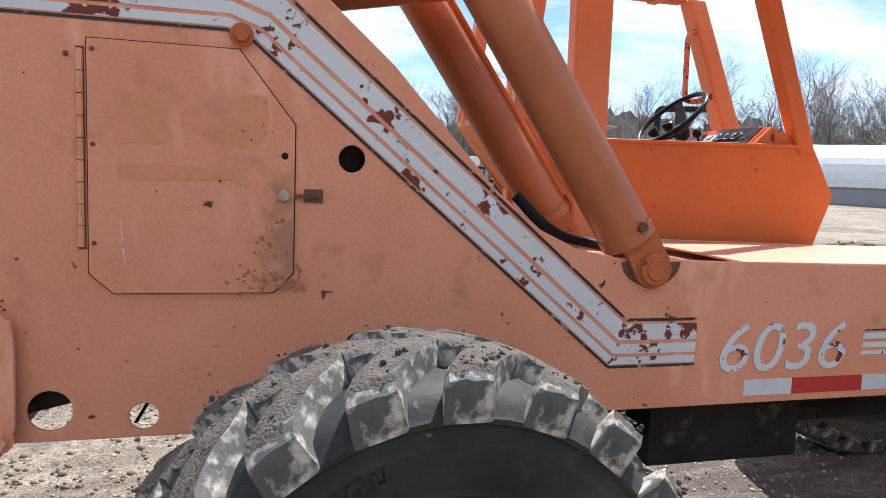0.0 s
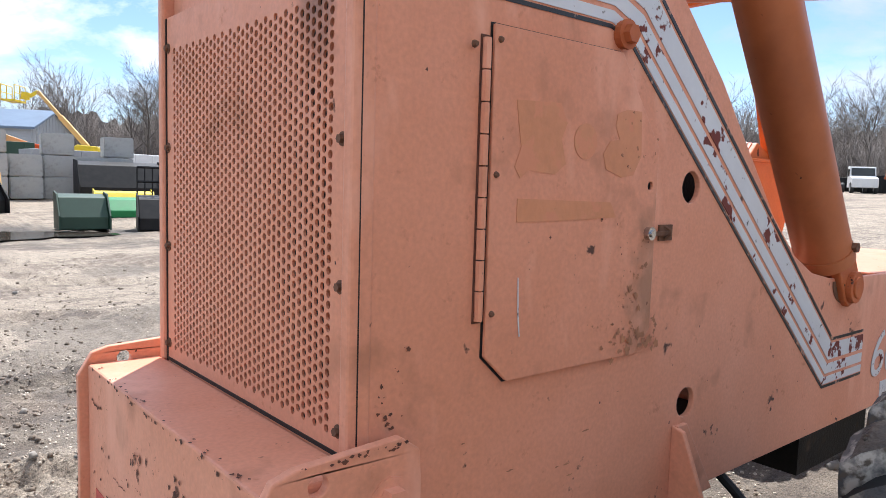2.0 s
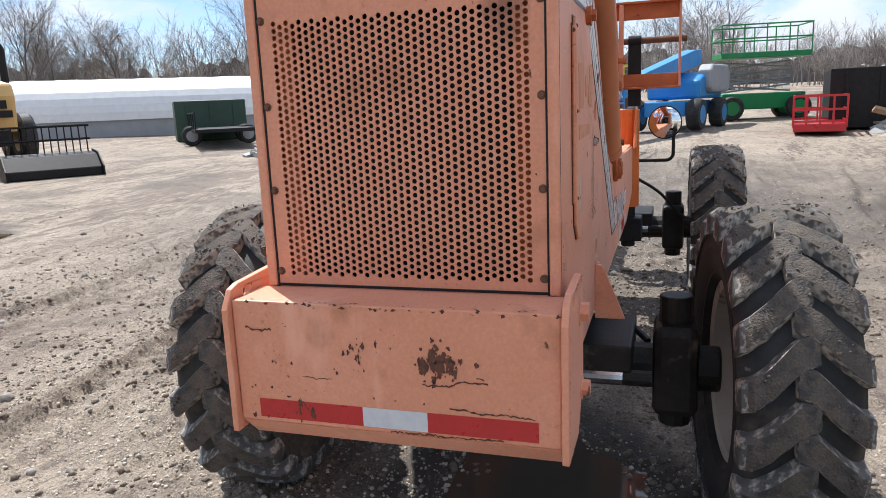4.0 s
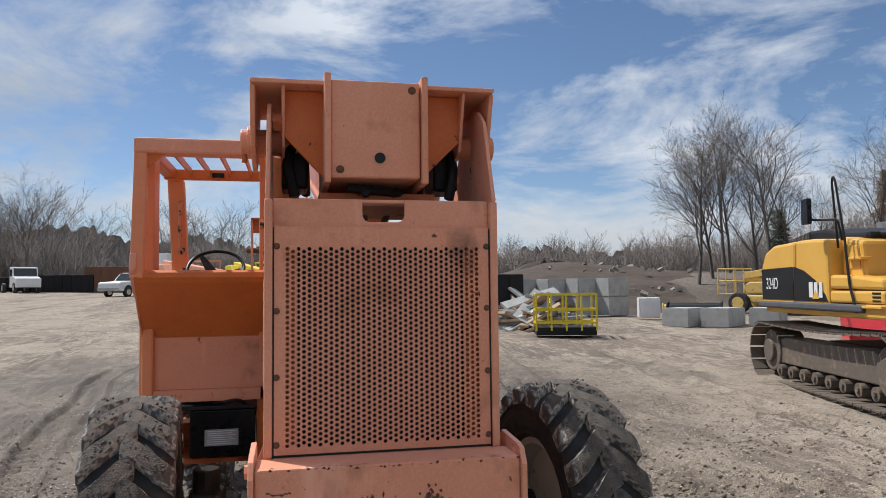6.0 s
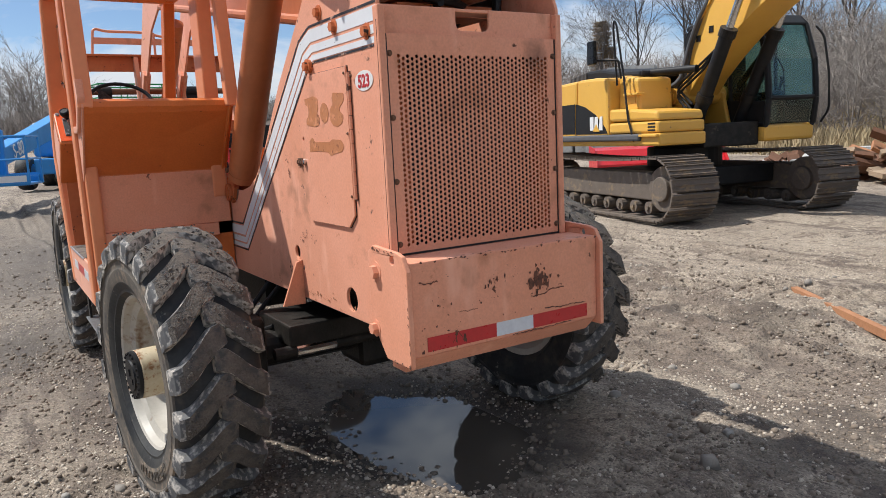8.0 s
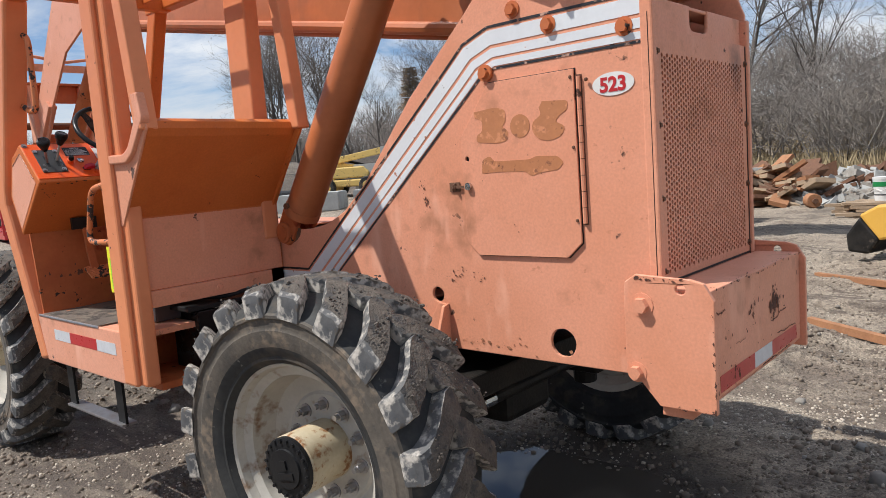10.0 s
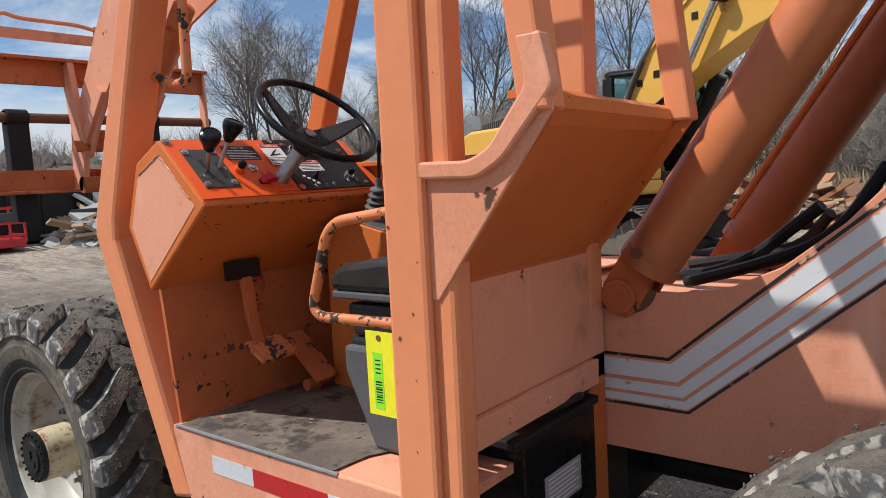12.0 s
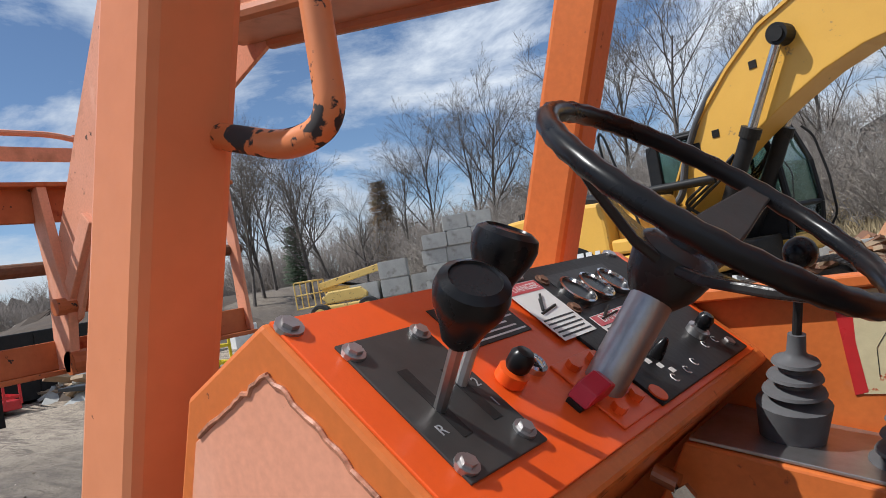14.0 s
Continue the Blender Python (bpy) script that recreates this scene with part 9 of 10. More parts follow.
def scissor_lift(x, y, yaw):
    t = thing("scissor_lift", "green scissor lift with railed deck", "scissor lift", m=at(x, y, yaw))
    bm = bm_new()
    box(bm, -1.5, 1.5, -0.7, 0.7, 0.4, 1.0)
    part("chassis", bm, "green", t, bevel=0.04)
    for sx in (-1.2, 1.2):
        for sy in (-0.85, 0.85):
            road_wheel(t, sx, sy, 0.45, 0.45, 0.3, "green")
    for i in range(4):
        for s in (-1, 1):
            bm = bm_new()
            bar(bm, (-1.3 * s, -0.5, 1.05 + 0.3 * i), (1.3 * s, -0.5, 1.30 + 0.3 * i), 0.1, 0.06)
            part("scissor_arm", bm, "grey", t)
    bm = bm_new()
    box(bm, -1.6, 1.6, -0.8, 0.8, 2.3, 2.5)
    part("deck", bm, "green", t, bevel=0.02)
    for z in (3.0, 3.5):
        for s in (-1, 1):
            bm = bm_new()
            rod(bm, (-1.6, s * 0.8, z), (1.6, s * 0.8, z), 0.03, n=6)
            part("deck_rail", bm, "green", t)
            bm = bm_new()
            rod(bm, (s * 1.6, -0.8, z), (s * 1.6, 0.8, z), 0.03, n=6)
            part("deck_rail", bm, "green", t)
    for i in range(5):
        for s in (-1, 1):
            bm = bm_new()
            rod(bm, (-1.6 + 0.8 * i, s * 0.8, 2.4), (-1.6 + 0.8 * i, s * 0.8, 3.5), 0.025, n=6)
            part("deck_post", bm, "green", t)


scissor_lift(28.0, -3.9, 100)


def far_telehandler(x, y, yaw, mat, label):
    t = thing("telehandler", label, "telehandler", m=at(x, y, yaw))
    bm = bm_new()
    prism(bm, [(-2.0, 0.7), (2.2, 0.7), (2.2, 1.1), (0.2, 1.2), (-0.9, 2.3), (-2.0, 2.3)], "y", -0.6, 0.6)
    part("body", bm, mat, t, bevel=0.05)
    bm = bm_new()
    bar(bm, (-1.8, 0, 2.3), (3.0, 0, 1.75), 0.4, 0.4)
    part("boom", bm, mat, t, bevel=0.03)
    bm = bm_new()
    box(bm, -0.4, 1.0, 0.55, 1.2, 0.8, 1.5)
    part("cab", bm, mat, t, bevel=0.05)
    for p in ((-0.4, 0.6), (-0.4, 1.15), (1.0, 0.6), (1.0, 1.15)):
        bm = bm_new()
        rod(bm, (p[0], p[1], 1.5), (p[0], p[1], 2.4), 0.04, n=6)
        part("cab_post", bm, mat, t)
    bm = bm_new()
    box(bm, -0.45, 1.05, 0.55, 1.2, 2.38, 2.45)
    part("cab_roof", bm, mat, t)
    for sx in (-1.4, 1.6):
        for s in (-1, 1):
            road_wheel(t, sx, s * 0.95, 0.6, 0.6, 0.36)
    bm = bm_new()
    box(bm, 2.95, 3.05, -0.9, 0.9, 0.35, 1.4)
    part("carriage", bm, "rust", t)
    for yy in (-0.5, 0.5):
        bm = bm_new()
        box(bm, 3.05, 4.1, yy - 0.05, yy + 0.05, 0.35, 0.42)
        part("fork", bm, "rust", t)


far_telehandler(30.5, 5.0, -145, "orange", "faded orange telehandler parked across the yard")
far_telehandler(35.5, 2.6, -160, "yellow", "yellow telehandler parked across the yard")


def yellow_lift(x, y, yaw, label):
    """A folded, weathered lift with its arms laid over each other and a basket at the end."""
    t = thing("folded_lift", label, "boom lift", m=at(x, y, yaw))
    bm = bm_new()
    box(bm, -1.2, 1.2, -0.75, 0.75, 0.42, 0.72)
    part("chassis", bm, "pale_yellow", t, bevel=0.05)
    bm = bm_new()
    prism(bm, [(-0.9, 0.78), (0.7, 0.78), (0.9, 1.05), (0.6, 1.25), (-0.7, 1.25), (-0.95, 1.0)], "y", -0.72, 0.72)
    part("turntable", bm, "pale_yellow", t, bevel=0.05)
    bm = bm_new()
    box(bm, -0.5, 0.35, -0.735, -0.722, 0.86, 1.14)
    part("engine_panel", bm, "grey_plastic", t, bevel=0.01)
    for a, b, w in (((-1.3, 0, 1.05), (1.0, 0, 1.42), 0.26), ((1.05, 0.08, 1.50), (-1.75, 0.08, 1.92), 0.30), ((-1.7, 0, 1.95), (-2.15, 0, 1.05), 0.2), ((-1.75, 0.1, 1.75), (-1.45, 0.1, 0.95), 0.14)):
        bm = bm_new()
        bar(bm, a, b, w, w * 0.9)
        part("arm", bm, "pale_yellow", t, bevel=0.02)
    bm = bm_new()
    rod(bm, (-0.6, -0.14, 1.28), (0.6, -0.14, 1.62), 0.06, n=10)
    part("arm_cylinder", bm, "black", t)
    for px in (1.15, 1.9):
        for py in (-0.7, 0.0, 0.7):
            bm = bm_new()
            rod(bm, (px, py, 0.75), (px, py, 1.8), 0.028, n=6)
            part("basket_post", bm, "pale_yellow", t)
    for pz in (0.78, 1.3, 1.8):
        bm = bm_new()
        tube(bm, [(1.15, -0.7, pz), (1.9, -0.7, pz), (1.9, 0.7, pz), (1.15, 0.7, pz), (1.15, -0.7, pz)], 0.026, 6)
        part("basket_rail", bm, "pale_yellow", t)
    for sx in (-0.95, 0.95):
        for s in (-1, 1):
            road_wheel(t, sx, s * 0.85, 0.42, 0.42, 0.3, "pale_yellow")


yellow_lift(21.8, -18.4, 30, "folded yellow lift by the concrete blocks")
attachment("snow_plough", 21.2, -14.0, 150, "pale_yellow", 1.2, 0.5, 0.5, "yellow plough blade behind the concrete blocks")
attachment("skid_bucket", 18.4, -12.9, 140, "black", 1.7, 0.6, 0.7, "black plastic bin on the concrete blocks")
for x, y in ((10.8, -13.2), (9.2, -14.0)):
    attachment("rotary_mower", x, y, 150, "red", 1.6, 0.8, 0.7, "red mower attachment on the ground")
crate("white_cabinet", 20.6, -12.4, 160, 0.75, 0.6, 0.72, "white", "white cabinet on a pallet", "cabinet", 0.1)


# A tank on a trailer, seen over the deck and past the grader.
def tank_trailer(x, y, yaw):
    t = thing("storage_tent", "white ribbed dome cover behind a green bin", "dome tent", m=at(x, y, yaw))
    n = 16
    bm = bm_new()
    secs = []
    for i in range(n + 1):
        yy = -6.0 + 14.0 * i / n
        secs.append([(2.0 * math.cos(a) * (1 + 0.012 * (i % 2)), yy, 0.8 + 1.9 * math.sin(a) * (1 + 0.012 * (i % 2))) for a in np.linspace(0, math.pi, 18)])
    loft(bm, secs)
    part("cover", bm, "white", t, "white ribbed plastic cover")
    bm = bm_new()
    box(bm, -1.9, 1.9, -5.8, 7.8, 0.0, 0.85)
    part("base", bm, "grey", t)


tank_trailer(28.3, 21.7, 39)
crate("roll_off_bin", 23.5, 17.7, 219, 2.75, 2.2, 1.6, "dkgreen", "dark green roll-off bin", "container")
tr = thing("flat_trailer", "black flat trailer with spare wheel", "trailer", m=at(21.0, 15.6, -51))
bm = bm_new()
box(bm, -1.0, 1.0, -3.0, 3.0, 0.5, 0.62)
part("trailer_deck", bm, "black", tr)
for y in (-0.6, 0.4):
    for s in (-1, 1):
        road_wheel(tr, s * 1.0, y, 0.36, 0.36, 0.2)
bm = bm_new()
for i in range(6):
    box(bm, -1.0, -0.96, -3 + i * 1.2 - 0.03, -3 + i * 1.2 + 0.03, 0.6, 1.2)
box(bm, -1.0, -0.96, -3.0, 3.0, 1.15, 1.2)
part("trailer_side", bm, "black", tr)


# Far trucks by the woods.
def box_truck(x, y, yaw, mat, label, box_h):
    t = thing("box_truck", label, "truck", m=at(x, y, yaw))
    bm = bm_new()
    prism(bm, [(2.6, 0.5), (2.65, 1.3), (1.5, 1.5), (1.2, 2.3), (0.2, 2.35), (0.2, 0.5)], "y", -1.0, 1.0)
    part("cab", bm, mat, t, bevel=0.06)
    bm = bm_new()
    prism(bm, [(1.52, 1.55), (1.24, 2.2), (1.2, 2.2), (1.48, 1.52)], "y", -0.9, 0.9)
    part("windscreen", bm, "dark_glass", t)
    for s in (-1, 1):
        bm = bm_new()
        box(bm, 0.4, 1.15, s * 1.0, s * 1.012, 1.5, 2.1)
        part("side_window", bm, "dark_glass", t)
        for xx in (2.0, -2.6):
            road_wheel(t, xx, s * 0.9, 0.48, 0.48, 0.3)
    bm = bm_new()
    box(bm, -4.5, 2.4, -0.5, 0.5, 0.5, 0.8)
    part("chassis", bm, "black", t)
    if box_h:
        bm = bm_new()
        box(bm, -4.6, 0.1, -1.2, 1.2, 0.95, 0.95 + box_h)
        part("cargo_box", bm, "white", t, bevel=0.04)


box_truck(67.5, 24.0, -150, "white", "white cab and chassis truck by the woods", 0)
box_truck(66.5, 12.6, 170, "white", "white box truck by the woods", 2.7)
box_truck(16.0, 62.0, -95, "white", "white bucket truck by the woods", 0.8)


# Buildings.
def shed(x, y, yaw, l, w, h, ridge, label):
    t = thing("metal_building", label, "building", m=at(x, y, yaw))
    bm = bm_new()
    prism(bm, [(-w / 2, 0), (w / 2, 0), (w / 2, h), (0, ridge), (-w / 2, h)], "y", 0, l)
    part("wall", bm, "metal_siding", t)
    for s in (-1, 1):
        bm = bm_new()
        prism(bm, [(s * (w / 2 + 0.4), h - 0.25), (0, ridge + 0.05), (0, ridge + 0.25), (s * (w / 2 + 0.4), h - 0.05)], "y", -0.4, l + 0.4)
        part("roof", bm, "metal_roof", t)
    for i in range(int(w / 0.9)):
        bm = bm_new()
        xx = -w / 2 + 0.45 + 0.9 * i
        box(bm, xx - 0.03, xx + 0.03, -0.04, 0.0, 0, h + (ridge - h) * (1 - abs(xx) / (w / 2)) - 0.3)
        part("siding_rib", bm, "metal_siding", t)
    bm = bm_new()
    box(bm, -w / 2 - 0.03, -w / 2 + 0.02, 3, 7, 0, 2.6)
    box(bm, w / 2 - 0.02, w / 2 + 0.03, 3, 7, 0, 2.6)
    part("door", bm, "label_black", t)


shed(3.0, 57.0, 62, 22, 9, 3.4, 5.2, "grey metal building with a blue-grey roof")
shed(14.0, 74.0, 62, 20, 12, 3.0, 4.6, "long low grey metal building")


def raised_lift(x, y, yaw, reach, h, mat, label, arm="champ"):
    """A wheeled lift with a raised telescopic arm, a crooked jib and a railed basket."""
    t = thing("raised_lift", label, "boom lift", m=at(x, y, yaw))
    bm = bm_new()
    box(bm, -1.5, 1.5, -0.9, 0.9, 0.4, 0.95)
    part("chassis", bm, mat, t, bevel=0.05)
    bm = bm_new()
    prism(bm, [(-1.9, 0.95), (0.4, 0.95), (0.4, 1.3), (-0.6, 1.8), (-1.9, 1.7)], "y", -0.8, 0.8)
    part("turret", bm, mat, t, bevel=0.08)
    a, b = Vector((-1.0, 0, 1.7)), Vector((reach, 0, h))
    mid = a.lerp(b, 0.55)
    bm = bm_new()
    bar(bm, a, mid, 0.36, 0.32)
    ar = part("arm", bm, arm, t, bevel=0.02)
    bm = bm_new()
    bar(bm, mid, b, 0.26, 0.22)
    part("inner_arm", bm, arm, ar, bevel=0.02)
    bm = bm_new()
    bar(bm, b, b + Vector((0.5, 0, -0.35)), 0.2, 0.2)
    bar(bm, b + Vector((0.5, 0, -0.35)), b + Vector((1.0, 0, -0.3)), 0.18, 0.5)
    part("jib", bm, mat, t)
    fl = b + Vector((1.1, 0, -0.75))
    bm = bm_new()
    box(bm, fl.x, fl.x + 0.8, -0.9, 0.9, fl.z, fl.z + 0.12)
    bk = part("basket_floor", bm, mat, t)
    for px in (0.0, 0.8):
        for py in (-0.9, 0.0, 0.9):
            bm = bm_new()
            rod(bm, (fl.x + px, py, fl.z), (fl.x + px, py, fl.z + 1.05), 0.035, n=6)
            part("basket_post", bm, mat, bk)
        for pz in (0.55, 1.05):
            bm = bm_new()
            rod(bm, (fl.x + px, -0.9, fl.z + pz), (fl.x + px, 0.9, fl.z + pz), 0.035, n=6)
            part("basket_rail", bm, mat, bk)
    for sx in (-1.1, 1.1):
        for s in (-1, 1):
            road_wheel(t, sx, s * 0.95, 0.45, 0.45, 0.32)


raised_lift(0.3, 44, 0, 1.3, 4.6, "dash", "orange boom lift raised beside the building")
raised_lift(5.4, 44, 160, 3.4, 3.2, "dash", "orange boom lift beside the building")
raised_lift(10.5, 52, 150, 2.0, 5.2, "yellow", "yellow boom lift raised by the building")

house = thing("house", "white house with a grey roof on the wooded bank", "house", m=Matrix.Translation((2.6, -39, 3.2)) @ Matrix.Rotation(radians(8), 4, "Z"))
bm = bm_new()
prism(bm, [(-3.2, 0), (3.2, 0), (3.2, 1.5), (0, 2.75), (-3.2, 1.5)], "y", -4, 4)
part("wall", bm, "white", house, "white clapboard wall")
for s in (-1, 1):
    bm = bm_new()
    prism(bm, [(s * 3.6, 1.36), (0, 2.78), (0, 2.92), (s * 3.6, 1.50)], "y", -4.4, 4.4)
    part("roof", bm, "grey_plastic", house, "dark grey shingle roof")
for x in (-1.6, 1.6):
    bm = bm_new()
    box(bm, x - 0.45, x + 0.45, 4.0, 4.06, 0.5, 1.5)
    w = part("window", bm, "grey", house)
    bm = bm_new()
    box(bm, x - 0.36, x + 0.36, 4.06, 4.08, 0.58, 1.42)
    part("pane", bm, "dark_glass", w)

# A low grey machine, blue hopper and bucket past the excavator's stick.
mach = thing("old_paver", "old grey machine with a blue hopper", "machine", m=at(-0.4, -15.0, 95))
bm = bm_new()
prism(bm, [(-1.2, 0.9), (1.2, 0.9), (1.1, 1.5), (-1.1, 1.6)], "y", -1.3, 1.3)
part("body", bm, "grey", mach, bevel=0.05)
bm = bm_new()
box(bm, -1.3, 1.3, -1.35, 1.35, 0.78, 0.9)
part("frame", bm, "grey", mach)
bm = bm_new()
box(bm, -1.0, 1.0, -1.2, 1.2, 0.1, 0.78)
part("lower_panel", bm, "dark_glass", mach)
bm = bm_new()
prism(bm, [(-1.0, 1.0), (1.0, 1.0), (1.5, 2.2), (-1.5, 2.2)], "y", 1.3, 3.2)
part("hopper", bm, "blue", mach, bevel=0.04)
for s in (-1, 1):
    road_wheel(mach, 0.6, s * 1.3, 0.4, 0.4, 0.3)
pail = thing("plastic_pail", "white plastic pail with a green label", "pail", m=at(0.55, -11.55, 0) @ Matrix.Translation((0, 0, 0.27)))
bm = bm_new()
lathe(bm, [(0.14, 0.0), (0.165, 0.36), (0.172, 0.36), (0.172, 0.40), (0.001, 0.40)], Matrix(), 28)
part("pail_body", bm, "white", pail, smooth=True)
bm = bm_new()
lathe(bm, [(0.160, 0.24), (0.166, 0.32)], Matrix(), 28)
part("pail_band", bm, "green", pail)
bm = bm_new()
tube(bm, [(-0.17, 0, 0.36), (-0.15, 0.12, 0.22), (0, 0.19, 0.17), (0.15, 0.12, 0.22), (0.17, 0, 0.36)], 0.004, 6)
part("wire_handle", bm, "chrome", pail)
for z0, z1 in ((0.09, 0.14), (0.17, 0.20)):
    bm = bm_new()
    lathe(bm, [(0.147, z0), (0.149, z1)], Matrix(), 28)
    part("label_band", bm, "grey_plastic", pail)
boards = thing("board_stack", "untidy stack of weathered brown boards under the pail", "boards", m=at(0.55, -11.55, 8))
rb = random.Random(61)
for k in range(5):
    for j in range(4):
        x0 = rb.uniform(-0.15, 0.15)
        bm = bm_new()
        box(bm, -0.62 + x0, 0.62 + x0 + rb.uniform(-0.2, 0.2), -0.08, 0.08, 0, 0.045, Matrix.Translation((0, -0.3 + 0.2 * j, 0.055 * k)) @ Matrix.Rotation(rb.uniform(-0.12, 0.12), 4, "Z"))
        part("board", bm, "wood", boards)
rsheet = thing("rusty_sheet", "bent rusty steel sheet leaning in the rubble", "scrap metal", m=at(2.45, -15.0, 8))
bm = bm_new()
prism(bm, [(-0.40, 0.25), (0.38, 0.30), (0.40, 0.50), (-0.36, 0.80)], "y", -0.006, 0.006)
part("sheet", bm, "rust", rsheet)
bm = bm_new()
rod(bm, (-0.3, 0.10, 0), (-0.25, 0.05, 0.5), 0.02, n=8)
part("prop", bm, "rust_bar", rsheet)
roll = thing("steel_roller", "rusty steel roller lying in the rubble", "roller", m=at(2.05, -13.0, 30))
bm = bm_new()
rod(bm, (0, -0.16, 0.14), (0, 0.16, 0.14), 0.14, n=24)
part("drum", bm, "rust_bar", roll, bevel=0.015)
bm = bm_new()
rod(bm, (0, -0.19, 0.14), (0, 0.24, 0.14), 0.05, n=14)
part("axle", bm, "rust", roll)
for i, (ax, ay, bx, by) in enumerate(((0.3, -4.3, -1.3, -3.2), (0.2, -6.1, -2.0, -5.0))):
    th = thing("steel_bar", "long rusty steel bar on the dirt", "steel bar")
    bm = bm_new()
    bar(bm, (ax, ay, 0.03), (bx, by, 0.03), 0.06, 0.06)
    part("bar", bm, "rust_bar", th)


# ---- trees, brush and far woods ----
NONE = -10 ** 8


def tree_arrays(seed, height, depth, spread_, kids, girth, lean=0.0, fine=0.004):
    """Bare branches as tapering three-sided tubes: corner and face arrays."""
    r = random.Random(seed)
    verts, faces = [], []

    def limb(p, d, length, r0, level):
        segs = 3 if level < depth - 1 else 1
        side = d.orthogonal().normalized()
        pts = [p.copy()]
        q = p.copy()
        dd = d.copy()
        for s in range(segs):
            dd = (dd + Vector((r.uniform(-1, 1), r.uniform(-1, 1), r.uniform(-0.6, 0.8))) * (0.10 if level == 0 else 0.2)).normalized()
            q = q + dd * (length / segs)
            pts.append(q.copy())
        base = len(verts)
        last = len(pts) - 1
        if last == 1:
            # The finest twigs run out to a point.
            up = dd.cross(side).normalized()
            for a in (0, 2.09, 4.19):
                verts.append(pts[0] + r0 * (side * math.cos(a) + up * math.sin(a)))
            verts.append(pts[1])
            for a in range(3):
                faces.append((base + a, base + (a + 1) % 3, base + 3, NONE))
            return
        for k, c in enumerate(pts):
            rad = r0 * (1 - 0.72 * k / last)
            up = dd.cross(side).normalized()
            for a in (0, 2.09, 4.19):
                verts.append(c + rad * (side * math.cos(a) + up * math.sin(a)))
        for k in range(last):
            for a in range(3):
                b = (a + 1) % 3
                faces.append((base + 3 * k + a, base + 3 * k + b, base + 3 * k + 3 + b, base + 3 * k + 3 + a))
        if level + 1 >= depth:
            return
        n = kids[level]
        for i in range(n):
            f = (0.28 if level == 0 else 0.15) + (0.72 if level == 0 else 0.85) * (i + r.random() * 0.9) / n
            f = min(f, 1.0)
            j = min(int(f * last), last - 1) if last else 0
            o = pts[j].lerp(pts[j + 1], f * last - j)
            az = r.uniform(0, 2 * math.pi)
            sp = spread_ * r.uniform(0.6, 1.25)
            dn = (dd * math.cos(sp) + (side * math.cos(az) + dd.cross(side).normalized() * math.sin(az)) * math.sin(sp) + Vector((0, 0, 0.10))).normalized()
            limb(o, dn, length * r.uniform(0.42, 0.72) * (1.15 - 0.45 * f), max(r0 * (1 - 0.6 * f) * 0.52, fine), level + 1)

    limb(Vector((0, 0, -0.3)), Vector((lean, lean * 0.4, 1)).normalized(), height * 0.72, girth, 0)
    return np.array([tuple(v) for v in verts]), np.array(faces)


def quads_mesh(name, verts, quads, mat):
    me = bpy.data.meshes.new(name)
    me.vertices.add(len(verts))
    me.vertices.foreach_set("co", np.asarray(verts, dtype=np.float32).ravel())
    corners = np.asarray(quads, dtype=np.int32).ravel()
    counts = np.where(np.asarray(quads)[:, 3] < 0, 3, 4)
    corners = corners[corners >= 0]
    me.loops.add(len(corners))
    me.loops.foreach_set("vertex_index", corners)
    me.polygons.add(len(quads))
    me.polygons.foreach_set("loop_start", np.concatenate([[0], np.cumsum(counts)[:-1]]))
    me.update(calc_edges=True)
    me.materials.append(M[mat])
    return me


def scatter(name, kinds, places, mat, label, cat):
    """One joined object of many alike plants: places of (x, y, z, turn, size, kind)."""
    V, Q, o = [], [], 0
    for x, y, z, a, s, k in places:
        v, q = kinds[k]
        c, sn = math.cos(a) * s, math.sin(a) * s
        V.append(np.stack([x + v[:, 0] * c - v[:, 1] * sn, y + v[:, 0] * sn + v[:, 1] * c, z + v[:, 2] * s], -1))
        Q.append(q + o)
        o += len(v)
    me = quads_mesh(name, np.concatenate(V), np.concatenate(Q), mat)
    return tagged(new(name, me), label, cat, kind="stuff")


# A low hazy ridge of woods far off, ragged along its top.
bm = bm_new()
r = random.Random(77)
for lo, hi in ((-75, 135),):
    prev = None
    for i in range(700):
        az = radians(lo + (hi - lo) * i / 699)
        rr = 128.0
        x, y = rr * math.cos(az), rr * math.sin(az)
        top = (7.6 if az > 0 else 5.6) + 1.3 * math.sin(i * 0.045) + 0.8 * math.sin(i * 0.21 + 1) + r.uniform(-0.7, 1.1)
        if az < radians(-6):
            top *= 0.8
        cur = (bm.verts.new((x, y, gz(x, y) - 2)), bm.verts.new((x, y, gz(x, y) + top)))
        if prev:
            bm.faces.new((prev[0], cur[0], cur[1], prev[1]))
        prev = cur
tagged(part("backdrop", bm, "far_wood"), "hazy grey-brown ridge of distant woods", "woods", kind="structure")

rnd = random.Random(11)
far_kinds = [tree_arrays(100 + i, 8.6, 4, 0.62, (8, 6, 4), 0.11, 0.0, 0.015) for i in range(4)]
places = []
for i in range(560):
    az = rnd.uniform(-62, 128)
    d = rnd.uniform(0, 1) ** 1.3 * 26
    base = 82 if az < 55 else 88
    if -62 < az < -30:
        base = 50 + (az + 62) * 0.9
    rr = base + d
    x, y = rr * math.cos(radians(az)), rr * math.sin(radians(az))
    places.append((x, y, gz(x, y), rnd.uniform(0, 6.3), rnd.uniform(0.65, 1.15) * (0.72 if az < -6 else 1.2), rnd.randrange(4)))
scatter("woods", far_kinds, places, "twig", "bare grey-brown woods behind the yard", "woods")
shrub_kinds = []
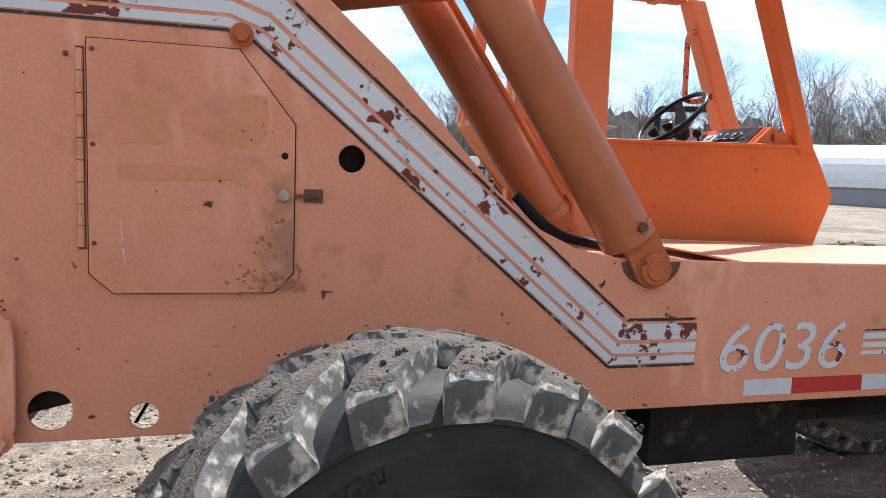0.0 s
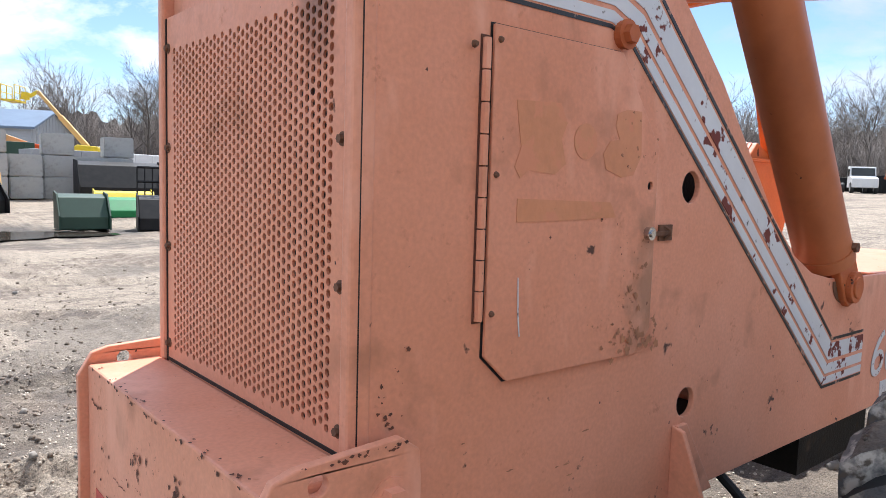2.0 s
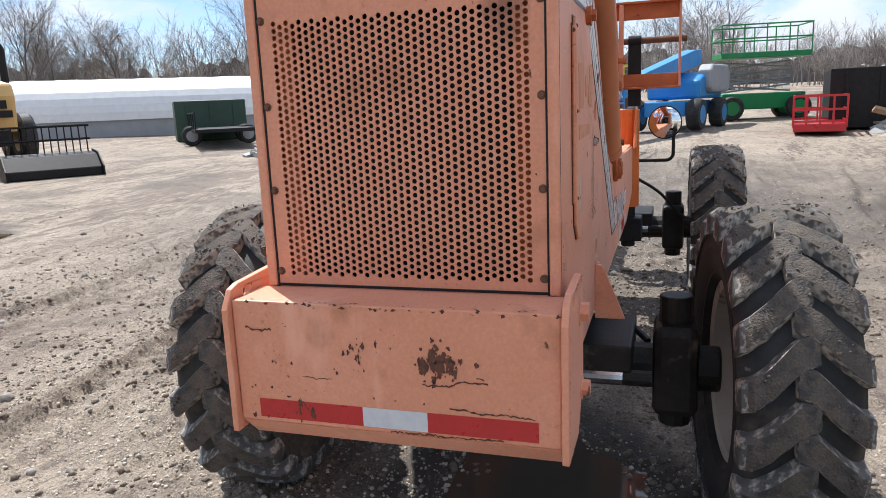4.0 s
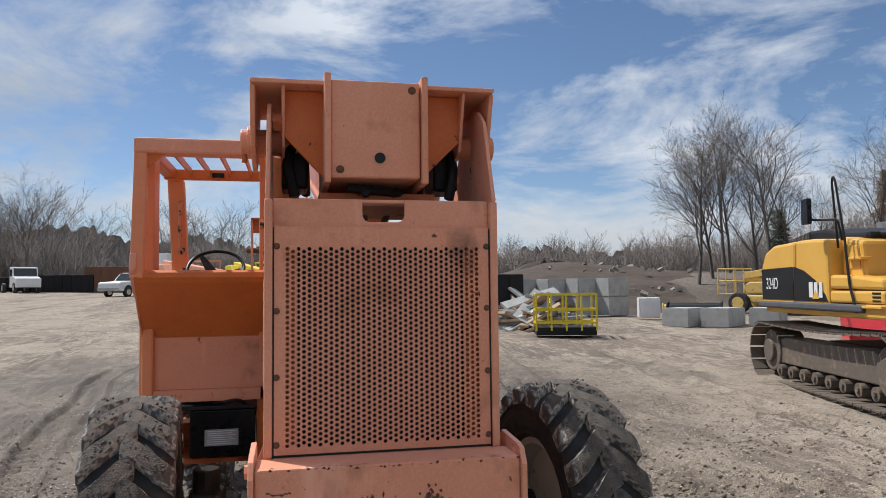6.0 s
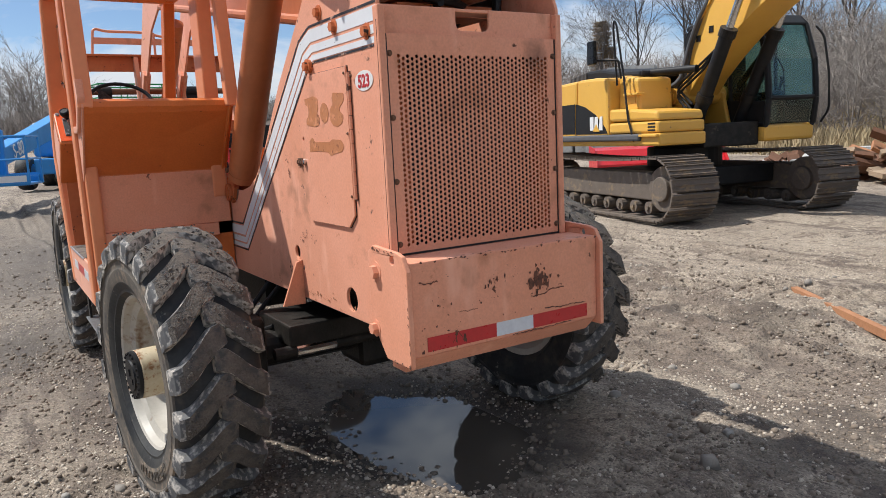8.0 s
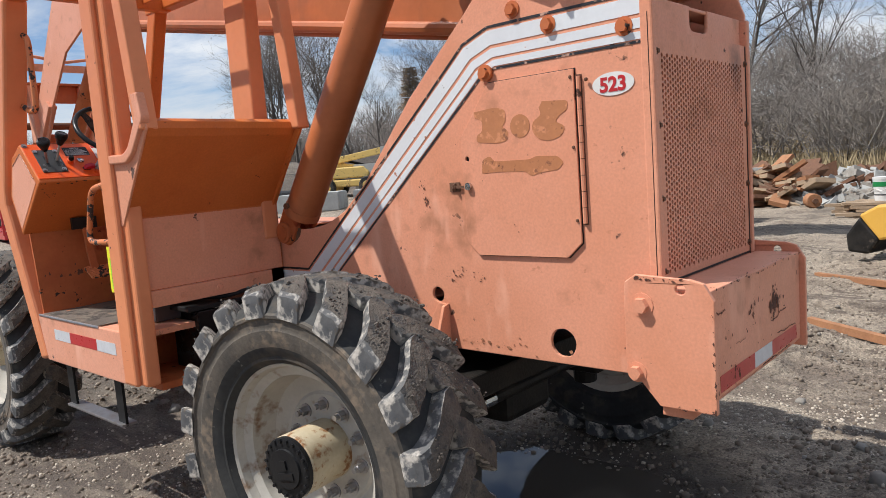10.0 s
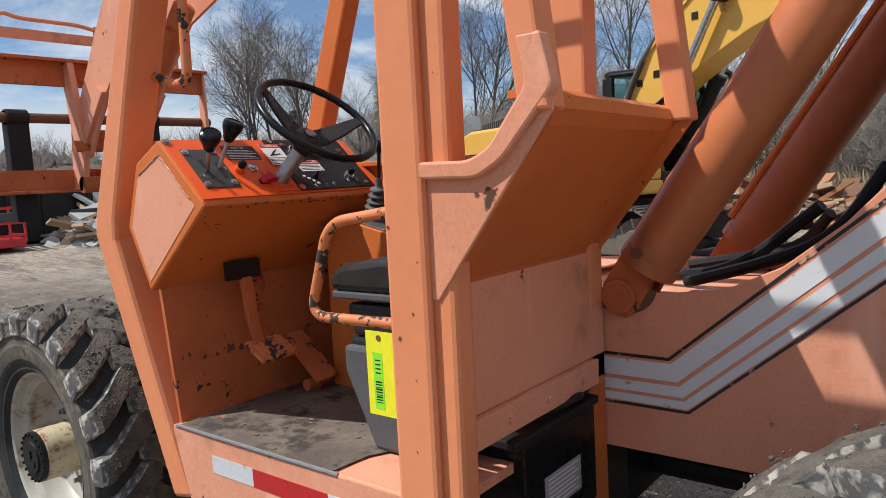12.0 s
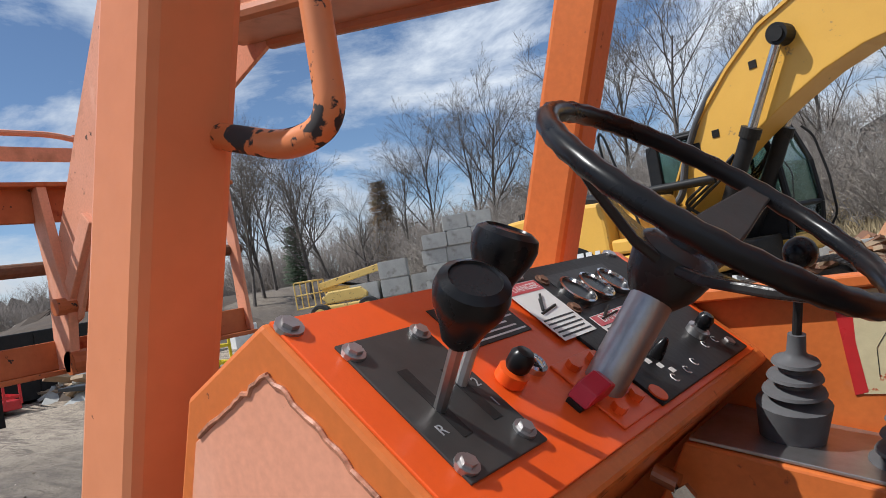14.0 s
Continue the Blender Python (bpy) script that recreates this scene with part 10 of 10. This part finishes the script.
for i in range(3):
    vs, qs, o = [], [], 0
    r = random.Random(300 + i)
    for k in range(7):
        v, q = tree_arrays(400 + 10 * i + k, 2.9, 3, 0.5, (7, 5), 0.028, r.uniform(-0.5, 0.5), 0.009)
        a = r.uniform(0, 6.3)
        v = v @ np.array([[math.cos(a), math.sin(a), 0], [-math.sin(a), math.cos(a), 0], [0, 0, 1]]) + np.array([r.uniform(-0.8, 0.8), r.uniform(-0.8, 0.8), 0])
        vs.append(v)
        qs.append(q + o)
        o += len(v)
    shrub_kinds.append((np.concatenate(vs), np.concatenate(qs)))
places = []
for i in range(340):
    az = rnd.uniform(-62, 128)
    rr = (76 if az < 55 else 82) + rnd.uniform(0, 14)
    if -62 < az < -30:
        rr = 42 + (az + 62) * 0.9 + rnd.uniform(0, 10)
    x, y = rr * math.cos(radians(az)), rr * math.sin(radians(az))
    places.append((x, y, gz(x, y) - 0.2, rnd.uniform(0, 6.3), rnd.uniform(1.3, 2.4), rnd.randrange(3)))
scatter("undergrowth", shrub_kinds, places, "twig", "dense grey undergrowth at the edge of the woods", "undergrowth")
places = []
thicket_kinds = []
for i in range(4):
    vs, qs, o = [], [], 0
    r = random.Random(340 + i)
    for k in range(6):
        v, q = tree_arrays(460 + 10 * i + k, 2.9, 4, 0.85, (6, 5, 3), 0.026, r.uniform(-0.9, 0.9), 0.007)
        a = r.uniform(0, 6.3)
        v = v @ np.array([[math.cos(a), math.sin(a), 0], [-math.sin(a), math.cos(a), 0], [0, 0, 1]]) + np.array([r.uniform(-0.9, 0.9), r.uniform(-0.9, 0.9), 0])
        vs.append(v)
        qs.append(q + o)
        o += len(v)
    thicket_kinds.append((np.concatenate(vs), np.concatenate(qs)))
for i in range(300):
    x, y = rnd.uniform(-22, 24), -23.5 - 14.5 * rnd.random() ** 1.2
    if -1.5 < x < 7.0 and y < -29:
        continue
    places.append((x, y, gz(x, y) - 0.1, rnd.uniform(0, 6.3), rnd.uniform(0.8, 1.8), rnd.randrange(4)))
scatter("brush", thicket_kinds, places, "brush_twig", "tangled bare brush on the bank", "brush")

tree_me = []
for i, (h, lean) in enumerate(((11, 0.0), (10, 0.18), (12, -0.1), (9, 0.1))):
    v, q = tree_arrays(700 + i, h, 5, 0.72, (10, 8, 6, 4), 0.15, lean, 0.0065)
    tree_me.append((quads_mesh("trunk", v[:12], q[:9], "bark"), quads_mesh("crown", v[12:], q[9:] - 12, "bark")))
spots = [(30.5, -20.5, 0, 0.8), (31.5, -22.0, 1, 0.8), (28.5, -22.5, 3, 0.75), (33, -24, 2, 0.75), (27, -25, 0, 0.5), (26.0, -27.5, 2, 0.62), (29.0, -33.5, 0, 0.9), (27.0, -35.5, 2, 0.9), (24.5, -33, 1, 1.05),
         (20.0, -36, 0, 1.0), (16, -34, 3, 1.1), (13.0, -33, 2, 0.95), (10.0, -32, 1, 1.0), (6.5, -30, 3, 0.9), (3.0, -31, 0, 0.85), (-1.0, -29, 3, 0.8), (-4.5, -30, 1, 0.8), (1.2, -24.5, 3, 0.62),
         (60, 38, 0, 1.1), (75, 26, 2, 1.0), (22, 72, 0, 0.95), (25, 75, 2, 0.9), (20, 70, 3, 0.9), (36, 62, 1, 1.0), (42, 58, 0, 1.0), (47, 52, 2, 1.0), (31, 66, 3, 1.0), (28, 68, 2, 1.05), (52, 46, 1, 0.95), (38, -27, 2, 0.9), (35, -30, 1, 0.72), (33.5, -27, 3, 1.05)]
for i, (x, y, k, s) in enumerate(spots):
    t = thing("tree", "tall bare deciduous tree in early spring", "tree", "bare trees", m=Matrix.Translation((x, y, gz(x, y) - 0.1)) @ Matrix.Rotation(i * 1.9, 4, "Z") @ Matrix.Scale(s, 4))
    child("trunk", tree_me[k][0], t)
    tagged(child("crown", tree_me[k][1], t), "fine bare crown")


def conifer(seed, h, mat):
    r = random.Random(seed)
    V, Q = [], []
    n = int(h * 9)
    for i in range(n):
        f = i / n
        z = 0.6 + (h - 0.7) * f
        L = (1 - f) ** 0.85 * h * 0.24 * r.uniform(0.6, 1.15) + 0.12
        for b in range(8):
            a = r.uniform(0, 6.3)
            d = Vector((math.cos(a), math.sin(a), -0.18 + 0.35 * f))
            sd = Vector((-math.sin(a), math.cos(a), 0))
            for k in range(11):
                g = (k + r.random()) / 11
                c = Vector((0, 0, z)) + d * (L * g)
                w = 0.055 * h * (1 - 0.3 * g) * r.uniform(0.6, 1.3)
                tip = c + (d * 0.5 + sd * r.choice((-1, 1)) * r.uniform(0.3, 1)).normalized() * w * 1.6 + Vector((0, 0, r.uniform(-0.12, 0.05)))
                o = len(V)
                t_ = Vector((0, 0, 0.035))
                V += [c - t_, c + sd * 0.06, tip, c + t_]
                Q.append((o, o + 1, o + 2, o + 3))
    me = quads_mesh("needles", np.array([tuple(v) for v in V]), np.array(Q), mat)
    return me


for x, y, h, mat, label in ((41.5, -43.0, 9.0, "needle_brown", "browned conifer among bare trees"), (46.8, -37.6, 6.5, "needle", "dark green conifer among bare trees"), (44.0, -46.5, 7.2, "needle_brown", "browned conifer among bare trees")):
    t = thing("conifer", label, "tree", m=Matrix.Translation((x, y, gz(x, y) - 0.1)))
    child("needles", conifer(int(x * 10), h, mat), t)
    bm = bm_new()
    rod(bm, (0, 0, -0.2), (0, 0, h * 0.96), 0.11, 0.01, n=7)
    part("trunk", bm, "bark", t)

# Dry grass along the foot of the bank.
V, Q = [], []
r = random.Random(9)
for i in range(16000):
    x, y = r.uniform(-16, 17), -19.8 - abs(r.gauss(0, 4.5))
    z = gz(x, y)
    h, a = r.uniform(0.25, 0.85), r.uniform(0, 6.3)
    dx, dy = math.cos(a) * 0.02, math.sin(a) * 0.02
    lx, ly = r.gauss(0, 0.16), r.gauss(0, 0.16)
    o = len(V)
    V += [(x - dx, y - dy, z - 0.03), (x + dx, y + dy, z - 0.03), (x + lx * 0.5 + dx * 0.6, y + ly * 0.5 + dy * 0.6, z + h * 0.6), (x + lx, y + ly, z + h)]
    Q.append((o, o + 1, o + 2, o + 3))
tagged(new("dry_grass", quads_mesh("dry_grass", np.array(V), np.array(Q), "straw")), "pale dry grass at the foot of the bank", "grass", kind="stuff")


def heap(name, cx, cy, rx, ry, h, n, mats, label, cat, seed, long=False):
    """A mound with broken pieces strewn over it."""
    r = random.Random(seed)
    t = thing(name, label, cat, m=at(cx, cy, 0))
    bm = bm_new()
    on = lambda px, py, pz: bm.verts.new((px, py, pz + gz(cx + px, cy + py) - gz(cx, cy)))
    rings = []
    for k in range(8):
        f = k / 7
        rings.append([on(rx * f * math.cos(a) * (1 + 0.15 * r.random()), ry * f * math.sin(a) * (1 + 0.15 * r.random()), h * (1 - f) ** 1.2 * r.uniform(0.75, 1.15) - 0.08) for a in np.linspace(0, 2 * math.pi, 22, endpoint=False)])
    for a, b in zip(rings, rings[1:]):
        for i in range(22):
            bm.faces.new((a[i], a[(i + 1) % 22], b[(i + 1) % 22], b[i]))
    part("mound", bm, mats[0], t)
    for m in mats[1:]:
        bm = bm_new()
        for i in range(n):
            f, a = math.sqrt(r.random()), r.uniform(0, 6.3)
            z = h * (1 - f) ** 1.1
            s = r.uniform(0.06, 0.2) if long else r.uniform(0.04, 0.14)
            l = s * (r.uniform(2, 7) if long else r.uniform(0.8, 1.6))
            mm = Matrix.Translation((rx * f * math.cos(a), ry * f * math.sin(a), z)) @ Euler((r.uniform(-0.6, 0.6), r.uniform(-0.6, 0.6), r.uniform(0, 6.3))).to_matrix().to_4x4()
            box(bm, -l, l, -s, s, -s * (0.25 if long else 0.6), s * (0.25 if long else 0.6), mm)
        ob = part("debris", bm, m, t)
        ob["kind"] = "stuff"
    return t


heap("scrap_heap", 20.0, -7.6, 2.2, 1.4, 1.0, 70, ("soil", "wood", "concrete"), "heap of broken boards and rubble", "scrap heap", 3, True)
heap("scrap_heap", 26.3, -9.6, 2.2, 1.6, 1.3, 60, ("soil", "wood", "rust"), "heap of broken boards", "scrap heap", 4, True)
heap("scrap_heap", 3.6, -14.4, 1.5, 0.8, 0.62, 110, ("rubble", "rust", "rust_bar", "wood"), "tangled heap of rusty track chains and scrap", "scrap heap", 14, True)
heap("rubble_heap", 2.2, -14.6, 1.5, 1.1, 0.42, 170, ("rubble", "concrete", "rubble"), "pale heap of broken concrete", "rubble", 15)
heap("rubble_heap", 6.5, -14.5, 2.0, 1.5, 0.45, 100, ("rubble", "concrete", "rust"), "low heap of broken concrete", "rubble", 5)
heap("rubble_heap", 1.5, -17.5, 5.0, 1.8, 0.45, 220, ("rubble", "concrete", "rust", "rubble"), "low heap of rubble and scrap iron", "rubble", 6)
heap("rubble_heap", -5.5, -15.5, 4.0, 2.0, 0.4, 90, ("rubble", "concrete", "rust"), "low heap of rubble", "rubble", 7)
heap("rubble_heap", 17.2, 10.8, 1.4, 0.9, 0.5, 50, ("soil", "concrete"), "pile of broken concrete", "rubble", 8)
heap("soil_heap", 9.0, 27.0, 5.0, 3.0, 1.1, 50, ("dirt_heap", "wood"), "dirt mound with scrap wood", "soil heap", 9, True)
heap("soil_berm", 44.0, -17.0, 14.0, 9.0, 1.2, 60, ("soil", "rubble"), "dark spread soil berm", "soil heap", 10)
heap("soil_berm", 31.0, -15.5, 7.0, 5.0, 0.7, 40, ("soil", "rubble"), "dark spread soil berm", "soil heap", 12)

# Loose stones, gravel and clods on the dirt round the machine.
def strewn(name, count, sizes, mat, label, seed, patchy):
    """Many small six-sided lumps lying on the ground, thicker in patches."""
    g = np.random.default_rng(seed)
    x, y = g.normal(0.3, 3.6, count * 4), g.normal(0.0, 3.6, count * 4)
    keep = g.uniform(-0.6, 1.0, count * 4) < value_noise(x, y, patchy, seed % 7 + 1)
    x, y = x[keep][:count], y[keep][:count]
    n = len(x)
    sz = g.choice(sizes, n) * g.uniform(0.6, 1.5, n)
    z = ground_height(x, y)
    corner = np.array([(-1, -1, -1), (1, -1, -1), (1, 1, -1), (-1, 1, -1), (-0.65, -0.7, 1), (0.7, -0.6, 1), (0.6, 0.7, 1), (-0.7, 0.6, 1)], float)
    p = corner[None] * g.uniform(0.55, 1.2, (n, 8, 3)) * sz[:, None, None] * np.array([1, 1, 0.62])
    a = g.uniform(0, 6.3, n)
    ca, sa = np.cos(a)[:, None], np.sin(a)[:, None]
    v = np.stack([x[:, None] + p[..., 0] * ca - p[..., 1] * sa, y[:, None] + p[..., 0] * sa + p[..., 1] * ca, z[:, None] + p[..., 2] + sz[:, None] * 0.25], -1)
    f = np.array([(0, 3, 2, 1), (4, 5, 6, 7), (0, 1, 5, 4), (1, 2, 6, 5), (2, 3, 7, 6), (3, 0, 4, 7)])
    q = f[None] + (np.arange(n) * 8)[:, None, None]
    tagged(new(name, quads_mesh(name, v.reshape(-1, 3), q.reshape(-1, 4), mat)), label, name, kind="stuff")


strewn("gravel", 42000, (0.0025, 0.003, 0.004, 0.005, 0.008), "gravel", "pale gravel strewn over the dirt", 3, 0.8)
strewn("clods", 34000, (0.003, 0.005, 0.006, 0.009, 0.014), "clod", "dark crumbs and clods of dirt on the ground", 5, 0.6)
strewn("stones", 260, (0.010, 0.014, 0.02, 0.028), "rubble", "loose stones on the dirt", 11, 2.0)
